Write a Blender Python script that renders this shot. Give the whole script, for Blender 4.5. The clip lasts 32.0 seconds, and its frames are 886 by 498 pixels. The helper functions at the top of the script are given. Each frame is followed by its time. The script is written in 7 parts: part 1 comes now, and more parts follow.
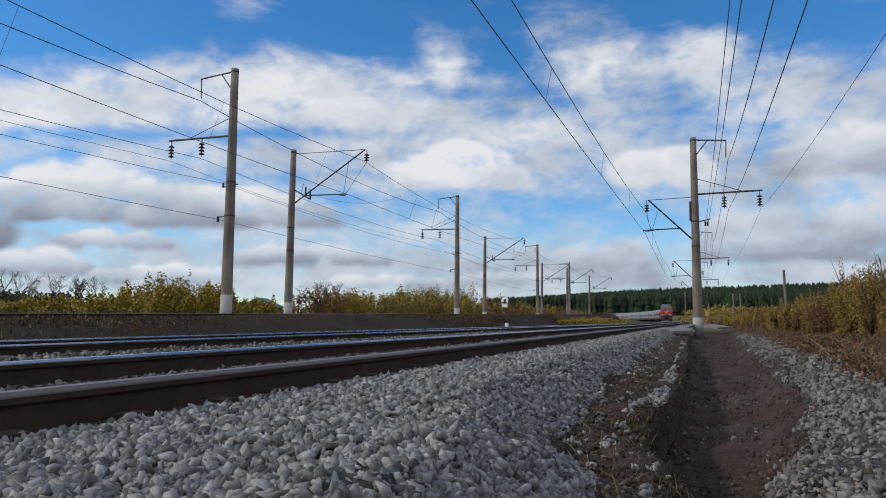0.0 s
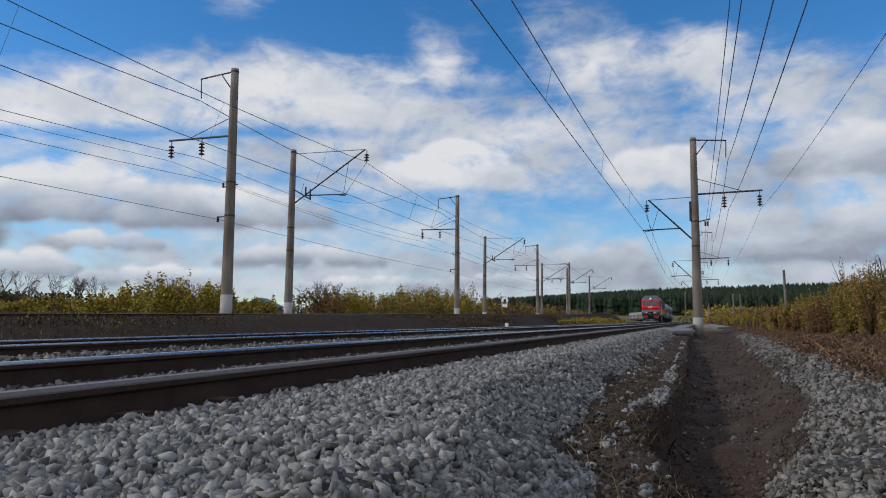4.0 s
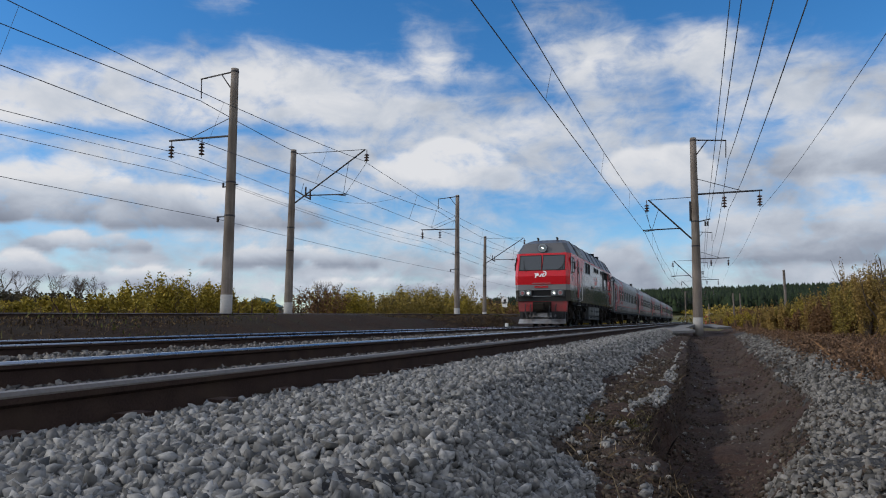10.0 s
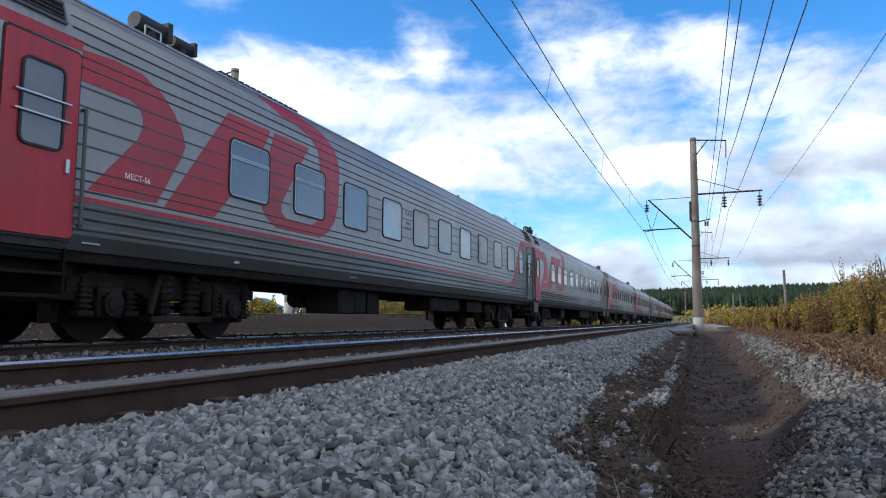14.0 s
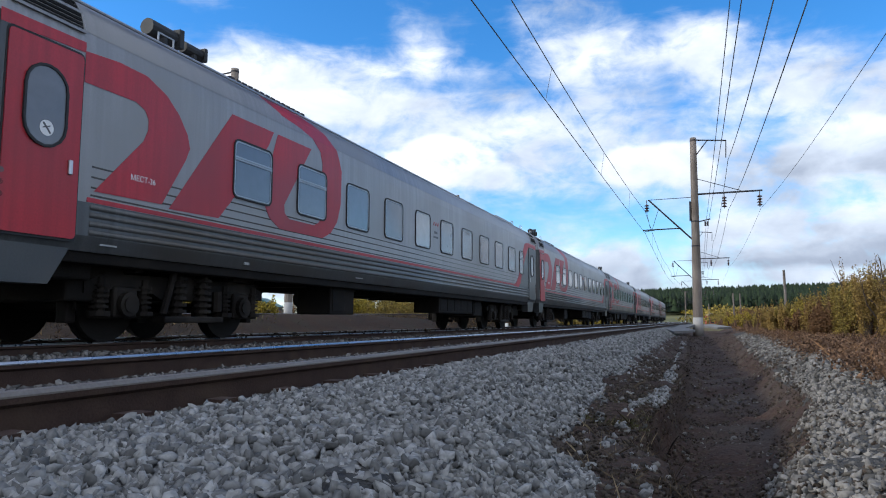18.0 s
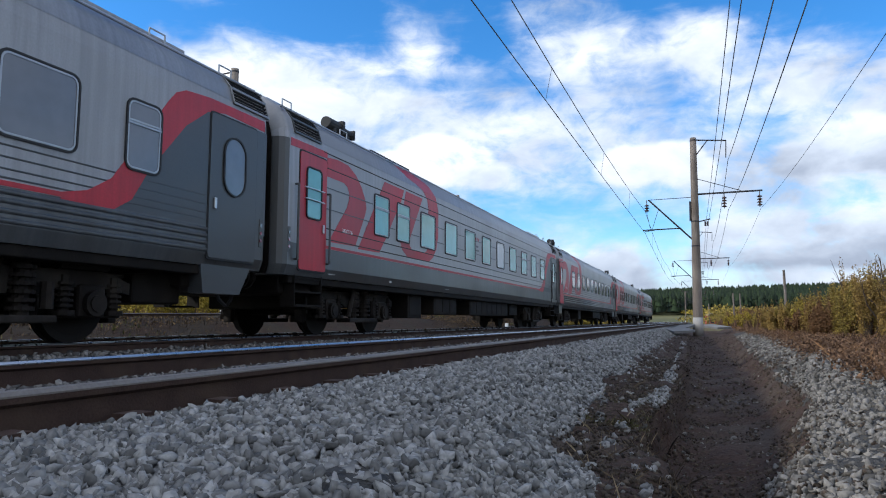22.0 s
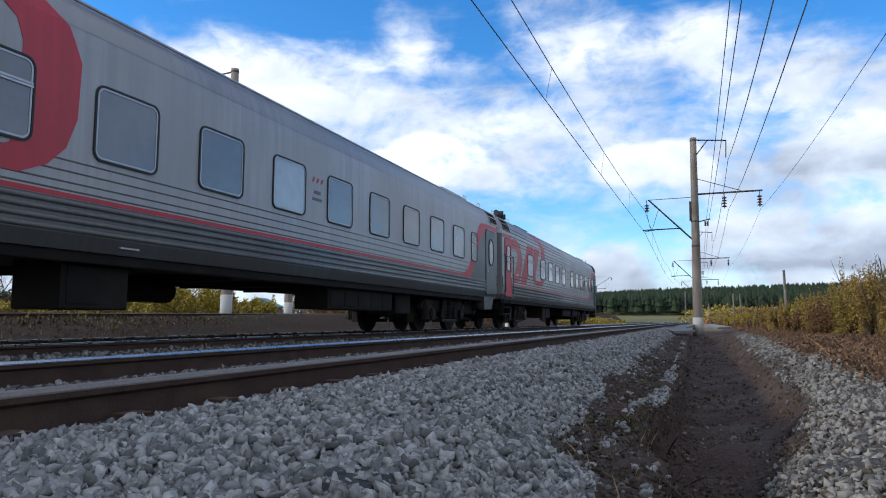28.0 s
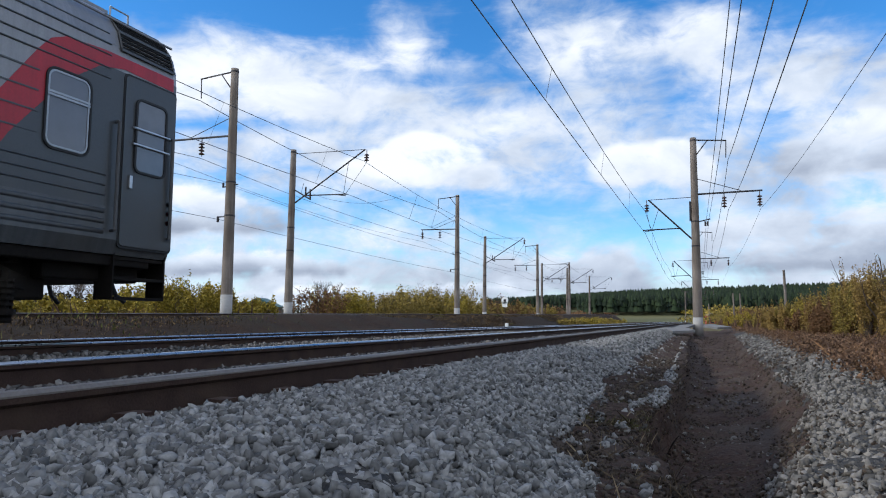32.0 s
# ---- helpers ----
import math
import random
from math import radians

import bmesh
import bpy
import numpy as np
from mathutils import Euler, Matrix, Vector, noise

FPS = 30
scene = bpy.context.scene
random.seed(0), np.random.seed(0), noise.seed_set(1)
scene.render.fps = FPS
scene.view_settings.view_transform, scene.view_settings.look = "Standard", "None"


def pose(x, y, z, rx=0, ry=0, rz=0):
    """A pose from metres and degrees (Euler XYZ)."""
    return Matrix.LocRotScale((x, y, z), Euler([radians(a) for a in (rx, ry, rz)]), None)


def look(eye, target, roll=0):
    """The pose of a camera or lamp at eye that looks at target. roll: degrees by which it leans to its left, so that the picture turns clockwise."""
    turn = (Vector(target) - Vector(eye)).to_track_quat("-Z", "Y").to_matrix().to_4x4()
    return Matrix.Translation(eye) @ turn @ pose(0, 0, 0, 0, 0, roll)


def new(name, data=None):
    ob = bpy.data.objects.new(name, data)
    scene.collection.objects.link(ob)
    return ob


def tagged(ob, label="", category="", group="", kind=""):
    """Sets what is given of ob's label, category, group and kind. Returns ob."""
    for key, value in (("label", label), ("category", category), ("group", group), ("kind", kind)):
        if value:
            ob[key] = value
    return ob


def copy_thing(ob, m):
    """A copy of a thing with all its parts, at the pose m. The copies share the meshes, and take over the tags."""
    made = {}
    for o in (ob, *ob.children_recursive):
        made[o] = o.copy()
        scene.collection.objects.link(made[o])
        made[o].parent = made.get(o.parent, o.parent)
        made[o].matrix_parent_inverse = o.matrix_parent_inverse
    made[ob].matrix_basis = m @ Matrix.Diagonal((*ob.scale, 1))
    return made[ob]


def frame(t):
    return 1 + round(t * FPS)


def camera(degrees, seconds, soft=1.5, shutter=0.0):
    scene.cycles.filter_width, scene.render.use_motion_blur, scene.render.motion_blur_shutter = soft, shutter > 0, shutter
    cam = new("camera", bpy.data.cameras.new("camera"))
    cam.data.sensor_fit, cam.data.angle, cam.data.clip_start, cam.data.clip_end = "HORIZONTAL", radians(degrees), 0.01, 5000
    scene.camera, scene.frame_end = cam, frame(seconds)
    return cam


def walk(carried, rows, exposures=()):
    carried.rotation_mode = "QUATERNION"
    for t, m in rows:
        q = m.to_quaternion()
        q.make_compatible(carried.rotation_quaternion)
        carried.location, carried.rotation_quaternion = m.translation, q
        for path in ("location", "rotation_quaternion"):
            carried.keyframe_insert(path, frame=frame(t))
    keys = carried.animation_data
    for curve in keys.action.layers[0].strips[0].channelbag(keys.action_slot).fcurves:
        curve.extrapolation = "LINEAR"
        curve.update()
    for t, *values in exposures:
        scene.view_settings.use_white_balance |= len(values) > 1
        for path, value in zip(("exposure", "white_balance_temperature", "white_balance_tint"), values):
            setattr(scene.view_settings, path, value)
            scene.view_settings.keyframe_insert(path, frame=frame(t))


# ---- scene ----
# World: x to the right of the line, y along the straight track away from the camera, z = 0 at the rail head of the running line.
EYE = (0.0, 0.0, 0.28)
YAW, TILT = 19.96, 5.845          # the camera looks left of the track's direction and slightly up
cam = camera(64.58, 32.0, soft=1.05, shutter=0.0)
aim = Vector((-math.sin(radians(YAW)) * math.cos(radians(TILT)), math.cos(radians(YAW)) * math.cos(radians(TILT)), math.sin(radians(TILT))))
SHOT = look(EYE, Vector(EYE) + aim * 10, 0.15)
EXPOSURES = [(0, 0.22, 6340, 10), (1, 0.12, 6340, 10), (10.8, 0.13, 6340, 10), (12.0, 0.29, 6240, 10), (12.5, 0.68, 6120, 9.5), (13.0, 0.94, 6200, 9), (14, 0.90, 6080, 9), (15.5, 0.82, 6040, 9), (17, 0.78, 6030, 9), (25, 0.77, 6030, 9), (29, 0.75, 6030, 9), (31, 0.72, 6030, 9), (32, 0.62, 6050, 9)]
walk(cam, [(0, SHOT), (32, SHOT)], EXPOSURES)

# ---- daylight: low autumn sun from beyond the tracks, behind the camera's left shoulder ----
SUN_FROM = Vector((-0.80, -0.38, 0.505)).normalized()
sun = new("sun", bpy.data.lights.new("sun", "SUN"))
sun.data.energy, sun.data.angle, sun.data.color = 1.8, radians(1.2), (1.0, 0.93, 0.82)
sun.matrix_world = look(SUN_FROM * 50, (0, 0, 0))
world = bpy.data.worlds.new("sky")
scene.world = world
world.use_nodes = True
wn, wl = world.node_tree.nodes, world.node_tree.links
sky = wn.new("ShaderNodeTexSky")
sky.sky_type, sky.sun_disc = "NISHITA", False
sky.sun_elevation = math.asin(SUN_FROM.z)
sky.sun_rotation = math.atan2(SUN_FROM.x, SUN_FROM.y)
sky.air_density, sky.dust_density, sky.ozone_density = 1.0, 0.1, 5.0
deep = wn.new("ShaderNodeHueSaturation")
deep.inputs["Saturation"].default_value = 1.22
wl.new(sky.outputs[0], deep.inputs["Color"])
wl.new(deep.outputs[0], wn["Background"].inputs[0])
wn["Background"].inputs[1].default_value = 0.124
# broken cloud over the rest of the sky, behind and above the view
w_co, w_noise, w_ramp = wn.new("ShaderNodeTexCoord"), wn.new("ShaderNodeTexNoise"), wn.new("ShaderNodeMapRange")
w_noise.inputs["Scale"].default_value, w_noise.inputs["Detail"].default_value = 2.6, 6.0
w_ramp.inputs["From Min"].default_value, w_ramp.inputs["From Max"].default_value, w_ramp.inputs["To Max"].default_value = 0.34, 0.56, 0.92
w_dot, w_back, w_mul = wn.new("ShaderNodeVectorMath"), wn.new("ShaderNodeMapRange"), wn.new("ShaderNodeMath")
w_dot.operation, w_mul.operation = "DOT_PRODUCT", "MULTIPLY"
w_dot.inputs[1].default_value = aim
w_back.inputs["From Min"].default_value, w_back.inputs["From Max"].default_value = 0.72, 0.40
w_cloud, w_mix = wn.new("ShaderNodeBackground"), wn.new("ShaderNodeMixShader")
w_cloud.inputs[0].default_value, w_cloud.inputs[1].default_value = (0.82, 0.84, 0.88, 1), 0.98
wl.new(w_co.outputs["Generated"], w_noise.inputs["Vector"])
wl.new(w_co.outputs["Generated"], w_dot.inputs[0])
wl.new(w_noise.outputs[0], w_ramp.inputs["Value"])
wl.new(w_dot.outputs["Value"], w_back.inputs["Value"])
wl.new(w_ramp.outputs[0], w_mul.inputs[0])
wl.new(w_back.outputs[0], w_mul.inputs[1])
wl.new(w_mul.outputs[0], w_mix.inputs[0])
wl.new(wn["Background"].outputs[0], w_mix.inputs[1])
wl.new(w_cloud.outputs[0], w_mix.inputs[2])
wl.new(w_mix.outputs[0], wn["World Output"].inputs["Surface"])


# ---- materials ----
def srgb(r, g, b):
    f = lambda c: c / 12.92 if c <= 0.04045 else ((c + 0.055) / 1.055) ** 2.4
    return (f(r / 255), f(g / 255), f(b / 255))


def mat(name, color, rough=0.7, metal=0.0, vary=0.25, scale=6.0, fine=60.0, bump=0.2, dirt=None, dirt_at=0.55, spread=0.0, coat=0.0, dist=0.01, streak=0.0):
    """A surface with broad blotches, fine grain, optional dirt and relief. spread: change from object to object; streak: upright runs of grime."""
    m = bpy.data.materials.new(name)
    m.use_nodes = True
    n, l = m.node_tree.nodes, m.node_tree.links
    b = n["Principled BSDF"]
    b.inputs["Metallic"].default_value = metal
    if rough >= 0.9:
        b.inputs["Specular IOR Level"].default_value = 0.15
    b.inputs["Coat Weight"].default_value = coat
    co = n.new("ShaderNodeTexCoord")
    big, small = n.new("ShaderNodeTexNoise"), n.new("ShaderNodeTexNoise")
    for t, s, d in ((big, scale, 5.0), (small, fine, 3.0)):
        t.inputs["Scale"].default_value, t.inputs["Detail"].default_value = s, d
        l.new(co.outputs["Object"], t.inputs["Vector"])
    add = n.new("ShaderNodeMath")
    add.operation = "ADD"
    l.new(big.outputs[0], add.inputs[0])
    l.new(small.outputs[0], add.inputs[1])
    ramp = n.new("ShaderNodeMapRange")
    ramp.inputs["From Min"].default_value, ramp.inputs["From Max"].default_value = 0.6, 1.4
    ramp.inputs["To Min"].default_value, ramp.inputs["To Max"].default_value = 1 - vary, 1 + vary
    l.new(add.outputs[0], ramp.inputs["Value"])
    hsv = n.new("ShaderNodeHueSaturation")
    hsv.inputs["Color"].default_value = (*color, 1)
    out = ramp.outputs[0]
    if spread:
        info = n.new("ShaderNodeObjectInfo")
        r2 = n.new("ShaderNodeMapRange")
        r2.inputs["To Min"].default_value, r2.inputs["To Max"].default_value = 1 - spread, 1 + spread
        l.new(info.outputs["Random"], r2.inputs["Value"])
        mul = n.new("ShaderNodeMath")
        mul.operation = "MULTIPLY"
        l.new(out, mul.inputs[0])
        l.new(r2.outputs[0], mul.inputs[1])
        out = mul.outputs[0]
    if streak:
        run, runs, level, times = n.new("ShaderNodeMapping"), n.new("ShaderNodeTexNoise"), n.new("ShaderNodeMapRange"), n.new("ShaderNodeMath")
        run.inputs["Scale"].default_value = (1.0, 7.0, 0.35)
        runs.inputs["Scale"].default_value, runs.inputs["Detail"].default_value = 1.6, 6.0
        level.inputs["From Min"].default_value, level.inputs["From Max"].default_value = 0.35, 0.65
        level.inputs["To Min"].default_value, level.inputs["To Max"].default_value = 1 - streak, 1 + streak
        times.operation = "MULTIPLY"
        l.new(co.outputs["Object"], run.inputs["Vector"])
        l.new(run.outputs[0], runs.inputs["Vector"])
        l.new(runs.outputs[0], level.inputs["Value"])
        l.new(out, times.inputs[0])
        l.new(level.outputs[0], times.inputs[1])
        out = times.outputs[0]
    l.new(out, hsv.inputs["Value"])
    col = hsv.outputs[0]
    if dirt:
        mask = n.new("ShaderNodeTexNoise")
        mask.inputs["Scale"].default_value, mask.inputs["Detail"].default_value = scale * 0.45, 8.0
        l.new(co.outputs["Object"], mask.inputs["Vector"])
        mr = n.new("ShaderNodeMapRange")
        mr.inputs["From Min"].default_value, mr.inputs["From Max"].default_value = dirt_at - 0.1, dirt_at + 0.12
        l.new(mask.outputs[0], mr.inputs["Value"])
        mix = n.new("ShaderNodeMix")
        mix.data_type = "RGBA"
        l.new(mr.outputs[0], mix.inputs[0])
        l.new(col, mix.inputs[6])
        mix.inputs[7].default_value = (*dirt, 1)
        col = mix.outputs[2]
    l.new(col, b.inputs["Base Color"])
    rr = n.new("ShaderNodeMapRange")
    rr.inputs["To Min"].default_value, rr.inputs["To Max"].default_value = max(0.03, rough - 0.12), min(1, rough + 0.12)
    l.new(big.outputs[0], rr.inputs["Value"])
    l.new(rr.outputs[0], b.inputs["Roughness"])
    if bump:
        bp = n.new("ShaderNodeBump")
        bp.inputs["Strength"].default_value, bp.inputs["Distance"].default_value = bump, dist
        l.new(small.outputs[0], bp.inputs["Height"])
        l.new(bp.outputs[0], b.inputs["Normal"])
    return m


def glow(name, color, strength):
    m = bpy.data.materials.new(name)
    m.use_nodes = True
    b = m.node_tree.nodes["Principled BSDF"]
    b.inputs["Base Color"].default_value = (*color, 1)
    b.inputs["Emission Color"].default_value = (*color, 1)
    b.inputs["Emission Strength"].default_value = strength
    return m


def island_mat(name, dark, light, rough=0.9, bump=0.3, fine=50.0):
    """Stones, leaves and blades: each loose piece has its own tone."""
    m = bpy.data.materials.new(name)
    m.use_nodes = True
    n, l = m.node_tree.nodes, m.node_tree.links
    b = n["Principled BSDF"]
    b.inputs["Roughness"].default_value = rough
    b.inputs["Specular IOR Level"].default_value = 0.2
    geo, mix = n.new("ShaderNodeNewGeometry"), n.new("ShaderNodeMix")
    mix.data_type = "RGBA"
    mix.inputs[6].default_value, mix.inputs[7].default_value = (*dark, 1), (*light, 1)
    l.new(geo.outputs["Random Per Island"], mix.inputs[0])
    t, co, h = n.new("ShaderNodeTexNoise"), n.new("ShaderNodeTexCoord"), n.new("ShaderNodeHueSaturation")
    t.inputs["Scale"].default_value = fine
    l.new(co.outputs["Object"], t.inputs["Vector"])
    r = n.new("ShaderNodeMapRange")
    r.inputs["From Min"].default_value, r.inputs["From Max"].default_value = 0.3, 0.7
    r.inputs["To Min"].default_value, r.inputs["To Max"].default_value = 0.75, 1.2
    l.new(t.outputs[0], r.inputs["Value"])
    l.new(r.outputs[0], h.inputs["Value"])
    l.new(mix.outputs[2], h.inputs["Color"])
    l.new(h.outputs[0], b.inputs["Base Color"])
    if bump:
        bp = n.new("ShaderNodeBump")
        bp.inputs["Strength"].default_value, bp.inputs["Distance"].default_value = bump, 0.006
        l.new(t.outputs[0], bp.inputs["Height"])
        l.new(bp.outputs[0], b.inputs["Normal"])
    return m


# ---- mesh helpers ----
def mesh_of(bm, name, material, smooth=False):
    me = bpy.data.meshes.new(name)
    bmesh.ops.recalc_face_normals(bm, faces=bm.faces)
    bm.to_mesh(me)
    bm.free()
    if smooth:
        for p in me.polygons:
            p.use_smooth = True
    me.materials.append(material)
    return me


def part(name, bm, material, parent=None, label="", smooth=False):
    """Links a bmesh as one mesh object under a thing or a part."""
    ob = new(name, mesh_of(bm, name, material, smooth))
    ob.parent = parent
    if label:
        ob["label"] = label
    return ob


def share(name, me, parent, m, label=""):
    ob = new(name, me)
    ob.parent = parent
    ob.matrix_basis = m
    if label:
        ob["label"] = label
    return ob


def box(bm, x0, x1, y0, y1, z0, z1, bevel=0.0):
    r = bmesh.ops.create_cube(bm, size=1)
    for v in r["verts"]:
        v.co = Vector(((x0 + x1) / 2 + v.co.x * (x1 - x0), (y0 + y1) / 2 + v.co.y * (y1 - y0), (z0 + z1) / 2 + v.co.z * (z1 - z0)))
    if bevel:
        bmesh.ops.bevel(bm, geom=[e for e in bm.edges if e.verts[0] in r["verts"]], offset=bevel, segments=2, affect="EDGES", profile=0.5)
    return bm


def rod(bm, a, b, r, seg=8, r2=None):
    a, b = Vector(a), Vector(b)
    d = b - a
    m = Matrix.Translation((a + b) / 2) @ d.to_track_quat("Z", "Y").to_matrix().to_4x4()
    bmesh.ops.create_cone(bm, cap_ends=True, segments=seg, radius1=r, radius2=r if r2 is None else r2, depth=d.length, matrix=m)
    return bm


def loft(bm, rings, closed=True, caps=True):
    """Faces between rings of points, all of one length."""
    vs = [[bm.verts.new(p) for p in ring] for ring in rings]
    n = len(vs[0])
    for a, b in zip(vs, vs[1:]):
        for i in range(n if closed else n - 1):
            j = (i + 1) % n
            bm.faces.new((a[i], a[j], b[j], b[i]))
    if caps and closed:
        bm.faces.new(vs[0])
        bm.faces.new(vs[-1][::-1])
    return bm


def plate(bm, outline, x0, x1):
    """An upright slab: an outline in (y, z), from x0 to x1."""
    return loft(bm, [[(x0, y, z) for y, z in outline], [(x1, y, z) for y, z in outline]])


def thing(name, label, category, group="", m=None, kind=""):
    ob = new(name)
    ob.empty_display_size = 0.3
    if m is not None:
        ob.matrix_basis = m
    return tagged(ob, label, category, group, kind)


def fast_mesh(name, verts, faces, material, smooth=False):
    me = bpy.data.meshes.new(name)
    k = faces.shape[1]
    me.vertices.add(len(verts))
    me.vertices.foreach_set("co", np.ascontiguousarray(verts, dtype=np.float32).ravel())
    me.loops.add(faces.size)
    me.loops.foreach_set("vertex_index", np.ascontiguousarray(faces, dtype=np.int32).ravel())
    me.polygons.add(len(faces))
    me.polygons.foreach_set("loop_start", np.arange(0, faces.size, k, dtype=np.int32))
    me.update(calc_edges=True)
    if smooth:
        me.polygons.foreach_set("use_smooth", np.ones(len(faces), dtype=bool))
    me.materials.append(material)
    return me


# ---- the lines: straight, then a long left-hand bend ----
BEND, RADIUS = 185.0, 620.0


def on_line(offset, s):
    """Place and heading on a track whose centre runs at x = offset."""
    if s <= BEND:
        return Vector((offset, s, 0)), 0.0
    a = (s - BEND) / RADIUS
    r = RADIUS + offset
    return Vector((-RADIUS + r * math.cos(a), BEND + r * math.sin(a), 0)), a


RUN, NEAR = -8.0, -3.05      # the running line and the nearer, empty line
NEAR_Z = 0.03

# ---- surfaces of the place ----
RAIL_SIDE = mat("rail_side", (0.048, 0.030, 0.024), 0.95, 0.0, 0.35, 8, 90, 0.3, dirt=(0.065, 0.042, 0.03), dirt_at=0.56)
RAIL_TOP = mat("rail_top", (0.44, 0.445, 0.46), 0.28, 1.0, 0.12, 4, 60, 0.05)
RAIL_WORN = mat("rail_top_worn", (0.19, 0.165, 0.145), 0.6, 0.5, 0.25, 5, 60, 0.1)
RAIL_DULL = mat("rail_top_dull", (0.22, 0.19, 0.17), 0.5, 0.8, 0.25, 6, 60, 0.15)
CONCRETE = mat("pole_concrete", (0.18, 0.152, 0.130), 0.9, 0, 0.25, 1.2, 30, 0.35, streak=0.25, dirt=(0.115, 0.090, 0.073), dirt_at=0.55)
WHITEWASH = mat("pole_whitewash", (0.33, 0.32, 0.305), 0.9, 0, 0.2, 2.0, 30, 0.3, dirt=(0.30, 0.27, 0.24), dirt_at=0.56)
IRON = mat("dark_iron", (0.045, 0.042, 0.045), 0.6, 0.7, 0.3, 5, 60, 0.2)
WIRE = mat("wire_metal", (0.085, 0.085, 0.092), 0.55, 0.6, 0.1, 4, 40, 0.0)
PORCELAIN = mat("brown_porcelain", (0.07, 0.045, 0.04), 0.25, 0, 0.2, 8, 60, 0.0)
WHITE = mat("white_paint", (0.75, 0.75, 0.74), 0.6, 0, 0.1, 5, 40, 0.1)
# bed darker than its stones: shade of the gaps put into the colour
BALLAST_BED = mat("ballast_bed", (0.06, 0.058, 0.056), 0.95, 0, 0.4, 9, 34, 1.0, dist=0.05)
SOIL = mat("bare_soil", (0.048, 0.029, 0.021), 0.97, 0, 0.4, 2.2, 26, 0.8, dirt=(0.066, 0.050, 0.040), dirt_at=0.56, dist=0.04)
DRYGRASS = mat("dry_grass_ground", (0.12, 0.09, 0.05), 0.97, 0, 0.4, 0.35, 9, 0.6, dirt=(0.10, 0.10, 0.035), dirt_at=0.52, dist=0.05)
EMBANK = mat("embankment_soil", (0.034, 0.020, 0.012), 1.0, 0, 0.45, 1.5, 14, 0.8, dirt=(0.034, 0.026, 0.017), dirt_at=0.54, dist=0.05)
FIELD = mat("far_field", (0.13, 0.12, 0.055), 0.97, 0, 0.3, 0.012, 0.4, 0.3, dirt=(0.08, 0.085, 0.035), dirt_at=0.52, dist=0.2)
STONE = island_mat("granite_chippings", (0.085, 0.083, 0.080), (0.315, 0.308, 0.295))
STONE_WARM = island_mat("dusty_chippings", (0.055, 0.051, 0.046), (0.235, 0.22, 0.20))
STONE_DARK = island_mat("oily_chippings", (0.035, 0.032, 0.030), (0.22, 0.205, 0.19))
CRUST = island_mat("dark_soil_crust", (0.016, 0.012, 0.009), (0.075, 0.058, 0.043))
CLOD = island_mat("soil_clods", (0.026, 0.019, 0.015), (0.10, 0.078, 0.060))


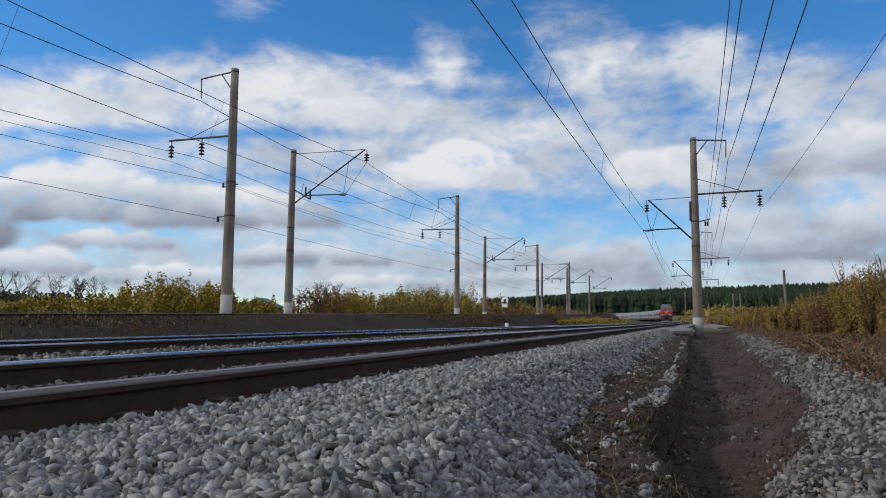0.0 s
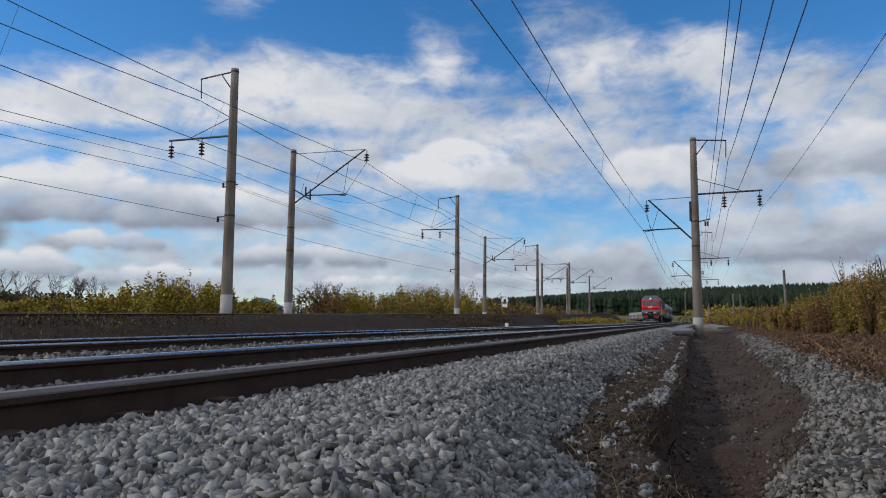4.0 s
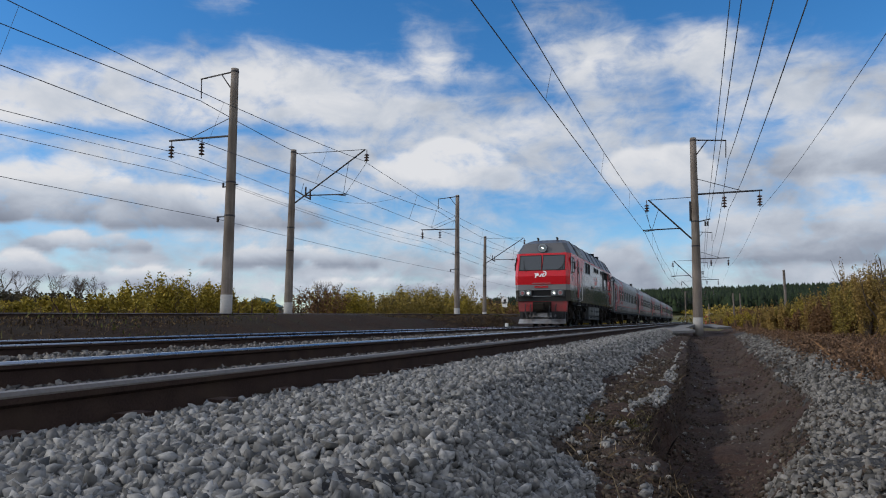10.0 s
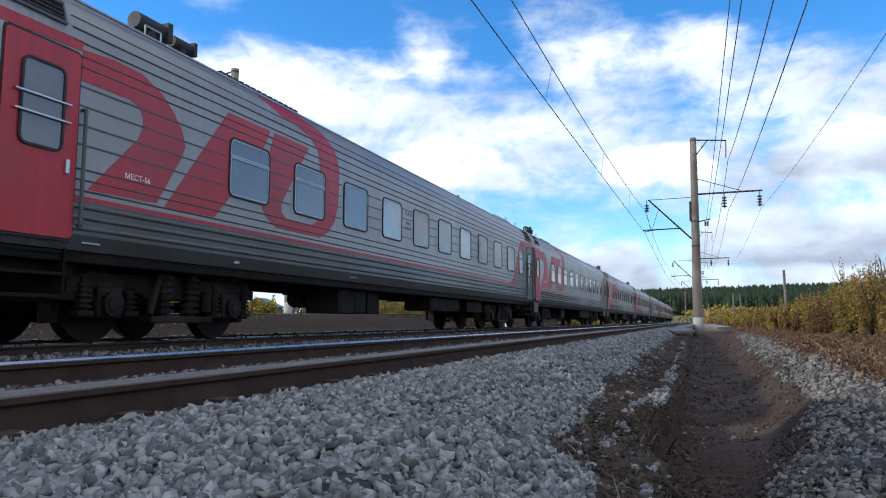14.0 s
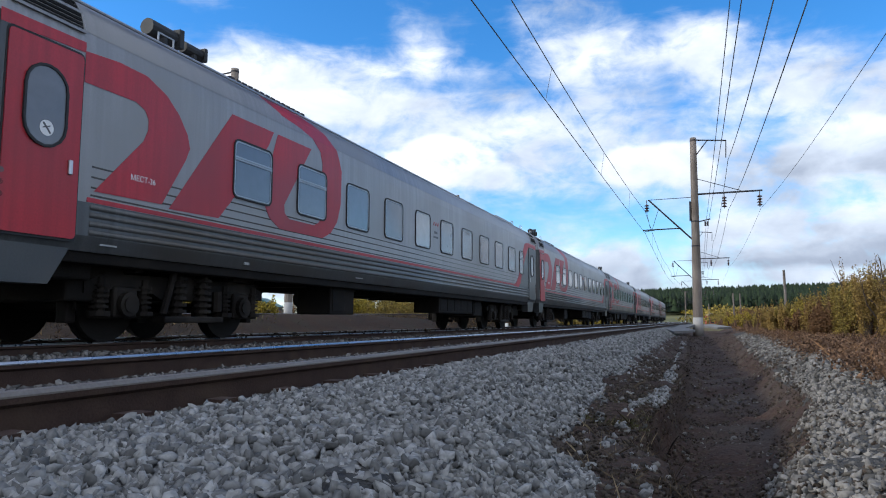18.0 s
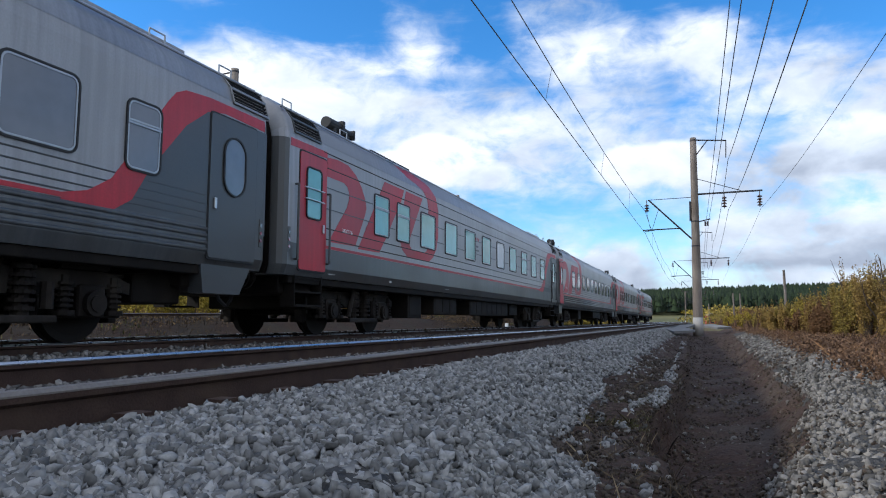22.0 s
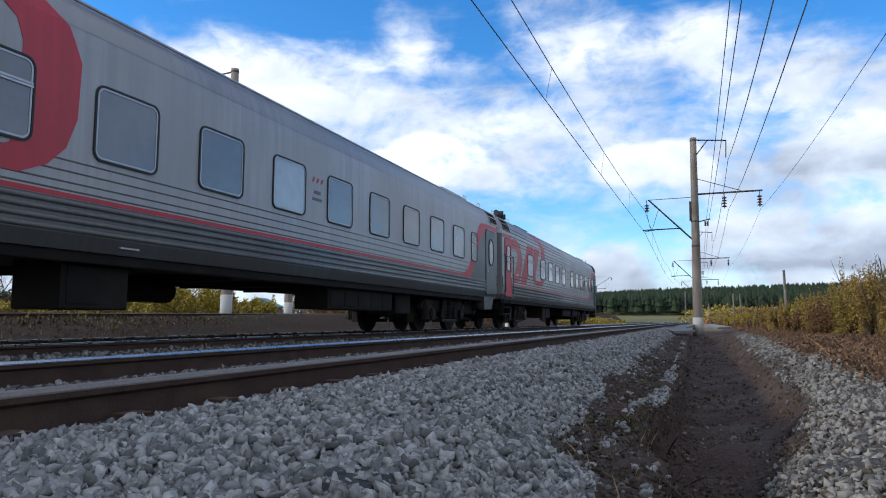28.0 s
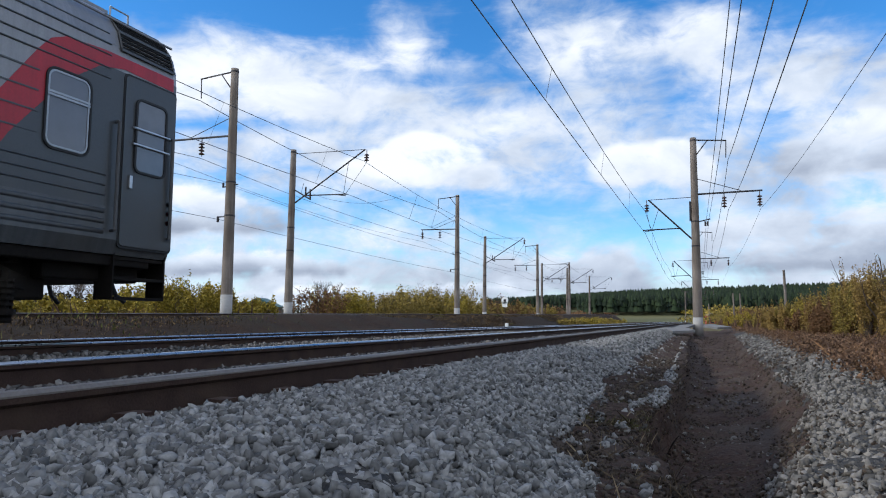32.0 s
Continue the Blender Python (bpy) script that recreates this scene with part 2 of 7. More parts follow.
# ---- cloud layer drifting over the line: a far backdrop ----
def cloud_layer():
    """A far sheet of sky seen over the line; cover and tone of the cloud lie on its grid, the fine detail in its material."""
    us = np.linspace(-1.05, 1.05, 400)
    vs = np.linspace(-0.03, 0.82, 210)
    U, V = np.meshgrid(us, vs)
    cover, tone = np.zeros_like(U), np.zeros_like(U) + 0.75

    def bank(u, v, w, h, amount, light=0.75, lean=0.0):
        """One soft bank of cloud: middle, half-width, half-height, density and brightness."""
        d = ((U - u - lean * (V - v)) / w) ** 2 + ((V - v) / h) ** 2
        g = np.exp(-d ** 1.3) * amount
        cover[:] = 1 - (1 - cover) * (1 - np.clip(g, 0, 1))
        k = np.exp(-d) * min(1, amount * 1.3)
        tone[:] = tone * (1 - k) + light * k

    # thin veil over the middle and the whole lower sky
    bank(0.10, 0.25, 0.60, 0.15, 0.50, 0.84)
    bank(0.0, 0.30, 1.4, 0.30, 0.30, 0.80)
    bank(-0.50, 0.31, 0.30, 0.07, 0.42, 0.85)
    bank(0.0, 0.06, 1.3, 0.05, 0.75, 0.74)
    # the long white band and its tufts
    bank(-0.37, 0.355, 0.20, 0.035, 0.75, 1.0, -0.8)
    bank(-0.17, 0.325, 0.17, 0.05, 0.6, 0.95)
    bank(-0.08, 0.285, 0.12, 0.045, 0.6, 0.78)
    bank(-0.58, 0.31, 0.12, 0.04, 0.7, 0.92)
    bank(0.0, 0.385, 0.035, 0.055, 0.9, 0.92, -0.45)
    bank(-0.24, 0.385, 0.038, 0.034, 0.95, 0.95)
    bank(-0.29, 0.46, 0.05, 0.022, 0.7, 0.85)
    bank(-0.35, 0.40, 0.015, 0.03, 0.4, 0.85)
    # the bright heap in the middle
    bank(-0.06, 0.22, 0.09, 0.035, 0.7, 0.88)
    bank(0.16, 0.25, 0.16, 0.05, 0.55, 0.82)
    # right-hand heaps
    bank(0.24, 0.375, 0.10, 0.04, 0.85, 0.93)
    bank(0.17, 0.445, 0.09, 0.03, 0.6, 0.85)
    bank(0.40, 0.385, 0.06, 0.05, 0.9, 0.98)
    bank(0.56, 0.32, 0.14, 0.06, 0.75, 0.80)
    bank(0.62, 0.255, 0.10, 0.05, 0.8, 0.88)
    bank(0.46, 0.20, 0.10, 0.04, 0.75, 0.72)
    bank(0.22, 0.09, 0.10, 0.035, 0.85, 0.64)
    bank(0.60, 0.075, 0.12, 0.02, 0.8, 0.8)
    bank(0.80, 0.26, 0.2, 0.16, 0.8, 0.75)
    bank(-0.85, 0.22, 0.2, 0.14, 0.7, 0.72)
    bank(0.0, 0.66, 1.0, 0.10, 0.45, 0.85)
    bank(-0.45, 0.30, 0.35, 0.09, 0.40, 0.95)
    bank(-0.35, 0.12, 0.40, 0.04, 0.18, 0.95)
    bank(0.05, 0.14, 0.5, 0.05, 0.35, 0.9)
    # openings of clear sky
    for u, v, w, h, a in ((-0.52, 0.42, 0.22, 0.05, 0.85), (-0.15, 0.44, 0.16, 0.05, 0.85), (0.09, 0.42, 0.06, 0.06, 0.6), (0.40, 0.47, 0.20, 0.03, 0.6),
                          (-0.16, 0.17, 0.10, 0.022, 0.4), (0.12, 0.16, 0.16, 0.03, 0.5), (0.30, 0.14, 0.10, 0.03, 0.45), (-0.55, 0.27, 0.16, 0.014, 0.5), (-0.25, 0.27, 0.2, 0.012, 0.5), (0.05, 0.33, 0.14, 0.014, 0.4)):
        cover *= 1 - a * np.exp(-((U - u) / w) ** 2 - ((V - v) / h) ** 2)
    # heaped clouds: rounded bright tops over a flat grey base
    heaps = random.Random(21)
    for u0, u1, v0, v1, top, base, dense in ((-0.68, -0.40, 0.140, 0.240, 1.1, 0.48, 1), (-0.43, -0.19, 0.132, 0.205, 0.92, 0.52, 0.9), (-0.55, -0.39, 0.100, 0.135, 0.95, 0.60, 0.85), (-0.66, -0.52, 0.062, 0.112, 1.05, 0.48, 0.95),
                                             (-0.30, -0.09, 0.078, 0.115, 0.95, 0.48, 0.9), (-0.50, -0.30, 0.052, 0.085, 1.0, 0.55, 0.9), (-0.20, 0.02, 0.045, 0.07, 0.95, 0.6, 0.85), (-0.05, 0.10, 0.190, 0.262, 1.1, 0.82, 1), (0.27, 0.37, 0.195, 0.265, 1.05, 0.8, 1),
                                             (0.40, 0.72, 0.085, 0.185, 0.85, 0.52, 0.95), (0.50, 0.75, 0.21, 0.30, 0.95, 0.62, 0.9), (0.14, 0.28, 0.075, 0.115, 0.85, 0.62, 0.7), (0.02, 0.14, 0.05, 0.075, 0.95, 0.6, 0.8), (-0.95, -0.68, 0.1, 0.24, 0.9, 0.45, 1)):
        body = np.zeros_like(U)
        n = max(7, int((u1 - u0) * 55))
        for k in range(n):
            q = (k + heaps.random()) / n
            r = (v1 - v0) * heaps.uniform(0.28, 0.5)
            cu = u0 + (u1 - u0) * q
            cv = v0 + (v1 - v0 - r) * math.sin(math.pi * min(1, max(0, q * 0.9 + 0.05))) ** 0.7 * heaps.uniform(0.45, 1)
            body = np.maximum(body, np.clip((1.12 - np.hypot((U - cu) / (r * 1.6), (V - cv) / r)) * 2.6, 0, 1))
        body *= np.clip((V - v0 + 0.006) / 0.014, 0, 1) * dense
        cover = 1 - (1 - cover) * (1 - body)
        shade = base + (top - base) * np.clip((V - v0) / (v1 - v0) * 1.3, 0, 1)
        k = np.clip(body * 1.4, 0, 1)
        tone = tone * (1 - k) + shade * k
    # soft ends of the sheet
    edge = np.clip((1.03 - np.abs(U)) / 0.12, 0, 1) * np.clip((0.80 - V) / 0.15, 0, 1)
    fine = np.array([noise.fractal(Vector((u * 9, v * 15, 3.1)), 0.7, 2.1, 5) for u, v in zip(U.ravel(), V.ravel())]).reshape(U.shape)
    cover = np.clip(cover + fine * 0.16 * (0.3 + cover), 0, 1) * edge
    right, fwd = Vector((math.cos(radians(YAW)), math.sin(radians(YAW)), 0)), Vector((-math.sin(radians(YAW)), math.cos(radians(YAW)), 0))
    D = np.stack([U * right.x + fwd.x, U * right.y + fwd.y, V], -1)
    D /= np.linalg.norm(D, axis=-1, keepdims=True)
    verts = (D * 4200).reshape(-1, 3)
    w = len(us)
    i = (np.arange(len(vs) - 1)[:, None] * w + np.arange(w - 1)[None]).ravel()
    me = fast_mesh("cloud_layer", verts, np.stack([i, i + 1, i + 1 + w, i + w], -1), cloud_material(), True)
    for name, data in (("cover", cover), ("tone", tone)):
        me.attributes.new(name, "FLOAT", "POINT").data.foreach_set("value", data.ravel().astype(np.float32))
    return tagged(new("backdrop", me), "broken white and grey autumn clouds over blue sky", "clouds", kind="structure")


def cloud_material():
    m = bpy.data.materials.new("clouds")
    m.use_nodes = True
    n, l = m.node_tree.nodes, m.node_tree.links
    n.remove(n["Principled BSDF"])
    co = n.new("ShaderNodeTexCoord")
    a, b = n.new("ShaderNodeAttribute"), n.new("ShaderNodeAttribute")
    a.attribute_name, b.attribute_name = "cover", "tone"
    mp = n.new("ShaderNodeMapping")
    mp.inputs["Scale"].default_value = (1, 1, 1.7)
    l.new(co.outputs["Object"], mp.inputs["Vector"])
    t1, t2 = n.new("ShaderNodeTexNoise"), n.new("ShaderNodeTexNoise")
    for t, s, d, r in ((t1, 0.0046, 9, 0.59), (t2, 0.0022, 6, 0.55)):
        t.inputs["Scale"].default_value, t.inputs["Detail"].default_value, t.inputs["Roughness"].default_value = s, d, r
        t.inputs["Distortion"].default_value = 0.35
        l.new(mp.outputs[0], t.inputs["Vector"])

    def math_node(op, x, y):
        k = n.new("ShaderNodeMath")
        k.operation = op
        for i, v in enumerate((x, y)):
            if isinstance(v, (int, float)):
                k.inputs[i].default_value = v
            else:
                l.new(v, k.inputs[i])
        return k.outputs[0]

    # long feathered streaks
    mp2, t3 = n.new("ShaderNodeMapping"), n.new("ShaderNodeTexNoise")
    mp2.inputs["Scale"].default_value, mp2.inputs["Rotation"].default_value = (0.55, 0.55, 2.6), (0.0, 0.10, 0.0)
    l.new(co.outputs["Object"], mp2.inputs["Vector"])
    t3.inputs["Scale"].default_value, t3.inputs["Detail"].default_value, t3.inputs["Roughness"].default_value, t3.inputs["Distortion"].default_value = 0.0042, 9, 0.62, 0.8
    l.new(mp2.outputs[0], t3.inputs["Vector"])
    streak = math_node("MULTIPLY", math_node("SUBTRACT", t3.outputs[0], 0.48), 0.6)
    wob = math_node("MULTIPLY", math_node("SUBTRACT", t1.outputs[0], 0.5), 1.7)
    den = math_node("ADD", a.outputs["Fac"], math_node("MULTIPLY", wob, math_node("ADD", math_node("MULTIPLY", a.outputs["Fac"], 0.9), 0.1)))
    den = math_node("ADD", den, math_node("MULTIPLY", streak, math_node("SUBTRACT", 1.15, a.outputs["Fac"])))
    mr = n.new("ShaderNodeMapRange")
    mr.interpolation_type = "SMOOTHSTEP"
    mr.inputs["From Min"].default_value, mr.inputs["From Max"].default_value = 0.22, 0.98
    l.new(den, mr.inputs["Value"])
    tone = math_node("ADD", b.outputs["Fac"], math_node("MULTIPLY", math_node("SUBTRACT", t2.outputs[0], 0.5), 0.75))
    ramp = n.new("ShaderNodeValToRGB")
    e = ramp.color_ramp.elements
    e[0].position, e[0].color = 0.35, (*srgb(128, 136, 152), 1)
    e[1].position, e[1].color = 1.0, (*srgb(250, 250, 252), 1)
    for p, c in ((0.6, srgb(172, 180, 195)), (0.8, srgb(214, 221, 232))):
        x = e.new(p)
        x.color = (*c, 1)
    l.new(tone, ramp.inputs[0])
    em, tr, mix = n.new("ShaderNodeEmission"), n.new("ShaderNodeBsdfTransparent"), n.new("ShaderNodeMixShader")
    em.inputs["Strength"].default_value = 0.71
    l.new(ramp.outputs[0], em.inputs["Color"])
    l.new(mr.outputs[0], mix.inputs[0])
    l.new(tr.outputs[0], mix.inputs[1])
    l.new(em.outputs[0], mix.inputs[2])
    l.new(mix.outputs[0], n["Material Output"].inputs["Surface"])
    return m


clouds = cloud_layer()


# ---- the ground ----
def bank_x(s):
    """Centre of the farther line on its low embankment, which draws away to the left."""
    return -16.3 - 0.034 * s


def bank_z(s):
    return 0.33 + 0.0092 * s


def crest(s):
    """Crest of the chippings heaped beyond the ditch."""
    return 1.15 + 0.055 * min(max(s - 5, 0), 16)


def edge_x(s):
    """Foot of the ballast shoulder, where the dug soil begins."""
    return float(np.interp(s, [2.0, 2.9, 4.0, 5.9, 12.8, 30, 46], [-0.25, -0.46, -0.77, -0.88, -1.01, -1.13, -1.2]))


def lip_x(s):
    """The broken edge at which the ground drops into the ditch."""
    near = float(np.interp(s, [2.0, 3.0, 3.6, 4.6, 5.4, 7.1, 11.5, 22, 46], [0.05, 0.0, -0.14, -0.31, -0.38, -0.26, -0.20, -0.34, -0.5]))
    return near + 0.06 * noise.noise(Vector((s * 2.3, 4.2, 0.5)))


def heap_x(s):
    """Foot of the chippings heaped on the other side."""
    return float(np.interp(s, [2.0, 3.3, 4.9, 6.9, 14, 32, 46], [0.12, 0.33, 0.58, 0.86, 1.10, 1.5, 1.8]))


def ground_z(x, s):
    """Height of the ground."""
    p, a = on_line(0, s)
    x = x - p.x if s > BEND else x
    bx, bz = bank_x(s), bank_z(s)
    c, e, q, h = crest(s), edge_x(s), lip_x(s), heap_x(s)
    f = max(0.0, min(1.0, (46 - s) / 26))         # the ditch dies out towards the next pole
    h = min(h, c - 0.2)
    xs = [-3000, -300, bx - 12, bx - 5.2, bx - 2.6, bx + 2.1, bx + 3.9, -11.6, -10.5, -9.6, e - 0.48, e, q - 0.10, q, q + 0.06, q + 0.30, h - 0.28, h - 0.06, h + 0.05, c - 0.1, c + 0.25, c + 1.0, c + 2.5, 12, 60, 300, 3000]
    zs = [6, 2, 0.1, 0.0, bz - 0.13, bz - 0.13, -0.38, -0.42, -0.16, -0.125, -0.12, -0.40, -0.42, -0.46, -0.48 - 0.25 * f, -0.48 - 0.31 * f, -0.46 - 0.25 * f, -0.40 - 0.10 * f, -0.36 - 0.03 * f, -0.24, -0.20, -0.22, -0.30, -0.2, 0.4, 2, 6]
    return float(np.interp(x, xs, zs))


def build_ground():
    xs = [-3000, -1200, -500, -250, -120, -70, -45, -36, -30, -26, -24, -22.5, -21, -20, -19, -18, -17, -16, -15, -14, -13, -12.4, -11.6, -11, -10.5, -9.6, -8, -6, -4, -2.6]
    xs += [round(-2.2 + 0.08 * i, 3) for i in range(18)] + [round(-0.76 + 0.04 * i, 3) for i in range(30)] + [round(0.44 + 0.08 * i, 3) for i in range(36)] + [3.5, 3.9, 4.5, 5.2, 6, 7, 9, 12, 20, 35, 60, 120, 250, 500, 1200, 3000]
    ss = [-60, -20, -8, -3, -1] + [round(0.12 * i, 3) for i in range(0, 70)] + [8.4 + 0.35 * i for i in range(50)] + [26 + 1.5 * i for i in range(36)]
    ss += [82, 90, 100, 112, 125, 140, 160, 185, 210, 240, 280, 330, 400, 500, 700, 1000, 1600, 3000]
    V = []
    for s in ss:
        for x in xs:
            z = ground_z(x, s)
            if -2.1 < x < 6 and -3 < s < 90:
                rough = 0.055 if -1.0 < x < 0.9 else 0.03
                fade = min(1.0, (x + 2.1) / 0.8)
                z += noise.fractal(Vector((x * 2.1, s * 2.1, 0)), 0.8, 2.0, 4) * rough * fade
            elif abs(x) > 12:
                z += noise.noise(Vector((x * 0.05, s * 0.05, 5))) * 0.25
            px = on_line(0, s)[0].x if s > BEND and s < 700 and -40 < x < 60 else 0
            V.append((x + px, s, z))
    n = len(xs)
    faces, zone = [], []
    for j in range(len(ss) - 1):
        for i in range(n - 1):
            faces.append((j * n + i, j * n + i + 1, (j + 1) * n + i + 1, (j + 1) * n + i))
            x, s = (xs[i] + xs[i + 1]) / 2, (ss[j] + ss[j + 1]) / 2
            wob = noise.noise(Vector((x * 1.3, s * 0.9, 7))) * 0.16
            if -10.3 < x < edge_x(s) + wob:
                zone.append(0)
            elif x <= -10.3 and x > bank_x(s) - 2.7:
                zone.append(1 if abs(x - bank_x(s)) < 1.3 else 4)
            elif s < 40 and heap_x(s) + wob < x < crest(s) + 0.3 + 0.45 * max(0, 7.5 - s) + wob * 2:
                zone.append(0)
            elif -10.3 < x < 4 and s < 60:
                zone.append(1)
            elif abs(x) < 60 and s < 300:
                zone.append(2)
            else:
                zone.append(3)
    me = bpy.data.meshes.new("ground")
    me.from_pydata(V, [], faces)
    for m in (BALLAST_BED, SOIL, DRYGRASS, FIELD, EMBANK):
        me.materials.append(m)
    me.polygons.foreach_set("material_index", zone)
    me.polygons.foreach_set("use_smooth", [True] * len(faces))
    return tagged(new("ground", me), "railway ground of chippings, bare soil and dry grass", "ground", kind="structure")


build_ground()


# ---- loose stones ----
def stone_shapes(points, count):
    """Angular broken stones: hulls of a few random points."""
    out = []
    for k in range(count):
        bm = bmesh.new()
        rnd = random.Random(k * 7 + points)
        for _ in range(points):
            d = Vector((rnd.gauss(0, 1), rnd.gauss(0, 1), rnd.gauss(0, 1))).normalized()
            bm.verts.new(d * rnd.uniform(0.8, 1.15))
        r = bmesh.ops.convex_hull(bm, input=list(bm.verts))
        bmesh.ops.delete(bm, geom=[v for v in r["geom_interior"] if isinstance(v, bmesh.types.BMVert)], context="VERTS")
        bmesh.ops.recalc_face_normals(bm, faces=bm.faces)
        bmesh.ops.triangulate(bm, faces=bm.faces)
        bm.verts.index_update()
        out.append((np.array([v.co[:] for v in bm.verts]), np.array([[v.index for v in f.verts] for f in bm.faces])))
        bm.free()
    return out


def scatter(name, label, area, count, size, shapes, material, seed, lift=0.12, keep=None):
    """Stones strewn over x0..x1, s0..s1, as one stuff object."""
    rng = np.random.default_rng(seed)
    x0, x1, s0, s1 = area
    V, F, base = [], [], 0
    for k in range(count):
        s = s0 + (s1 - s0) * rng.random() ** 1.25
        x = rng.uniform(x0, x1)
        if keep and not keep(x, s):
            continue
        r = size * min(1.9, rng.lognormal(0, 0.40))
        z = ground_z(x, s) + noise.fractal(Vector((x * 2.1, s * 2.1, 0)), 0.8, 2.0, 4) * (0.03 if -2.1 < x < 6 else 0) * min(1, max(0, (x + 2.1) / 0.8))
        v, f = shapes[rng.integers(len(shapes))]
        q = rng.normal(size=4)
        q /= np.linalg.norm(q)
        a, b, c, d = q
        R = np.array([[1 - 2 * (c * c + d * d), 2 * (b * c - a * d), 2 * (b * d + a * c)], [2 * (b * c + a * d), 1 - 2 * (b * b + d * d), 2 * (c * d - a * b)], [2 * (b * d - a * c), 2 * (c * d + a * b), 1 - 2 * (b * b + c * c)]])
        sc = np.array([1.25, 0.95, 0.75]) * r * rng.uniform(0.8, 1.2, 3)
        V.append((v * sc) @ R.T + (x, s, z + r * lift * rng.uniform(-0.4, 2.0)))
        F.append(f + base)
        base += len(v)
    ob = new(name, fast_mesh(name, np.concatenate(V), np.concatenate(F), material))
    return tagged(ob, label, "stones", kind="stuff")


NEAR_STONES, MID_STONES = stone_shapes(10, 36), stone_shapes(9, 24)


def on_shoulder(x, s):
    n = noise.noise(Vector((x * 1.3, s * 0.9, 7)))
    if 5.5 < s < 26 and lip_x(s) - 0.19 < x < lip_x(s) - 0.03:      # a second row of chippings along the lip
        return noise.noise(Vector((x * 3, s * 0.8, 5))) > -0.1
    spill = 0.35 if noise.noise(Vector((x * 11, s * 11, 3))) > 0.46 else 0.0        # single stones strayed onto the crust
    return x < edge_x(s) + n * 0.22 + spill


def on_heap(x, s):
    c = crest(s)
    return x > heap_x(s) + noise.noise(Vector((x * 2, s * 0.9, 3))) * 0.22 and x < c + 0.3 + 0.45 * max(0, 7.5 - s) + 0.3 * noise.noise(Vector((s * 0.5, 1, 1))) and (s < 7.5 or noise.noise(Vector((x * 1.1, s * 0.55, 8))) > -0.42)


GREY_BED = "pale grey crushed granite ballast beside the rail"
scatter("ballast", GREY_BED, (-2.10, -0.2, 0.7, 4.4), 37000, 0.0145, NEAR_STONES, STONE, 1, 0.40, keep=on_shoulder)
scatter("ballast", GREY_BED, (-2.10, -0.3, 4.4, 12), 31000, 0.0172, MID_STONES, STONE, 2, 0.35, keep=on_shoulder)
scatter("ballast", GREY_BED, (-2.10, -0.4, 12, 46), 20000, 0.0245, MID_STONES, STONE, 3, keep=on_shoulder)
scatter("ballast", "dusty fine chippings packed against the rail", (-2.22, -1.85, 0.7, 20), 4500, 0.010, MID_STONES, STONE_WARM, 12)
scatter("ballast", "grey chippings between the rails", (-3.74, -2.38, 0.9, 9), 6500, 0.018, MID_STONES, STONE_DARK, 4)
scatter("ballast", "grey chippings between the rails", (-3.74, -2.38, 9, 40), 6500, 0.026, MID_STONES, STONE_DARK, 5)
scatter("ballast", "grey chippings between the two lines", (-7.05, -3.98, 2, 26), 9000, 0.026, MID_STONES, STONE_DARK, 6)
scatter("chippings_heap", "dusty grey chippings heaped beyond a ditch", (0.2, 3.2, 2.6, 9), 21000, 0.0170, MID_STONES, STONE_WARM, 7, keep=on_heap)
scatter("chippings_heap", "dusty grey chippings heaped beyond a ditch", (0.6, 3.4, 9, 34), 8500, 0.027, MID_STONES, STONE_WARM, 8, keep=on_heap)
scatter("soil_clods", "dark brown clods of dug soil", (-1.0, 0.95, 1.6, 9), 9000, 0.011, MID_STONES, CLOD, 9, keep=lambda x, s: not on_shoulder(x, s))
scatter("soil_clods", "dark brown clods of dug soil", (-1.0, 1.6, 9, 40), 3600, 0.022, MID_STONES, CLOD, 10, keep=lambda x, s: not on_shoulder(x, s))
scatter("soil_clods", "dark crumbled crust at the lip of the ditch", (-0.95, 0.1, 2.2, 14), 6500, 0.012, MID_STONES, CRUST, 13, keep=lambda x, s: edge_x(s) - 0.05 < x < lip_x(s) + 0.03)
scatter("soil_clods", "dark clods along the foot of the heap", (0.1, 1.5, 2.6, 14), 3400, 0.013, MID_STONES, CRUST, 14, keep=lambda x, s: abs(x - heap_x(s)) < 0.14)
scatter("ditch_stones", "scattered pale stones in the dug soil", (-1.0, 0.95, 2.2, 14), 1300, 0.014, MID_STONES, STONE_WARM, 11, keep=lambda x, s: noise.noise(Vector((x * 2, s, 2))) > -0.05)


# ---- the railway lines ----
PROFILE = [(-0.075, 0), (0.075, 0), (0.075, 0.012), (0.012, 0.03), (0.010, 0.125), (0.036, 0.14), (0.037, 0.168), (0.028, 0.18), (-0.028, 0.18), (-0.037, 0.168), (-0.036, 0.14), (-0.010, 0.125), (-0.012, 0.03), (-0.075, 0.012)]


def rail_stations():
    return [-30 + 2 * i for i in range(20)] + [10 + 5 * i for i in range(36)] + [190 + 8 * i for i in range(36)]


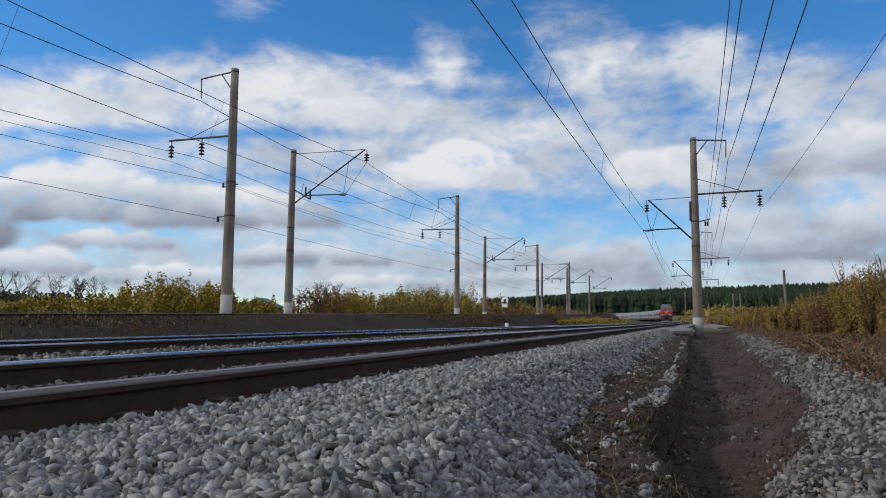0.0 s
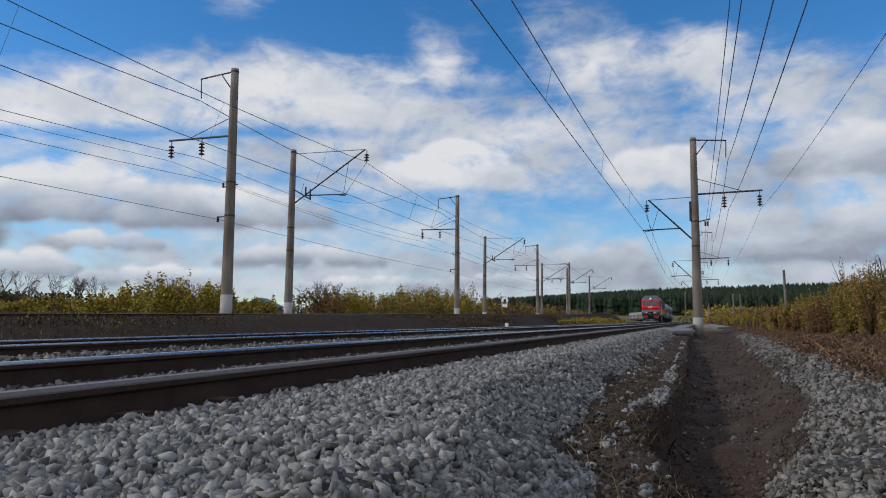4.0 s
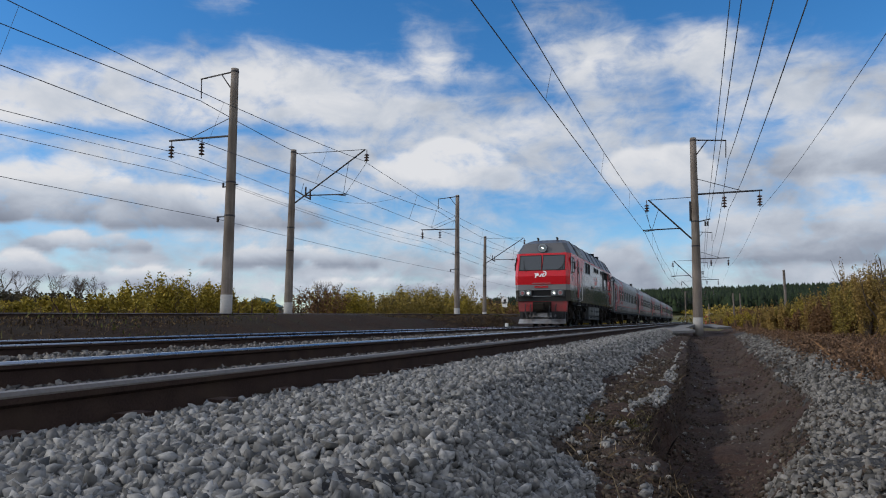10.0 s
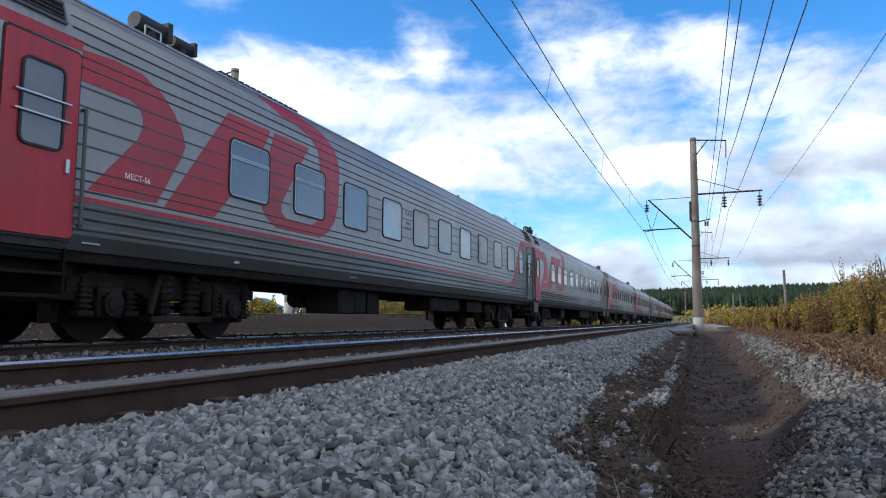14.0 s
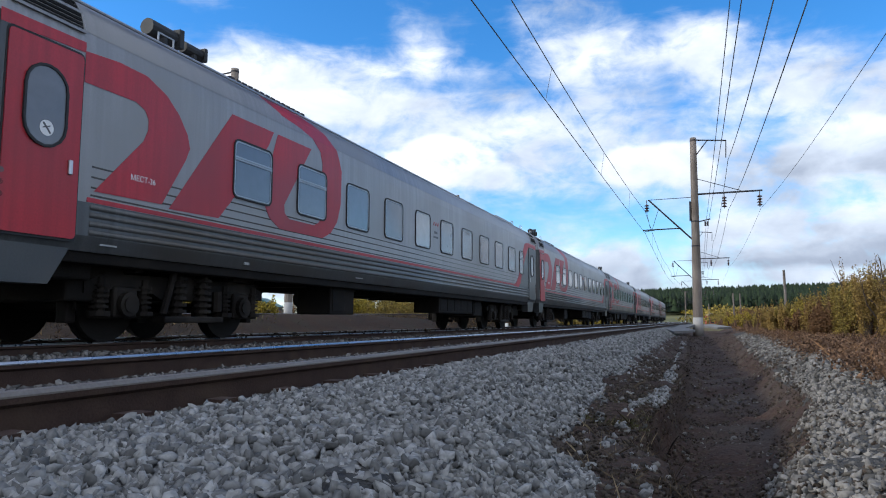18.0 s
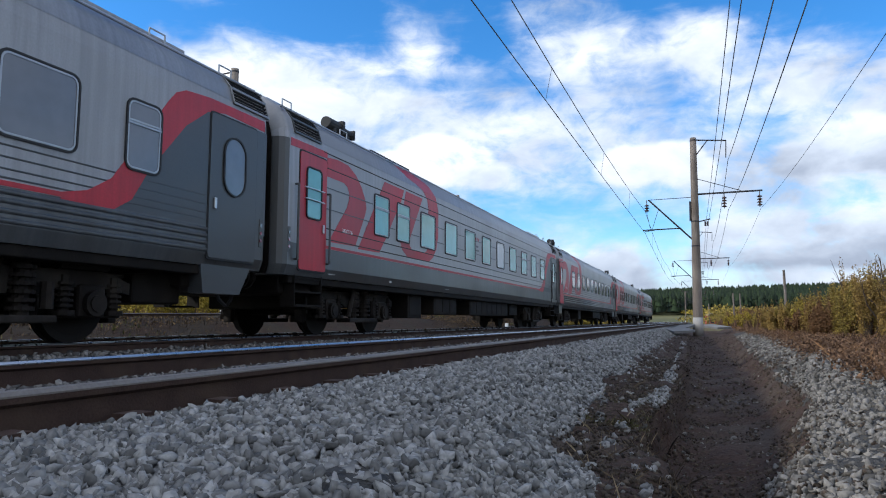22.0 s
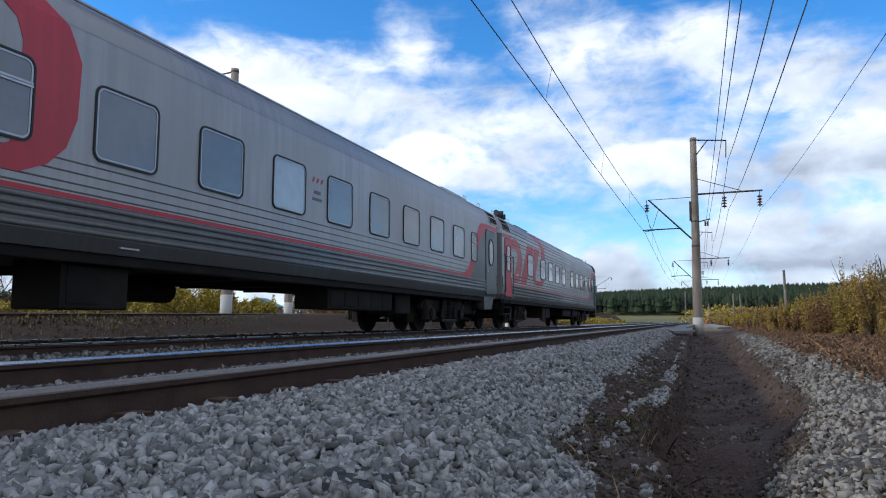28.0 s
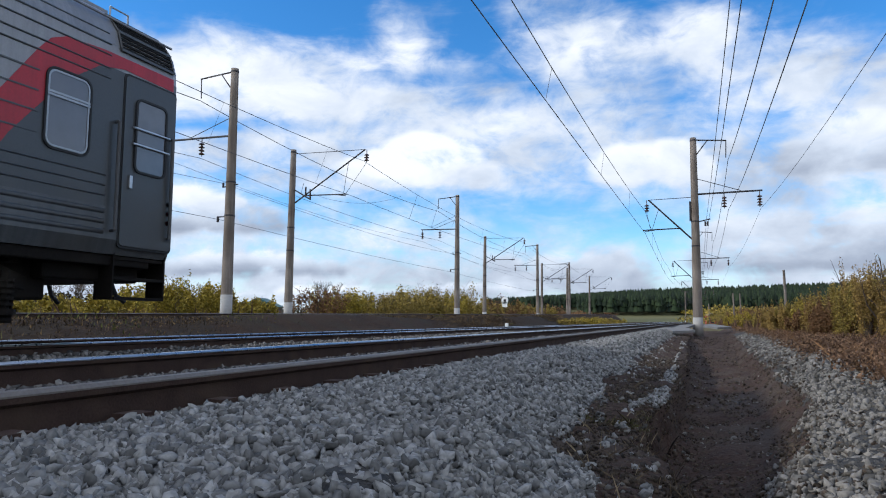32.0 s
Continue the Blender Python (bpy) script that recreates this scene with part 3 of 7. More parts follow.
def build_track(name, label, centre, top, shines, last=500):
    t = thing(name, label, "railway track", kind="structure")
    for side, shine in zip((-0.795, 0.795), shines):
        rings, tops = [], []
        for s in rail_stations():
            if s > last:
                break
            c, z = centre(s), top(s)
            p, a = on_line(c + side, s) if last > 300 else (Vector((c + side, s, 0)), 0)
            rings.append([(p.x + x * math.cos(a), p.y + x * math.sin(a), z - 0.18 + h) for x, h in PROFILE])
            tops.append([(p.x + x * math.cos(a), p.y + x * math.sin(a), z + h) for x, h in ((-0.039, -0.018), (0.039, -0.018), (0.0395, -0.011), (0.030, 0.003), (-0.030, 0.003), (-0.0395, -0.011))])
        bm = bmesh.new()
        loft(bm, rings)
        r = part("rail", bm, RAIL_SIDE, t, "rusty brown steel rail")
        bm = bmesh.new()
        loft(bm, tops)
        part("running_surface", bm, shine, r, "worn bright rail head")
    return t


build_track("track_near", "empty rails, one rusty and one polished, in grey ballast", lambda s: NEAR, lambda s: NEAR_Z, (RAIL_TOP, RAIL_WORN))
build_track("track_middle", "worn rails carrying a passenger train", lambda s: RUN, lambda s: 0.0, (RAIL_TOP, RAIL_TOP))
build_track("track_far", "dark rails on a low weedy embankment", bank_x, bank_z, (RAIL_DULL, RAIL_DULL), 200)
# joint bars and rail clips on the nearest rail
fish = thing("rail_fastenings", "rusty rail clips along the nearest rail", "rail clips", kind="stuff")
bm = bmesh.new()
for k in range(60):
    y = 0.6 + k * 0.55
    for side in (-0.13, 0.13):
        box(bm, NEAR + 0.795 + side - 0.05, NEAR + 0.795 + side + 0.05, y - 0.06, y + 0.06, NEAR_Z - 0.18, NEAR_Z - 0.115)
part("clip", bm, RAIL_SIDE, fish)


# ---- masts and wires ----
def hang(points, sag, n=10):
    """A wire through supports, sagging between them."""
    out = []
    for a, b in zip(points, points[1:]):
        a, b = Vector(a), Vector(b)
        for i in range(n):
            f = i / n
            out.append(a.lerp(b, f) - Vector((0, 0, sag * 4 * f * (1 - f))))
    return out + [Vector(points[-1])]


def wire(name, label, points, r=0.011):
    bm = bmesh.new()
    rings = []
    for i, p in enumerate(points):
        d = (points[min(i + 1, len(points) - 1)] - points[max(i - 1, 0)]).normalized()
        side = d.cross(Vector((0, 0, 1))).normalized()
        up = side.cross(d)
        rings.append([p + (side * math.cos(k * math.pi / 2) + up * math.sin(k * math.pi / 2)) * r for k in range(4)])
    loft(bm, rings)
    return tagged(part(name, bm, WIRE), label, "overhead wire", "wires along the line")


def insulator(parent, x, z, discs=4, gap=0.16, name="insulator"):
    prof = [(z, 0.02), (z - 0.24, 0.025)]
    for k in range(discs):
        h = z - 0.26 - k * gap
        prof += [(h, 0.05), (h - 0.05, 0.13), (h - 0.07, 0.15), (h - 0.085, 0.13), (h - 0.10, 0.03)]
    prof.append((z - gap * discs - 0.28, 0.02))
    bm = loft(bmesh.new(), [[(x + r * math.cos(a * 0.6283), r * math.sin(a * 0.6283), h) for a in range(10)] for h, r in prof])
    return part(name, bm, PORCELAIN, parent, "brown ribbed insulator string")


def mast_body(t, height, base, r0, r1, white=0.0):
    bm = bmesh.new()
    rings = []
    for k in range(9):
        f = k / 8
        r = r0 + (r1 - r0) * f
        rings.append([(r * math.cos(a * math.pi / 7), r * math.sin(a * math.pi / 7), base + (height - base) * f) for a in range(14)])
    loft(bm, rings)
    part("post", bm, CONCRETE, t, "weathered tapered concrete post", True)
    if white:
        bm = bmesh.new()
        r = r0 + 0.006
        rings = [[(q * math.cos(a * math.pi / 7), q * math.sin(a * math.pi / 7), z) for a in range(14)] for z, q in ((base, r), (base + white, r - (r0 - r1) * white / (height - base)))]
        loft(bm, rings)
        part("foot_band", bm, WHITEWASH, t, "pale whitewashed foot of the post", True)
    for z in (height - 0.15, height * 0.55, height * 0.42):
        bm = bmesh.new()
        r = r0 + (r1 - r0) * (z - base) / (height - base) + 0.012
        rod(bm, (0, 0, z - 0.04), (0, 0, z + 0.04), r, 14)
        part("clamp", bm, IRON, t)


def feeder_brackets(t, side, height, short=0.0):
    """The top hook, the two-string arm and the small arms of a mast; side: +1 reaches to the right."""
    s = side
    bm = bmesh.new()
    a = 1.95 - short
    rod(bm, (0, 0, height - 0.12), (s * a, 0, height - 0.28), 0.04, 6)
    rod(bm, (s * 0.1, 0, height - 1.05), (s * 0.75, 0, height - 0.2), 0.03, 6)
    rod(bm, (s * (a - 0.02), 0, height - 0.28), (s * (a - 0.05), 0, height - 1.25), 0.028, 6)
    part("top_bracket", bm, IRON, t)
    bm = bmesh.new()
    z = height - 3.2
    rod(bm, (0, 0, z - 0.05), (s * (3.7 - short), 0, z), 0.05, 6)
    rod(bm, (s * 0.1, 0, z + 0.85), (s * 2.4, 0, z + 0.05), 0.02, 6)
    part("cross_arm", bm, IRON, t)
    insulator(t, s * (1.75 - short), z)
    insulator(t, s * (3.55 - short), z)


def cantilever(t, side, reach, z_high, z_low, contact, end):
    """A raking tube with its stay, the string at its tip and the steady arm over the track."""
    s = side
    bm = bmesh.new()
    rod(bm, (s * 0.12, 0, z_low), (s * reach, 0, z_high), 0.045, 8)
    part("cantilever_tube", bm, IRON, t)
    bm = bmesh.new()
    rod(bm, (s * 0.12, 0, z_high + 0.05), (s * reach, 0, z_high), 0.018, 6)
    part("stay_rod", bm, IRON, t)
    insulator(t, s * (reach + 0.1), z_high, 3, 0.15)
    bm = bmesh.new()
    z = contact + 0.16
    k = reach * (z - z_low) / (z_high - z_low)
    rod(bm, (s * k, 0, z), (s * end, 0, z - 0.05), 0.035, 6)
    rod(bm, (s * (end - 0.9), 0, z - 0.02), (s * (end - 0.1), 0, contact + 0.02), 0.022, 6)
    rod(bm, (s * 0.78 * reach, 0, z_low + 0.78 * (z_high - z_low)), (s * min(end, reach) * 0.93, 0, z - 0.02), 0.014, 5)
    rod(bm, (s * (reach + 0.1), 0, z_high - 0.75), (s * min(end, reach) * 0.97, 0, z - 0.02), 0.012, 5)
    part("steady_arm", bm, IRON, t)


def right_mast(x, y, lean=0.0):
    t = thing("catenary_mast", "tall concrete catenary mast with steel cantilever and brackets", "catenary mast", "masts along the line", pose(x, y, 0, 0, lean, 0))
    mast_body(t, 10.65, -0.6, 0.27, 0.17, 1.1)
    feeder_brackets(t, 1, 10.65, 0.2)
    cantilever(t, -1, 2.5, 7.2, 4.8, 5.35, 2.85)
    bm = bmesh.new()
    rod(bm, (0, 0, 5.8), (0.8, 0, 5.98), 0.035, 6)
    for k in (0.53, 0.65):
        rod(bm, (k, 0, 5.85), (k, 0, 5.6), 0.05, 8)
    part("small_arm", bm, IRON, t)
    bm = bmesh.new()
    box(bm, -0.3, -0.2, -0.12, 0.12, 5.9, 7.0, 0.01)
    part("switch_box", bm, IRON, t)
    return t


for y in (41.5, 85.0, 128.5, 172.0):
    right_mast(-0.04, y, 0.35)
for s in (214.0, 255.0):
    p, a = on_line(-0.15, s)
    right_mast(p.x, p.y)


def tall_mast(x, y):
    t = thing("feeder_mast", "tall concrete mast with two-string arm and white foot", "power mast", "masts along the line", pose(x, y, 0, 0, 0.25, 0))
    mast_body(t, 12.2, -0.3, 0.28, 0.18, 1.75)
    feeder_brackets(t, -1, 12.2)
    bm = bmesh.new()
    rod(bm, (0, 0, 6.55), (-0.45, 0, 6.5), 0.03, 6)
    rod(bm, (-0.42, 0, 6.5), (-0.42, 0, 6.72), 0.05, 8)
    rod(bm, (0, 0, 6.55), (0.4, 0, 6.6), 0.03, 6)
    part("small_arm", bm, IRON, t)
    bm = bmesh.new()
    rod(bm, (0, 0, 5.1), (-0.7, 0, 5.1), 0.03, 6)
    rod(bm, (-0.65, 0, 5.1), (-0.65, 0, 4.86), 0.06, 8)
    part("small_arm", bm, IRON, t)
    return t


def cantilever_mast(x, y):
    t = thing("catenary_mast", "concrete catenary mast on the embankment with raking cantilever", "catenary mast", "masts along the line", pose(x, y, 0, 0, 0.7, 0))
    mast_body(t, 10.2, -0.2, 0.25, 0.16, 1.5)
    cantilever(t, 1, 4.65, 9.9, 7.0, 7.30, 3.6)
    bm = bmesh.new()
    rod(bm, (0.1, 0, 7.85), (1.25, 0, 7.2), 0.04, 6)
    rod(bm, (0.9, 0, 7.35), (0.9, 0, 7.95), 0.05, 8)
    rod(bm, (1.2, 0, 7.2), (1.2, 0, 7.8), 0.05, 8)
    rod(bm, (0.6, 0, 7.6), (0.75, 0, 8.2), 0.012, 5)
    part("switch_gear", bm, IRON, t)
    return t


TALL = [(-20.45, 27.05), (-21.3, 62.5), (-23.4, 107.5), (-24.5, 142.7)]
LOW = [(-22.07, 34.8), (-23.5, 78.9), (-25.2, 119.0), (-22.9, 130.7), (-22.4, 155.6)]
for x, y in TALL:
    tall_mast(x, y)
for x, y in LOW:
    cantilever_mast(x, y)

# near line: contact wire, messenger and droppers
NEARLABEL = "thin dark overhead wire above the near track"
c_sup = [(-3.7, -46, 5.4), (-3.38, -2, 5.36), (-2.72, 41.5, 5.30), (-3.3, 85, 5.42), (-2.7, 128.5, 5.45), (-3.3, 172, 5.5), (-6, 214, 5.5)]
m_sup = [(-3.6, -46, 6.5), (-3.14, -2, 6.44), (-2.70, 41.5, 6.60), (-3.2, 85, 6.7), (-2.6, 128.5, 6.7), (-3.2, 172, 6.7), (-6, 214, 6.7)]
contact, messenger = hang(c_sup, 0.06), hang(m_sup, 0.50)
wire("contact_wire", NEARLABEL, contact, 0.012)
wire("messenger_wire", NEARLABEL, messenger, 0.012)
for k in range(10, 45, 2):
    if k % 10 in (2, 4, 6, 8):
        wire("dropper", "short dropper between two overhead wires", [messenger[k], contact[k].lerp(messenger[k], 0.5), contact[k]], 0.005)
# feeders on the right-hand masts
for x, z, near_x, near_z, sag, r in ((0.58, 5.9, 0.76, 6.25, 0.25, 0.009), (0.70, 5.9, 0.84, 5.47, 0.34, 0.009), (1.82, 9.25, 1.60, 6.56, 0.70, 0.015), (1.75, 6.45, 1.65, 5.05, 0.51, 0.011), (3.40, 6.45, 3.35, 5.67, 0.50, 0.008)):
    pts = [(near_x, -46, near_z), (near_x, -2, near_z), (x, 41.5, z), (x, 85, z), (x, 128.5, z), (x, 172, z), (x - 2.5, 214, z)]
    wire("feeder_wire", "dark feeder wire strung along concrete masts", hang(pts, sag), r)
# far line: contact wire, messenger and feeders
far_c = [(-15.21, -10, 6.91), (-18.1, 34.8, 7.25), (-19.0, 78.9, 7.75), (-20.6, 119, 8.1), (-21.6, 155.6, 8.4)]
far_m = [(-14.59, -10, 8.67), (-17.4, 34.8, 9.2), (-18.9, 78.9, 9.4), (-20.5, 119, 9.8), (-21.5, 155.6, 10.1)]
fc, fm = hang(far_c, 0.29), hang(far_m, 0.71)
wire("contact_wire", "thin overhead wire above the far embankment", fc, 0.013)
wire("messenger_wire", "thin overhead wire above the far embankment", fm, 0.014)
for k in (3, 5, 7, 9, 12, 14, 16, 18, 23, 26):
    wire("dropper", "short dropper between two overhead wires", [fm[k], fc[k].lerp(fm[k], 0.5), fc[k]], 0.006)
for dx, z, near_x, near_z, sag, r in ((-1.9, 10.85, -20.93, 10.59, 0.59, 0.019), (-1.75, 8.0, -21.02, 6.86, 0.42, 0.012), (-3.55, 8.0, -22.72, 7.42, 0.45, 0.009), (-0.65, 5.0, -19.88, 4.72, 0.12, 0.010), (-0.42, 6.7, -19.62, 5.75, 0.35, 0.009)):
    pts = [(near_x, -8, near_z)] + [(x + dx, y, z - (0.1 if i else 0)) for i, (x, y) in enumerate(TALL)]
    wire("feeder_wire", "dark feeder wire strung along concrete masts", hang(pts, sag), r)
# jumper and short connectors between the far wires past the first mast
wire("jumper_cable", "slack jumper cable under the far overhead wires", hang([(-20.6, 34.8, 7.5), (-18.0, 41.5, 8.35)], 0.5), 0.008)
for a, b in ((fm[13], fc[13]), (fm[14], fc[13]), (fm[12], fc[12])):
    wire("dropper", "short dropper between two overhead wires", [a, a.lerp(b, 0.5), b], 0.012)

# ---- plants ----
LEAF_YELLOW = island_mat("yellow_green_leaves", (0.14, 0.11, 0.018), (0.42, 0.31, 0.042), 0.75, 0)
LEAF_OLIVE = island_mat("olive_leaves", (0.10, 0.080, 0.022), (0.33, 0.235, 0.052), 0.8, 0)
LEAF_MIXED = island_mat("brown_olive_leaves", (0.125, 0.078, 0.028), (0.37, 0.245, 0.068), 0.8, 0)
HEDGE = island_mat("dark_hedge_leaves", (0.028, 0.022, 0.014), (0.085, 0.066, 0.034), 0.9, 0)
LEAF_RUST = island_mat("rusty_leaves", (0.085, 0.045, 0.022), (0.22, 0.12, 0.055), 0.85, 0)
TWIG = mat("bare_twigs", (0.085, 0.065, 0.05), 0.9, 0, 0.3, 4, 30, 0)
STRAW = island_mat("dry_stalks", (0.055, 0.031, 0.022), (0.155, 0.092, 0.058), 0.9, 0)
DRY = island_mat("pale_dry_grass", (0.03, 0.022, 0.014), (0.15, 0.11, 0.066), 0.9, 0)
PALE_STRAW = island_mat("pale_straw", (0.20, 0.15, 0.09), (0.36, 0.28, 0.18), 0.9, 0)
MOSS = island_mat("dull_moss", (0.035, 0.035, 0.012), (0.095, 0.085, 0.03), 0.9, 0)
LITTER = island_mat("leaf_litter", (0.03, 0.019, 0.010), (0.24, 0.155, 0.07), 0.9, 0)
BRUSH = island_mat("dead_brush", (0.060, 0.036, 0.025), (0.20, 0.120, 0.070), 0.9, 0)
PINE = island_mat("pine_needles", (0.010, 0.017, 0.010), (0.028, 0.044, 0.018), 0.9, 0)
TURF = island_mat("brown_turf", (0.014, 0.010, 0.007), (0.085, 0.058, 0.034), 0.95, 0)
WEED = island_mat("green_weeds", (0.05, 0.06, 0.015), (0.14, 0.14, 0.04), 0.9, 0)


def leaf_cloud(rng, centres, radii, count, size):
    """Small leaf blades in the lobes of a crown, thinning outwards."""
    lob = rng.integers(len(centres), size=count)
    d = rng.normal(size=(count, 3))
    d /= np.linalg.norm(d, axis=1, keepdims=True)
    rad = rng.random(count) ** 0.45 * rng.uniform(0.75, 1.18, count)
    p = centres[lob] + d * (radii[lob] * rad[:, None])
    a, b = rng.normal(size=(count, 3)), rng.normal(size=(count, 3))
    a /= np.linalg.norm(a, axis=1, keepdims=True)
    b -= a * (a * b).sum(1, keepdims=True)
    b /= np.linalg.norm(b, axis=1, keepdims=True)
    s = size * rng.uniform(0.6, 1.4, (count, 1))
    v = np.stack([p - a * s, p + b * s * 0.5, p + a * s, p - b * s * 0.5], 1).reshape(-1, 3)
    i = np.arange(count)[:, None] * 4 + np.arange(4)[None]
    return v, i


def stems(rng, count, spread, height, r=0.02, forks=3):
    bm = bmesh.new()
    for _ in range(count):
        a = rng.uniform(0, 6.283)
        q = Vector((rng.uniform(-0.2, 0.2) * spread, rng.uniform(-0.2, 0.2) * spread, -0.15))
        top = Vector((math.cos(a) * spread * rng.uniform(0.2, 0.95), math.sin(a) * spread * rng.uniform(0.2, 0.95), height * rng.uniform(0.65, 1.08)))
        mid = q.lerp(top, 0.5) + Vector((rng.normal() * 0.1, rng.normal() * 0.1, height * 0.08))
        rod(bm, q, mid, r, 5, r * 0.7)
        rod(bm, mid, top, r * 0.7, 5, r * 0.2)
        for _ in range(forks):
            b = mid.lerp(top, rng.uniform(0.1, 0.8))
            rod(bm, b, b + Vector((rng.normal() * 0.22, rng.normal() * 0.22, rng.uniform(0.2, 0.5))) * height * 0.35, r * 0.4, 4, r * 0.12)
    return bm


def bush(x, y, half, height, material, label, seed, leaves=1500, size=0.07, base=None, bare=0):
    rng = np.random.default_rng(seed)
    z = ground_z(x, y) if base is None else base
    t = thing("bush", label, "bush", "bushes beside the line", pose(x, y, z))
    tagged(part("branch", stems(rng, 9 + bare, half, height * 0.88, 0.012 + 0.004 * height), TWIG, t), kind="stuff")
    n = 34
    c = np.stack([rng.uniform(-1, 1, n) * half * 0.9, rng.uniform(-1, 1, n) * half * 0.6, rng.uniform(0.15, 0.62, n) * height], 1)
    r = np.stack([rng.uniform(0.06, 0.20, n) * half, rng.uniform(0.06, 0.20, n) * half, rng.uniform(0.14, 0.38, n) * height], 1)
    v, f = leaf_cloud(rng, c, r, leaves, size)
    v[:, 2] = np.maximum(v[:, 2], 0.02)
    ob = new("crown", fast_mesh("crown", v, f, material))
    ob.parent = t
    return t


def bare_tree(x, y, height, spread, seed, base=None):
    rng = random.Random(seed)
    t = thing("bare_tree", "leafless grey-brown tree with fine twigs", "tree", "bare trees", pose(x, y, ground_z(x, y) if base is None else base))
    bm, fine = bmesh.new(), bmesh.new()

    def grow(a, d, length, r, depth):
        b = a + d * length
        rod(bm if depth > 2 else fine, a, b, r, 5 if depth > 2 else 3, r * 0.65)
        if depth:
            for _ in range(3 if depth > 1 else 4):
                e = (d + Vector((rng.gauss(0, 0.42), rng.gauss(0, 0.42), rng.uniform(0, 0.25))) * spread).normalized()
                grow(a.lerp(b, rng.uniform(0.55, 1)), e, length * rng.uniform(0.55, 0.8), r * 0.6, depth - 1)

    grow(Vector((0, 0, -0.2)), Vector((0, 0, 1)), height * 0.36, height * 0.016, 5)
    part("trunk", bm, TWIG, t)
    tagged(part("twig", fine, TWIG, t), kind="stuff")
    return t


YEL = "yellow-green autumn bush behind the embankment"
OLI = "olive and brown autumn thicket behind the embankment"
for k, (x, y, half, h, m, lab) in enumerate((
        (-31, 23.5, 2.6, 1.5, LEAF_YELLOW, YEL), (-30, 26.8, 2.2, 1.8, LEAF_YELLOW, YEL), (-32, 30, 2.0, 1.6, LEAF_OLIVE, OLI), (-31, 32.8, 2.4, 2.3, LEAF_YELLOW, YEL),
        (-31, 35.6, 2.6, 2.9, LEAF_YELLOW, YEL), (-31, 38.4, 2.6, 2.8, LEAF_YELLOW, YEL), (-33, 41, 2.0, 2.4, LEAF_OLIVE, OLI), (-31, 44.2, 1.8, 1.9, LEAF_YELLOW, YEL),
        (-32, 55, 2.8, 3.2, LEAF_RUST, "rusty autumn bush with bare shoots"), (-31, 58, 2.8, 3.1, LEAF_YELLOW, YEL), (-32, 62.5, 3.2, 2.8, LEAF_OLIVE, OLI), (-31, 67, 3.4, 2.9, LEAF_OLIVE, OLI),
        (-32, 72, 3.6, 3.3, LEAF_OLIVE, OLI), (-32, 78, 4.2, 4.0, LEAF_OLIVE, OLI), (-32, 84.5, 4.4, 4.6, LEAF_YELLOW, YEL), (-32, 91, 4.6, 4.9, LEAF_OLIVE, OLI), (-33, 98, 4.2, 4.3, LEAF_OLIVE, OLI),
        (-34, 108, 5, 3.4, LEAF_OLIVE, OLI), (-34, 118, 5, 4.4, LEAF_RUST, "rusty autumn bush with bare shoots"), (-35, 128, 5, 3.8, LEAF_OLIVE, OLI), (-36, 140, 6, 3.6, LEAF_RUST, "rusty autumn bush with bare shoots"),
        (-37, 155, 7, 4.0, LEAF_OLIVE, OLI), (-38, 175, 8, 4.6, LEAF_RUST, "rusty autumn bush with bare shoots"))):
    bush(x, y, half * 1.1, h * (0.95 if y < 31 else 1.2), m, lab, 100 + k, 2600 if m is LEAF_RUST else 5200, 0.062 + 0.0008 * y, 0.1)
# low growth between the far embankment and the running line
for k, (x, y, half, h, m) in enumerate(((-14.2, 92, 2.2, 1.4, LEAF_YELLOW), (-14.5, 84, 1.6, 1.1, LEAF_OLIVE), (-15, 103, 2.6, 1.6, LEAF_YELLOW), (-15.5, 116, 3.0, 1.7, LEAF_OLIVE), (-15, 130, 3, 1.4, LEAF_YELLOW), (-17, 148, 3, 1.3, LEAF_OLIVE))):
    bush(x, y, half, h, m, "low yellowing bush below the embankment", 150 + k, 1500, 0.10, -0.35)
for x, y, h, sp, sd in ((-32.5, 56.2, 4.7, 1.0, 3), (-32.2, 60, 4.6, 0.7, 4), (-33, 118, 4.9, 1.1, 5), (-118, 92, 10, 1.1, 6), (-120, 100, 8.5, 1.1, 7), (-116, 106, 10, 1.0, 8), (-122, 112, 9.5, 1.1, 9), (-118, 131, 8, 1.2, 10), (-116, 137, 8, 1.2, 11), (-117, 94.5, 9.5, 0.9, 14), (-113, 98, 9, 1.0, 15), (-110, 102, 8, 0.9, 16), (-108, 104.5, 8.5, 1.0, 17), (-33, 36.5, 3.7, 0.8, 12), (-33, 40.5, 3.6, 0.7, 13)):
    bare_tree(x, y, h * (1.0 if x < -100 else 1), sp, sd, 1.0 if x < -100 else 0.1)
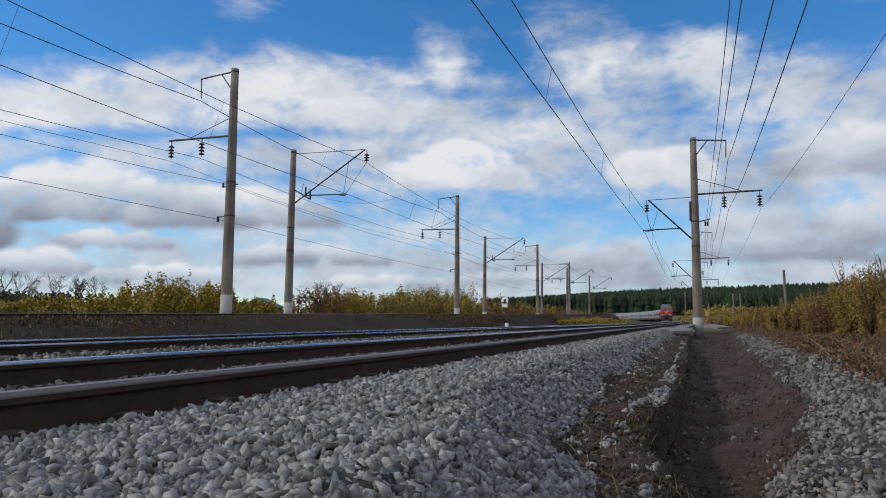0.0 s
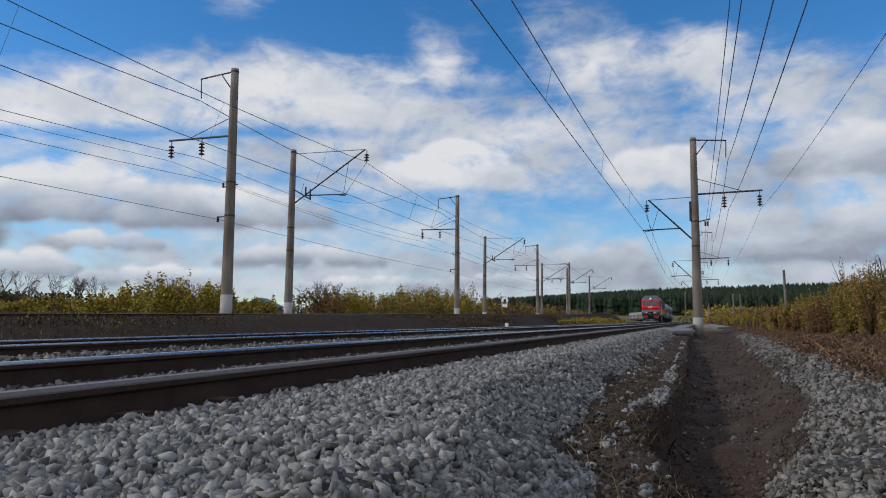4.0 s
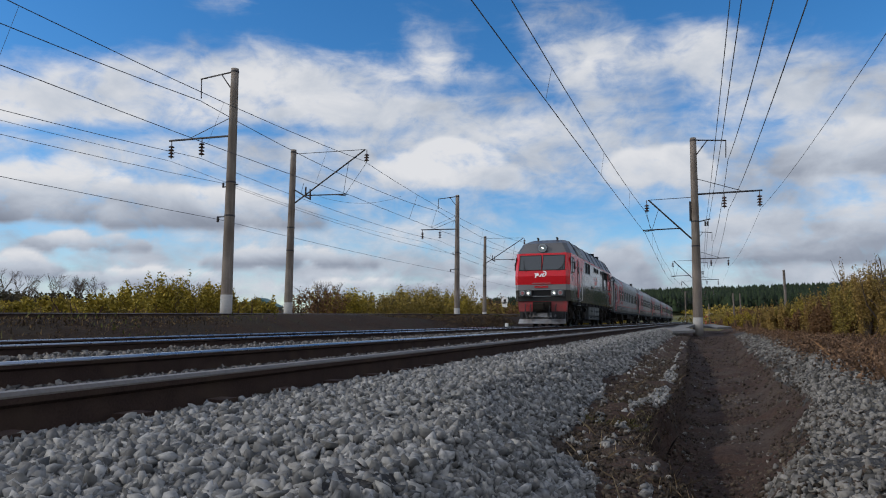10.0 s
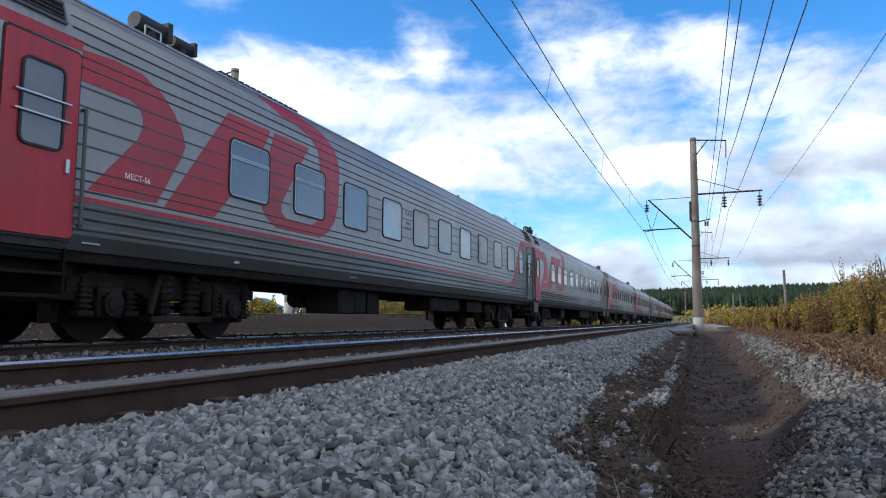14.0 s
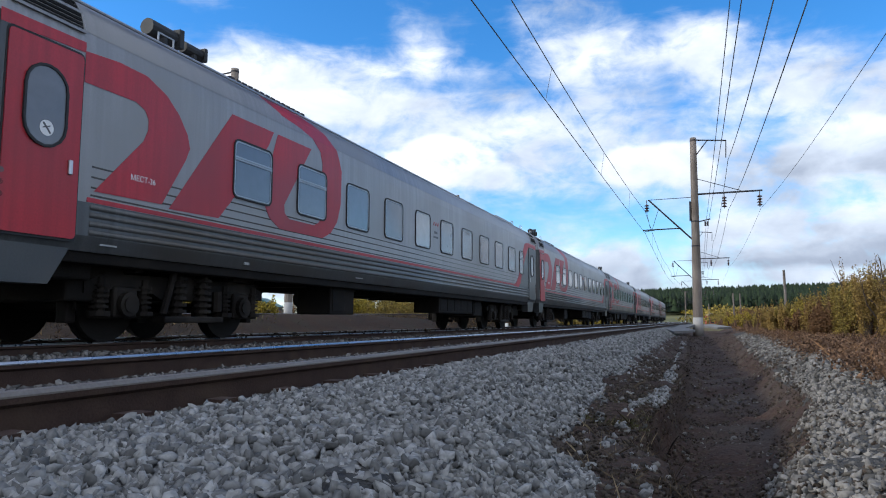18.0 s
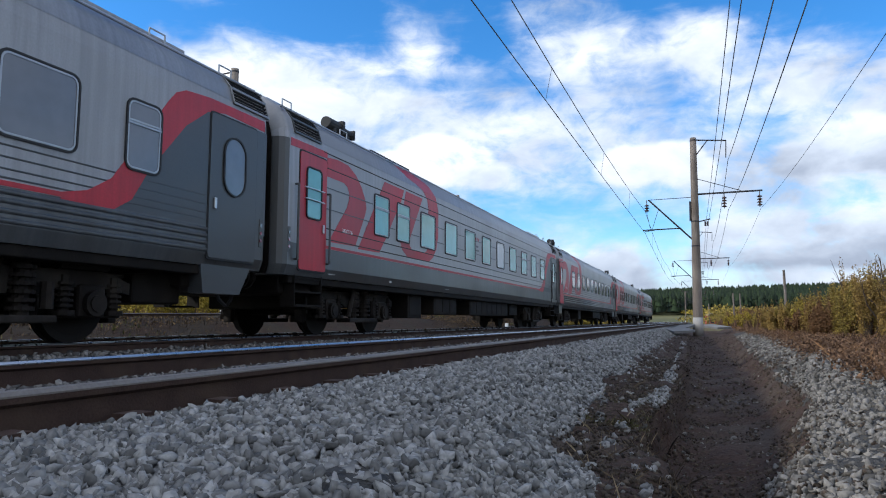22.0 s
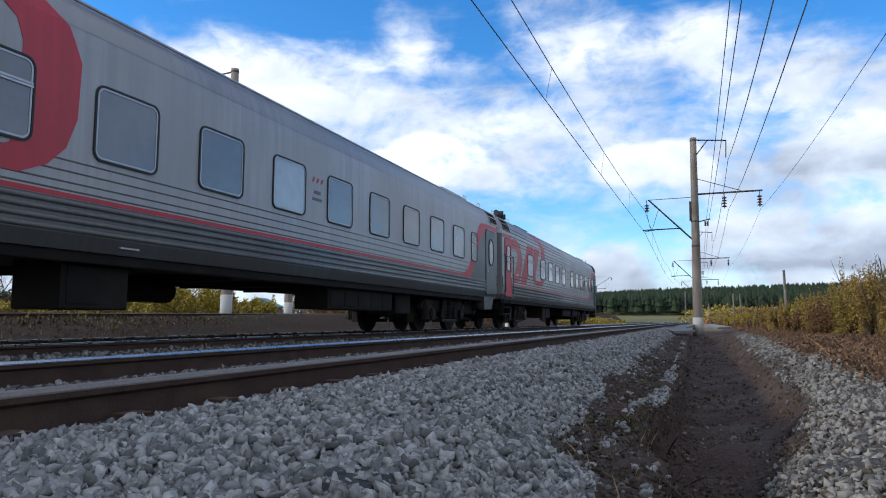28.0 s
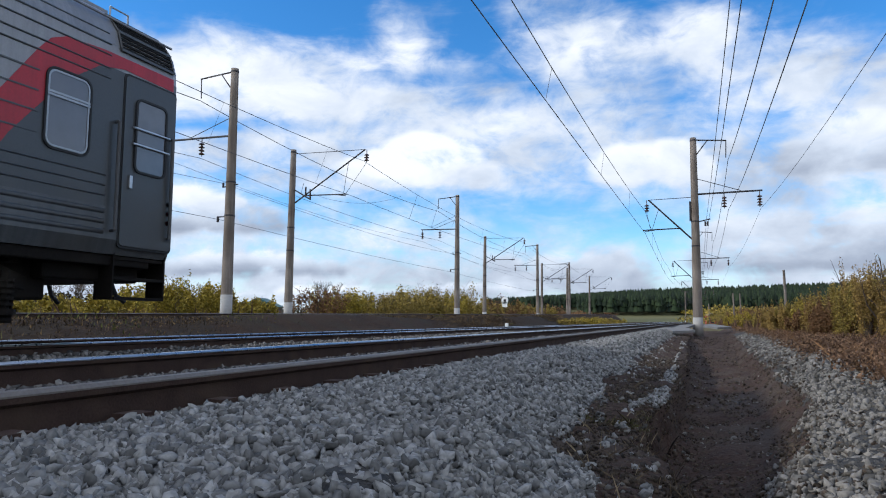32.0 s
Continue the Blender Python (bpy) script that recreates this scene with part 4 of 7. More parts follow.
# right-hand side: thicket and weeds beyond the heaped chippings
WIL_B, WIL_O, WIL_Y, RUSTY = "brown and ochre willow bush above dry weeds", "olive willow bush above dry weeds", "yellowing willow bush above dry weeds", "thin rusty shrub with bare shoots"
for k, (x, y, half, h, m, lab) in enumerate((
        (4.7, 20.5, 0.9, 2.4, LEAF_MIXED, WIL_B), (5.4, 23, 1.2, 2.7, LEAF_OLIVE, WIL_O), (4.9, 25, 1.0, 2.3, LEAF_OLIVE, WIL_O), (4.25, 21.5, 0.8, 2.1, LEAF_OLIVE, WIL_O), (3.85, 23.5, 0.8, 1.6, LEAF_MIXED, WIL_B), (4.7, 23.2, 1.0, 2.5, LEAF_MIXED, WIL_B), (6.4, 27, 1.6, 2.9, LEAF_MIXED, WIL_B),
        (4.2, 23.0, 0.8, 1.75, LEAF_OLIVE, WIL_O), (3.8, 22.5, 0.8, 1.5, LEAF_RUST, RUSTY), (3.6, 26, 0.8, 1.2, LEAF_RUST, RUSTY), (3.5, 30, 0.9, 1.2, LEAF_MIXED, WIL_B), (4.25, 25.5, 0.9, 1.75, LEAF_OLIVE, WIL_O), (4.0, 27.5, 0.9, 1.65, LEAF_YELLOW, WIL_Y), (4.5, 30, 1.0, 1.85, LEAF_OLIVE, WIL_O), (3.9, 32, 0.9, 1.6, LEAF_OLIVE, WIL_O),
        (3.75, 36, 1.0, 1.55, LEAF_MIXED, WIL_B), (5.0, 36, 1.3, 1.9, LEAF_OLIVE, WIL_O), (3.8, 41, 1.1, 1.5, LEAF_OLIVE, WIL_O), (5.5, 45, 1.5, 1.9, LEAF_MIXED, WIL_B), (3.7, 50, 1.2, 1.45, LEAF_YELLOW, WIL_Y),
        (4.6, 58, 1.5, 1.6, LEAF_RUST, RUSTY), (3.8, 70, 1.6, 1.5, LEAF_YELLOW, WIL_Y), (6.5, 70, 2.5, 2.4, LEAF_MIXED, WIL_B), (8.5, 38, 2.2, 2.7, LEAF_MIXED, WIL_B), (9.5, 50, 3, 3.0, LEAF_OLIVE, WIL_O),
        (5, 85, 2, 1.9, LEAF_RUST, RUSTY), (8, 92, 3.5, 2.8, LEAF_RUST, RUSTY), (5.5, 110, 3, 2.4, LEAF_OLIVE, WIL_O))):
    bush(x, y, half * 1.15, h, m, lab, 200 + k, 12500 if y < 34 else 7500, 0.013 + 0.0006 * y, -0.25, 4)


def far_thicket(name, label, spots, material, seed, size):
    """Far low woods as one mass of leaf clumps."""
    rng = np.random.default_rng(seed)
    V, F, b = [], [], 0
    for x, y, half, h, base, n in spots:
        k = 10
        c = np.stack([x + rng.uniform(-1, 1, k) * half, y + rng.uniform(-1, 1, k) * half * 0.6, base + rng.uniform(0.1, 0.75, k) * h], 1)
        r = np.stack([rng.uniform(0.25, 0.5, k) * half, rng.uniform(0.25, 0.5, k) * half, rng.uniform(0.15, 0.3, k) * h], 1)
        v, f = leaf_cloud(rng, c, r, n, size)
        V.append(v)
        F.append(f + b)
        b += len(v)
    return tagged(new(name, fast_mesh(name, np.concatenate(V), np.concatenate(F), material)), label, "woodland", kind="stuff")


rnd = random.Random(5)


def brush_spots():
    for _ in range(420):
        s = 6.5 + 34 * rnd.random() ** 1.2
        x = crest(s) + 0.25 + rnd.random() ** 1.3 * 4.5
        yield x, s, 0.32 + 0.012 * s, 0.22 + 0.10 * rnd.random() + 0.07 * min(3, x - crest(s)), ground_z(x, s) - 0.05, 150


far_thicket("dead_brush", "rusty dead brushwood and weeds beyond heaped chippings", list(brush_spots()), BRUSH, 36, 0.022)
far_thicket("roadside_thicket", "tall brown thicket beside the line", [(x, y, 2.0, h + 1, -0.3, 2200) for x, y, h in ((7.4, -6, 5.5), (7.2, 1, 6), (7.6, 7, 5.5), (8.3, 13, 6.5), (9.4, 19, 6), (10.6, 25, 6.8), (11.9, 31, 6.2), (13.3, 37, 7), (14.9, 44, 6.5), (16.5, 51, 7), (18.4, 59, 7.5), (20.5, 68, 7.5))], HEDGE, 37, 0.15)
far_thicket("far_thicket", "low brown and yellow thicket below a pine wood", [(rnd.uniform(-82, -36) if rnd.random() < 0.6 else rnd.uniform(4, 45), rnd.uniform(240, 330), rnd.uniform(5, 10), rnd.uniform(2.5, 5.5), 0.0, 520) for _ in range(64)], LEAF_RUST, 31, 0.35)
far_thicket("far_thicket", "yellow birch scrub below a pine wood", [(rnd.uniform(2, 50), rnd.uniform(215, 330), rnd.uniform(4, 9), rnd.uniform(3, 6.5), 0.5, 420) for _ in range(26)], LEAF_YELLOW, 32, 0.35)
far_thicket("far_thicket", "brown scrub along the right of the line", [(rnd.uniform(6, 45), rnd.uniform(110, 240), rnd.uniform(3, 8), rnd.uniform(2.0, 4.2), 0.0, 420) for _ in range(34)], LEAF_OLIVE, 33, 0.25)
far_thicket("far_thicket", "dark hedgerow across the fields", [(-95 - 9 * rnd.random() - i * 1.4, 66 + i * 3.1, 7, rnd.uniform(4.6, 6.4), 0.0, 520) for i in range(34)], HEDGE, 34, 0.32)
far_thicket("far_thicket", "dark hedgerow across the fields", [(-150 + i * 2.0 - 20 * rnd.random(), 190 + i * 6, 12, rnd.uniform(5, 8), 0.0, 380) for i in range(22)], HEDGE, 35, 0.5)


def pine_wood():
    """A hillside of dark pines, one joined mass."""
    rng = np.random.default_rng(12)
    V, F, b = [], [], 0
    for _ in range(6500):
        d = rng.uniform(430, 720)
        a = radians(rng.uniform(-16.5, 21))          # from the line's direction, to the right
        if a < radians(-9) and d < 560:
            continue
        x, y = math.sin(a) * d, math.cos(a) * d
        base = hill(x, y)
        h = rng.uniform(11, 14)
        w = rng.uniform(1.6, 2.6)
        for z0, z1, r in ((0.18, 0.66, 1.0), (0.45, 0.90, 0.85), (0.68, 1.0, 0.62)):
            n = 6
            ph = rng.uniform(0, 6.28)
            ring = [(x + math.cos(ph + 6.283 * k / n) * w * r * rng.uniform(0.7, 1.2), y + math.sin(ph + 6.283 * k / n) * w * r * rng.uniform(0.7, 1.2), base + h * z0 * rng.uniform(0.9, 1.1)) for k in range(n)]
            V += ring + [(x, y, base + h * z1)]
            F += [(b + k, b + (k + 1) % n, b + n) for k in range(n)]
            b += n + 1
    return tagged(new("pine_wood", fast_mesh("pine_wood", np.array(V), np.array(F), PINE)), "dense dark green pine wood on a low ridge", "pine wood", kind="stuff")


def hill(x, y):
    d = math.hypot(x, y)
    a = math.degrees(math.atan2(x, y))
    top = np.interp(a, [-40, -17, -11, -5, 0, 8, 16, 40], [3, 8, 13, 18, 20, 22, 23, 18])
    return float(np.interp(d, [300, 420, 700, 800], [0, 3, top, top]))


def build_hill():
    bm = bmesh.new()
    rings = []
    for d in (290, 420, 560, 700, 820, 1200):
        rings.append([(math.sin(radians(a)) * d, math.cos(radians(a)) * d, hill(math.sin(radians(a)) * d, math.cos(radians(a)) * d) - (0.6 if d < 300 else 0)) for a in range(-40, 44, 2)])
    loft(bm, rings, closed=False)
    tagged(part("hillside", bm, FIELD, None, "", True), "low wooded ridge behind the railway", "hill", kind="structure")


build_hill()
pine_wood()


def blades(name, label, area, count, height, material, seed, keep=None, width=0.008, lean=0.35):
    rng = np.random.default_rng(seed)
    V, F, b = [], [], 0
    for _ in range(count):
        x, s = rng.uniform(area[0], area[1]), area[2] + (area[3] - area[2]) * rng.random() ** 1.3
        if keep and not keep(x, s):
            continue
        z = ground_z(x, s) - 0.02
        h = height * rng.lognormal(0, 0.35)
        a = rng.uniform(0, 6.28)
        t = np.array([math.cos(a), math.sin(a)]) * h * lean * rng.random()
        w = width * rng.uniform(0.6, 1.5) * (1 + s * 0.03)
        c = rng.uniform(0, 6.28)
        wx, wy = math.cos(c) * w, math.sin(c) * w
        V += [(x - wx, s - wy, z), (x + wx, s + wy, z), (x + t[0] * 0.5 + wx * 0.6, s + t[1] * 0.5 + wy * 0.6, z + h * 0.6), (x + t[0], s + t[1], z + h)]
        F += [(b, b + 1, b + 2), (b, b + 2, b + 3)]
        b += 4
    return tagged(new(name, fast_mesh(name, np.array(V), np.array(F), material)), label, "grass", kind="stuff")


beyond = lambda x, s: x > crest(s) + 0.12 + 0.3 * noise.noise(Vector((s * 0.5, x * 0.3, 1)))
blades("dry_weeds", "brown dry weeds beyond the chippings", (1.2, 7.5, 5.5, 36), 30000, 0.11, STRAW, 51, beyond, 0.004, 1.2)
blades("dry_weeds", "rusty dead stalks beyond the chippings", (1.3, 8.5, 6, 60), 16000, 0.15, LEAF_RUST, 52, beyond, 0.005, 1.1)
blades("dry_weeds", "brown dry weeds along the line", (2.6, 12, 36, 120), 9000, 0.55, STRAW, 53, None, 0.018, 0.6)
on_slope = lambda x, s: x > bank_x(s) + 1.4
blades("embankment_weeds", "brown and green weeds on the embankment slope", (-18.5, -10.9, 6, 90), 40000, 0.075, TURF, 54, on_slope, 0.011, 0.9)
blades("embankment_weeds", "green weeds on the embankment slope", (-18.0, -11.0, 8, 90), 9000, 0.11, WEED, 55, lambda x, s: on_slope(x, s) and noise.noise(Vector((x * 0.3, s * 0.25, 9))) > 0.12, 0.014, 0.9)
on_crust = lambda x, s: edge_x(s) < x < lip_x(s) + 0.05
blades("dry_stalks", "dead grass at the edge of the ditch", (-0.95, 0.1, 2.6, 11), 5200, 0.035, DRY, 56, on_crust, 0.0016, 1.8)
blades("dry_stalks", "long pale straws on the crumbled crust", (-0.75, 0.05, 2.7, 6), 90, 0.085, PALE_STRAW, 58, on_crust, 0.0022, 1.1)
blades("dry_stalks", "dull green moss and grass on the crust", (-0.75, -0.35, 4.9, 6.8), 1500, 0.030, MOSS, 59, lambda x, s: on_crust(x, s) and noise.noise(Vector((x * 4, s * 2, 1))) > -0.05, 0.003, 1.4)
blades("dry_stalks", "dead twigs hanging over the ditch", (-0.5, 0.15, 2.7, 9), 900, 0.07, TURF, 60, lambda x, s: abs(x - lip_x(s) - 0.03) < 0.06, 0.002, 2.2)
blades("embankment_weeds", "fallen leaves and dry tufts on the embankment slope", (-19.0, -11.0, 6, 95), 60000, 0.05, LITTER, 61, on_slope, 0.012, 1.6)
blades("field_grass", "dry grass behind the embankment", (-60, -24, 10, 130), 9000, 0.6, STRAW, 57, None, 0.03, 0.6)

# ---- small trackside things ----
def marker(x, y, z, h=0.32):
    t = thing("marker_post", "small white painted concrete marker beside the rail", "marker post", "", pose(x, y, z))
    bm = bmesh.new()
    box(bm, -0.09, 0.09, -0.06, 0.06, -0.3, h, 0.012)
    part("post", bm, WHITE, t)
    return t


marker(-11.0, 41.7, -0.2, 0.34)
marker(-10.5, 108.0, -0.2, 0.2)
sign = thing("track_sign", "small white round sign on a thin post", "sign", "", pose(-12.2, 45.8, -0.35))
bm = bmesh.new()
rod(bm, (0, 0, -0.2), (0, 0, 1.75), 0.022, 8)
part("post", bm, IRON, sign)
bm = bmesh.new()
rod(bm, (0, -0.03, 2.0), (0, 0.0, 2.0), 0.24, 18)
box(bm, -0.17, 0.17, -0.03, 0.0, 1.55, 1.9)
part("plate", bm, WHITE, sign)
bm = bmesh.new()
rod(bm, (0, -0.04, 2.0), (0, -0.034, 2.0), 0.09, 14)
part("mark", bm, IRON, sign)
SLAB = mat("old_concrete_slab", (0.17, 0.165, 0.16), 0.9, 0, 0.25, 3, 30, 0.4, dist=0.02)
for x, y, z, rz, w in ((-0.95, 37.5, -0.12, 12, 1.0), (-0.75, 40.2, 0.02, -8, 0.8), (0.9, 47, 0.0, 25, 0.9)):
    t = thing("concrete_slab", "grey concrete slab lying beside the track", "slab", "", pose(x, y, z, 3, -4, rz))
    bm = bmesh.new()
    box(bm, -w / 2, w / 2, -1.3, 1.3, -0.1, 0.02, 0.015)
    part("slab", bm, SLAB, t)
# cable posts and a relay hut far along the right-hand side
for x, y, h in ((6.6, 62, 4.6), (4.2, 95, 4.0), (6.2, 118, 4.8), (1.9, 140, 3.8)):
    t = thing("wooden_post", "grey weathered wooden line post", "post", "", pose(x, y, -0.2, 1.5, -1, 0))
    bm = bmesh.new()
    rod(bm, (0, 0, -0.3), (0, 0, h), 0.13, 8, 0.09)
    part("post", bm, CONCRETE, t)
BRICK = mat("red_brick_wall", (0.28, 0.075, 0.05), 0.9, 0, 0.3, 2, 14, 0.3)
ROOFING = mat("green_sheet_roof", (0.05, 0.12, 0.09), 0.5, 0.2, 0.2, 2, 14, 0.1)
TIMBER = mat("grey_timber_wall", (0.20, 0.18, 0.16), 0.9, 0, 0.25, 3, 30, 0.3)


def hut(x, y, w, d, h, rise, wall, roof, label, z=0.0):
    t = thing("hut", label, "hut", "", pose(x, y, z, 0, 0, 20))
    bm = bmesh.new()
    box(bm, -w / 2, w / 2, -d / 2, d / 2, -0.5, h)
    part("wall", bm, wall, t)
    bm = bmesh.new()
    a, e = w / 2 + 0.25, d / 2 + 0.25
    loft(bm, [[(-a, q, h), (a, q, h), (0, q, h + rise)] for q in (-e, e)])
    part("roof", bm, roof, t)
    bm = bmesh.new()
    box(bm, -0.4, 0.4, -d / 2 - 0.04, -d / 2 + 0.02, -0.1, min(1.9, h - 0.1), 0.01)
    part("door", bm, IRON, t)
    bm = bmesh.new()
    box(bm, w * 0.2, w * 0.38, -d / 2 - 0.03, -d / 2 + 0.02, h * 0.4, h * 0.75, 0.01)
    part("window", bm, GLASS_DARK, t)


GLASS_DARK = mat("dark_glass", (0.03, 0.035, 0.04), 0.08, 0, 0.1, 2, 20, 0)
hut(2.7, 178, 2.0, 2.2, 1.7, 0.6, BRICK, TIMBER, "small red brick lineside hut")
hut(-41, 60, 3.2, 3.5, 1.6, 0.9, TIMBER, ROOFING, "small hut with a green sheet roof behind bushes")
hut(-62, 33, 5, 6, 2.0, 1.1, WHITE, TIMBER, "pale distant house with a grey roof")


# ---- the train ----
RED = mat("red_train_paint", (0.50, 0.005, 0.012), 0.20, 0, 0.10, 1.1, 40, 0.03, dirt=(0.40, 0.012, 0.018), dirt_at=0.62, coat=0.0)
RED_DULL = mat("red_coach_paint", (0.35, 0.010, 0.020), 0.45, 0, 0.18, 0.9, 40, 0.03, streak=0.12, dirt=(0.26, 0.016, 0.024), dirt_at=0.60, coat=0.0)
LIGHT = mat("light_grey_train_paint", (0.25, 0.25, 0.262), 0.38, 0, 0.12, 0.8, 40, 0.04, streak=0.12, dirt=(0.215, 0.208, 0.205), dirt_at=0.57, coat=0.1)
LIGHT_LOCO = mat("pale_grey_loco_paint", (0.215, 0.215, 0.228), 0.13, 0, 0.1, 0.8, 40, 0.0, dirt=(0.19, 0.185, 0.18), dirt_at=0.6, coat=0.2)
DARK = mat("dark_grey_train_paint", (0.040, 0.044, 0.048), 0.42, 0, 0.2, 0.9, 40, 0.06, dirt=(0.05, 0.046, 0.042), dirt_at=0.52, coat=0.1)
COACH_LOW = mat("slate_grey_coach_paint", (0.062, 0.066, 0.070), 0.38, 0, 0.2, 0.9, 40, 0.05, streak=0.22, dirt=(0.05, 0.045, 0.040), dirt_at=0.54, coat=0.1)
DARK_LOCO = mat("dark_grey_loco_paint", (0.026, 0.028, 0.030), 0.09, 0, 0.25, 0.9, 40, 0.0, dirt=(0.062, 0.056, 0.050), dirt_at=0.55)
ROOF = mat("grey_roof_paint", (0.105, 0.105, 0.112), 0.45, 0.15, 0.2, 0.7, 30, 0.1, dirt=(0.075, 0.072, 0.07), dirt_at=0.55)
ROOF_COACH = mat("coach_roof_paint", (0.205, 0.205, 0.217), 0.36, 0.1, 0.2, 0.6, 30, 0.05, streak=0.15, dirt=(0.21, 0.205, 0.205), dirt_at=0.55)
UNDER = mat("grimy_underframe", (0.020, 0.017, 0.015), 0.8, 0.85, 0.35, 3, 40, 0.3, dirt=(0.032, 0.026, 0.021), dirt_at=0.58)
BOGIE = mat("grimy_bogie_steel", (0.022, 0.018, 0.016), 0.75, 0.85, 0.35, 4, 40, 0.3, dirt=(0.055, 0.046, 0.038), dirt_at=0.55)
TYRE = mat("wheel_steel", (0.020, 0.017, 0.015), 0.7, 0.85, 0.25, 5, 40, 0.1)
BLACK = mat("black_rubber", (0.012, 0.012, 0.013), 0.7, 0, 0.2, 5, 50, 0.1)
LOUVRE = mat("dark_louvre", (0.014, 0.014, 0.015), 0.9, 0.0, 0.25, 5, 50, 0.1)
CHROME = mat("brushed_rail", (0.45, 0.45, 0.46), 0.35, 0.9, 0.1, 5, 50, 0.05)
GREYMETAL = mat("galvanised_frame", (0.30, 0.31, 0.32), 0.4, 0.6, 0.1, 5, 50, 0.05)
TANK = mat("grey_tank_paint", (0.06, 0.062, 0.066), 0.5, 0.1, 0.2, 1.5, 40, 0.1, dirt=(0.042, 0.038, 0.034), dirt_at=0.55)
# dirty red, also darkened for the shade that lies on the apron
APRON = mat("dulled_red_apron_paint", (0.27, 0.012, 0.014), 0.5, 0, 0.3, 2.0, 30, 0.15, dirt=(0.11, 0.035, 0.030), dirt_at=0.52)
PLOUGH = mat("scuffed_plough_paint", (0.20, 0.20, 0.21), 0.6, 0.2, 0.25, 3, 30, 0.2, dirt=(0.07, 0.06, 0.055), dirt_at=0.55)
LETTER = mat("white_lettering", (0.7, 0.7, 0.7), 0.6, 0, 0.1, 8, 60, 0)
LETTER_FADED = mat("faded_lettering", (0.3, 0.3, 0.3), 0.6, 0, 0.1, 8, 60, 0)
LETTER_DARK = mat("dark_lettering", (0.09, 0.09, 0.10), 0.6, 0, 0.1, 8, 60, 0)
LAMP = glow("lit_headlamp", (1.0, 0.97, 0.9), 70.0)
LAMP_GLASS = mat("lamp_glass", (0.13, 0.13, 0.125), 0.2, 0, 0.15, 20, 90, 0.3, coat=1.0)
LENS_RED = mat("red_lens", (0.16, 0.02, 0.03), 0.15, 0, 0.1, 5, 50, 0, coat=1.0)


def pane_mat(name, color, rough=0.13):
    m = mat(name, color, rough, 0, 0.12, 0.6, 6, 0.0, coat=0.4)
    return m


PANE = pane_mat("coach_glass", (0.105, 0.105, 0.115))
PANE_TEAL = pane_mat("teal_coach_glass", (0.10, 0.30, 0.27))
# same opaque pane in a paler grey-blue, for single windows
PANE_PALE = pane_mat("pale_coach_glass", (0.30, 0.33, 0.35))
PANE_DARK = pane_mat("cab_glass", (0.045, 0.05, 0.055))

SECTION = [(1.49, 1.05), (1.55, 1.22), (1.55, 3.38), (1.535, 3.55), (1.47, 3.76), (1.33, 3.95), (1.08, 4.13), (0.75, 4.26), (0.38, 4.34), (0.0, 4.36)]


def wall_x(z):
    return float(np.interp(z, [q[1] for q in SECTION], [q[0] for q in SECTION]))


def decal(outline, off=0.004, wall=wall_x, thick=0.003):
    """A painted shape of given outline (y, z) laid on the flank, following its curve."""
    bm = bmesh.new()
    bm.faces.new([bm.verts.new((0, y, z)) for y, z in outline])
    for z in (3.38, 3.55, 3.76, 3.95):
        bmesh.ops.bisect_plane(bm, geom=list(bm.verts) + list(bm.edges) + list(bm.faces), plane_co=(0, 0, z), plane_no=(0, 0, 1), dist=1e-5)
    bmesh.ops.triangulate(bm, faces=bm.faces)
    r = bmesh.ops.extrude_face_region(bm, geom=list(bm.faces))
    top = {v for v in r["geom"] if isinstance(v, bmesh.types.BMVert)}
    for v in bm.verts:
        v.co.x = wall(v.co.z) + (off + thick if v in top else off)
    return bm


def rounded(y0, y1, z0, z1, r, n=4):
    out = []
    for cy, cz, a0 in ((y1 - r, z1 - r, 0), (y0 + r, z1 - r, 90), (y0 + r, z0 + r, 180), (y1 - r, z0 + r, 270)):
        for k in range(n + 1):
            a = radians(a0 + 90 * k / n)
            out.append((cy + r * math.cos(a), cz + r * math.sin(a)))
    return out


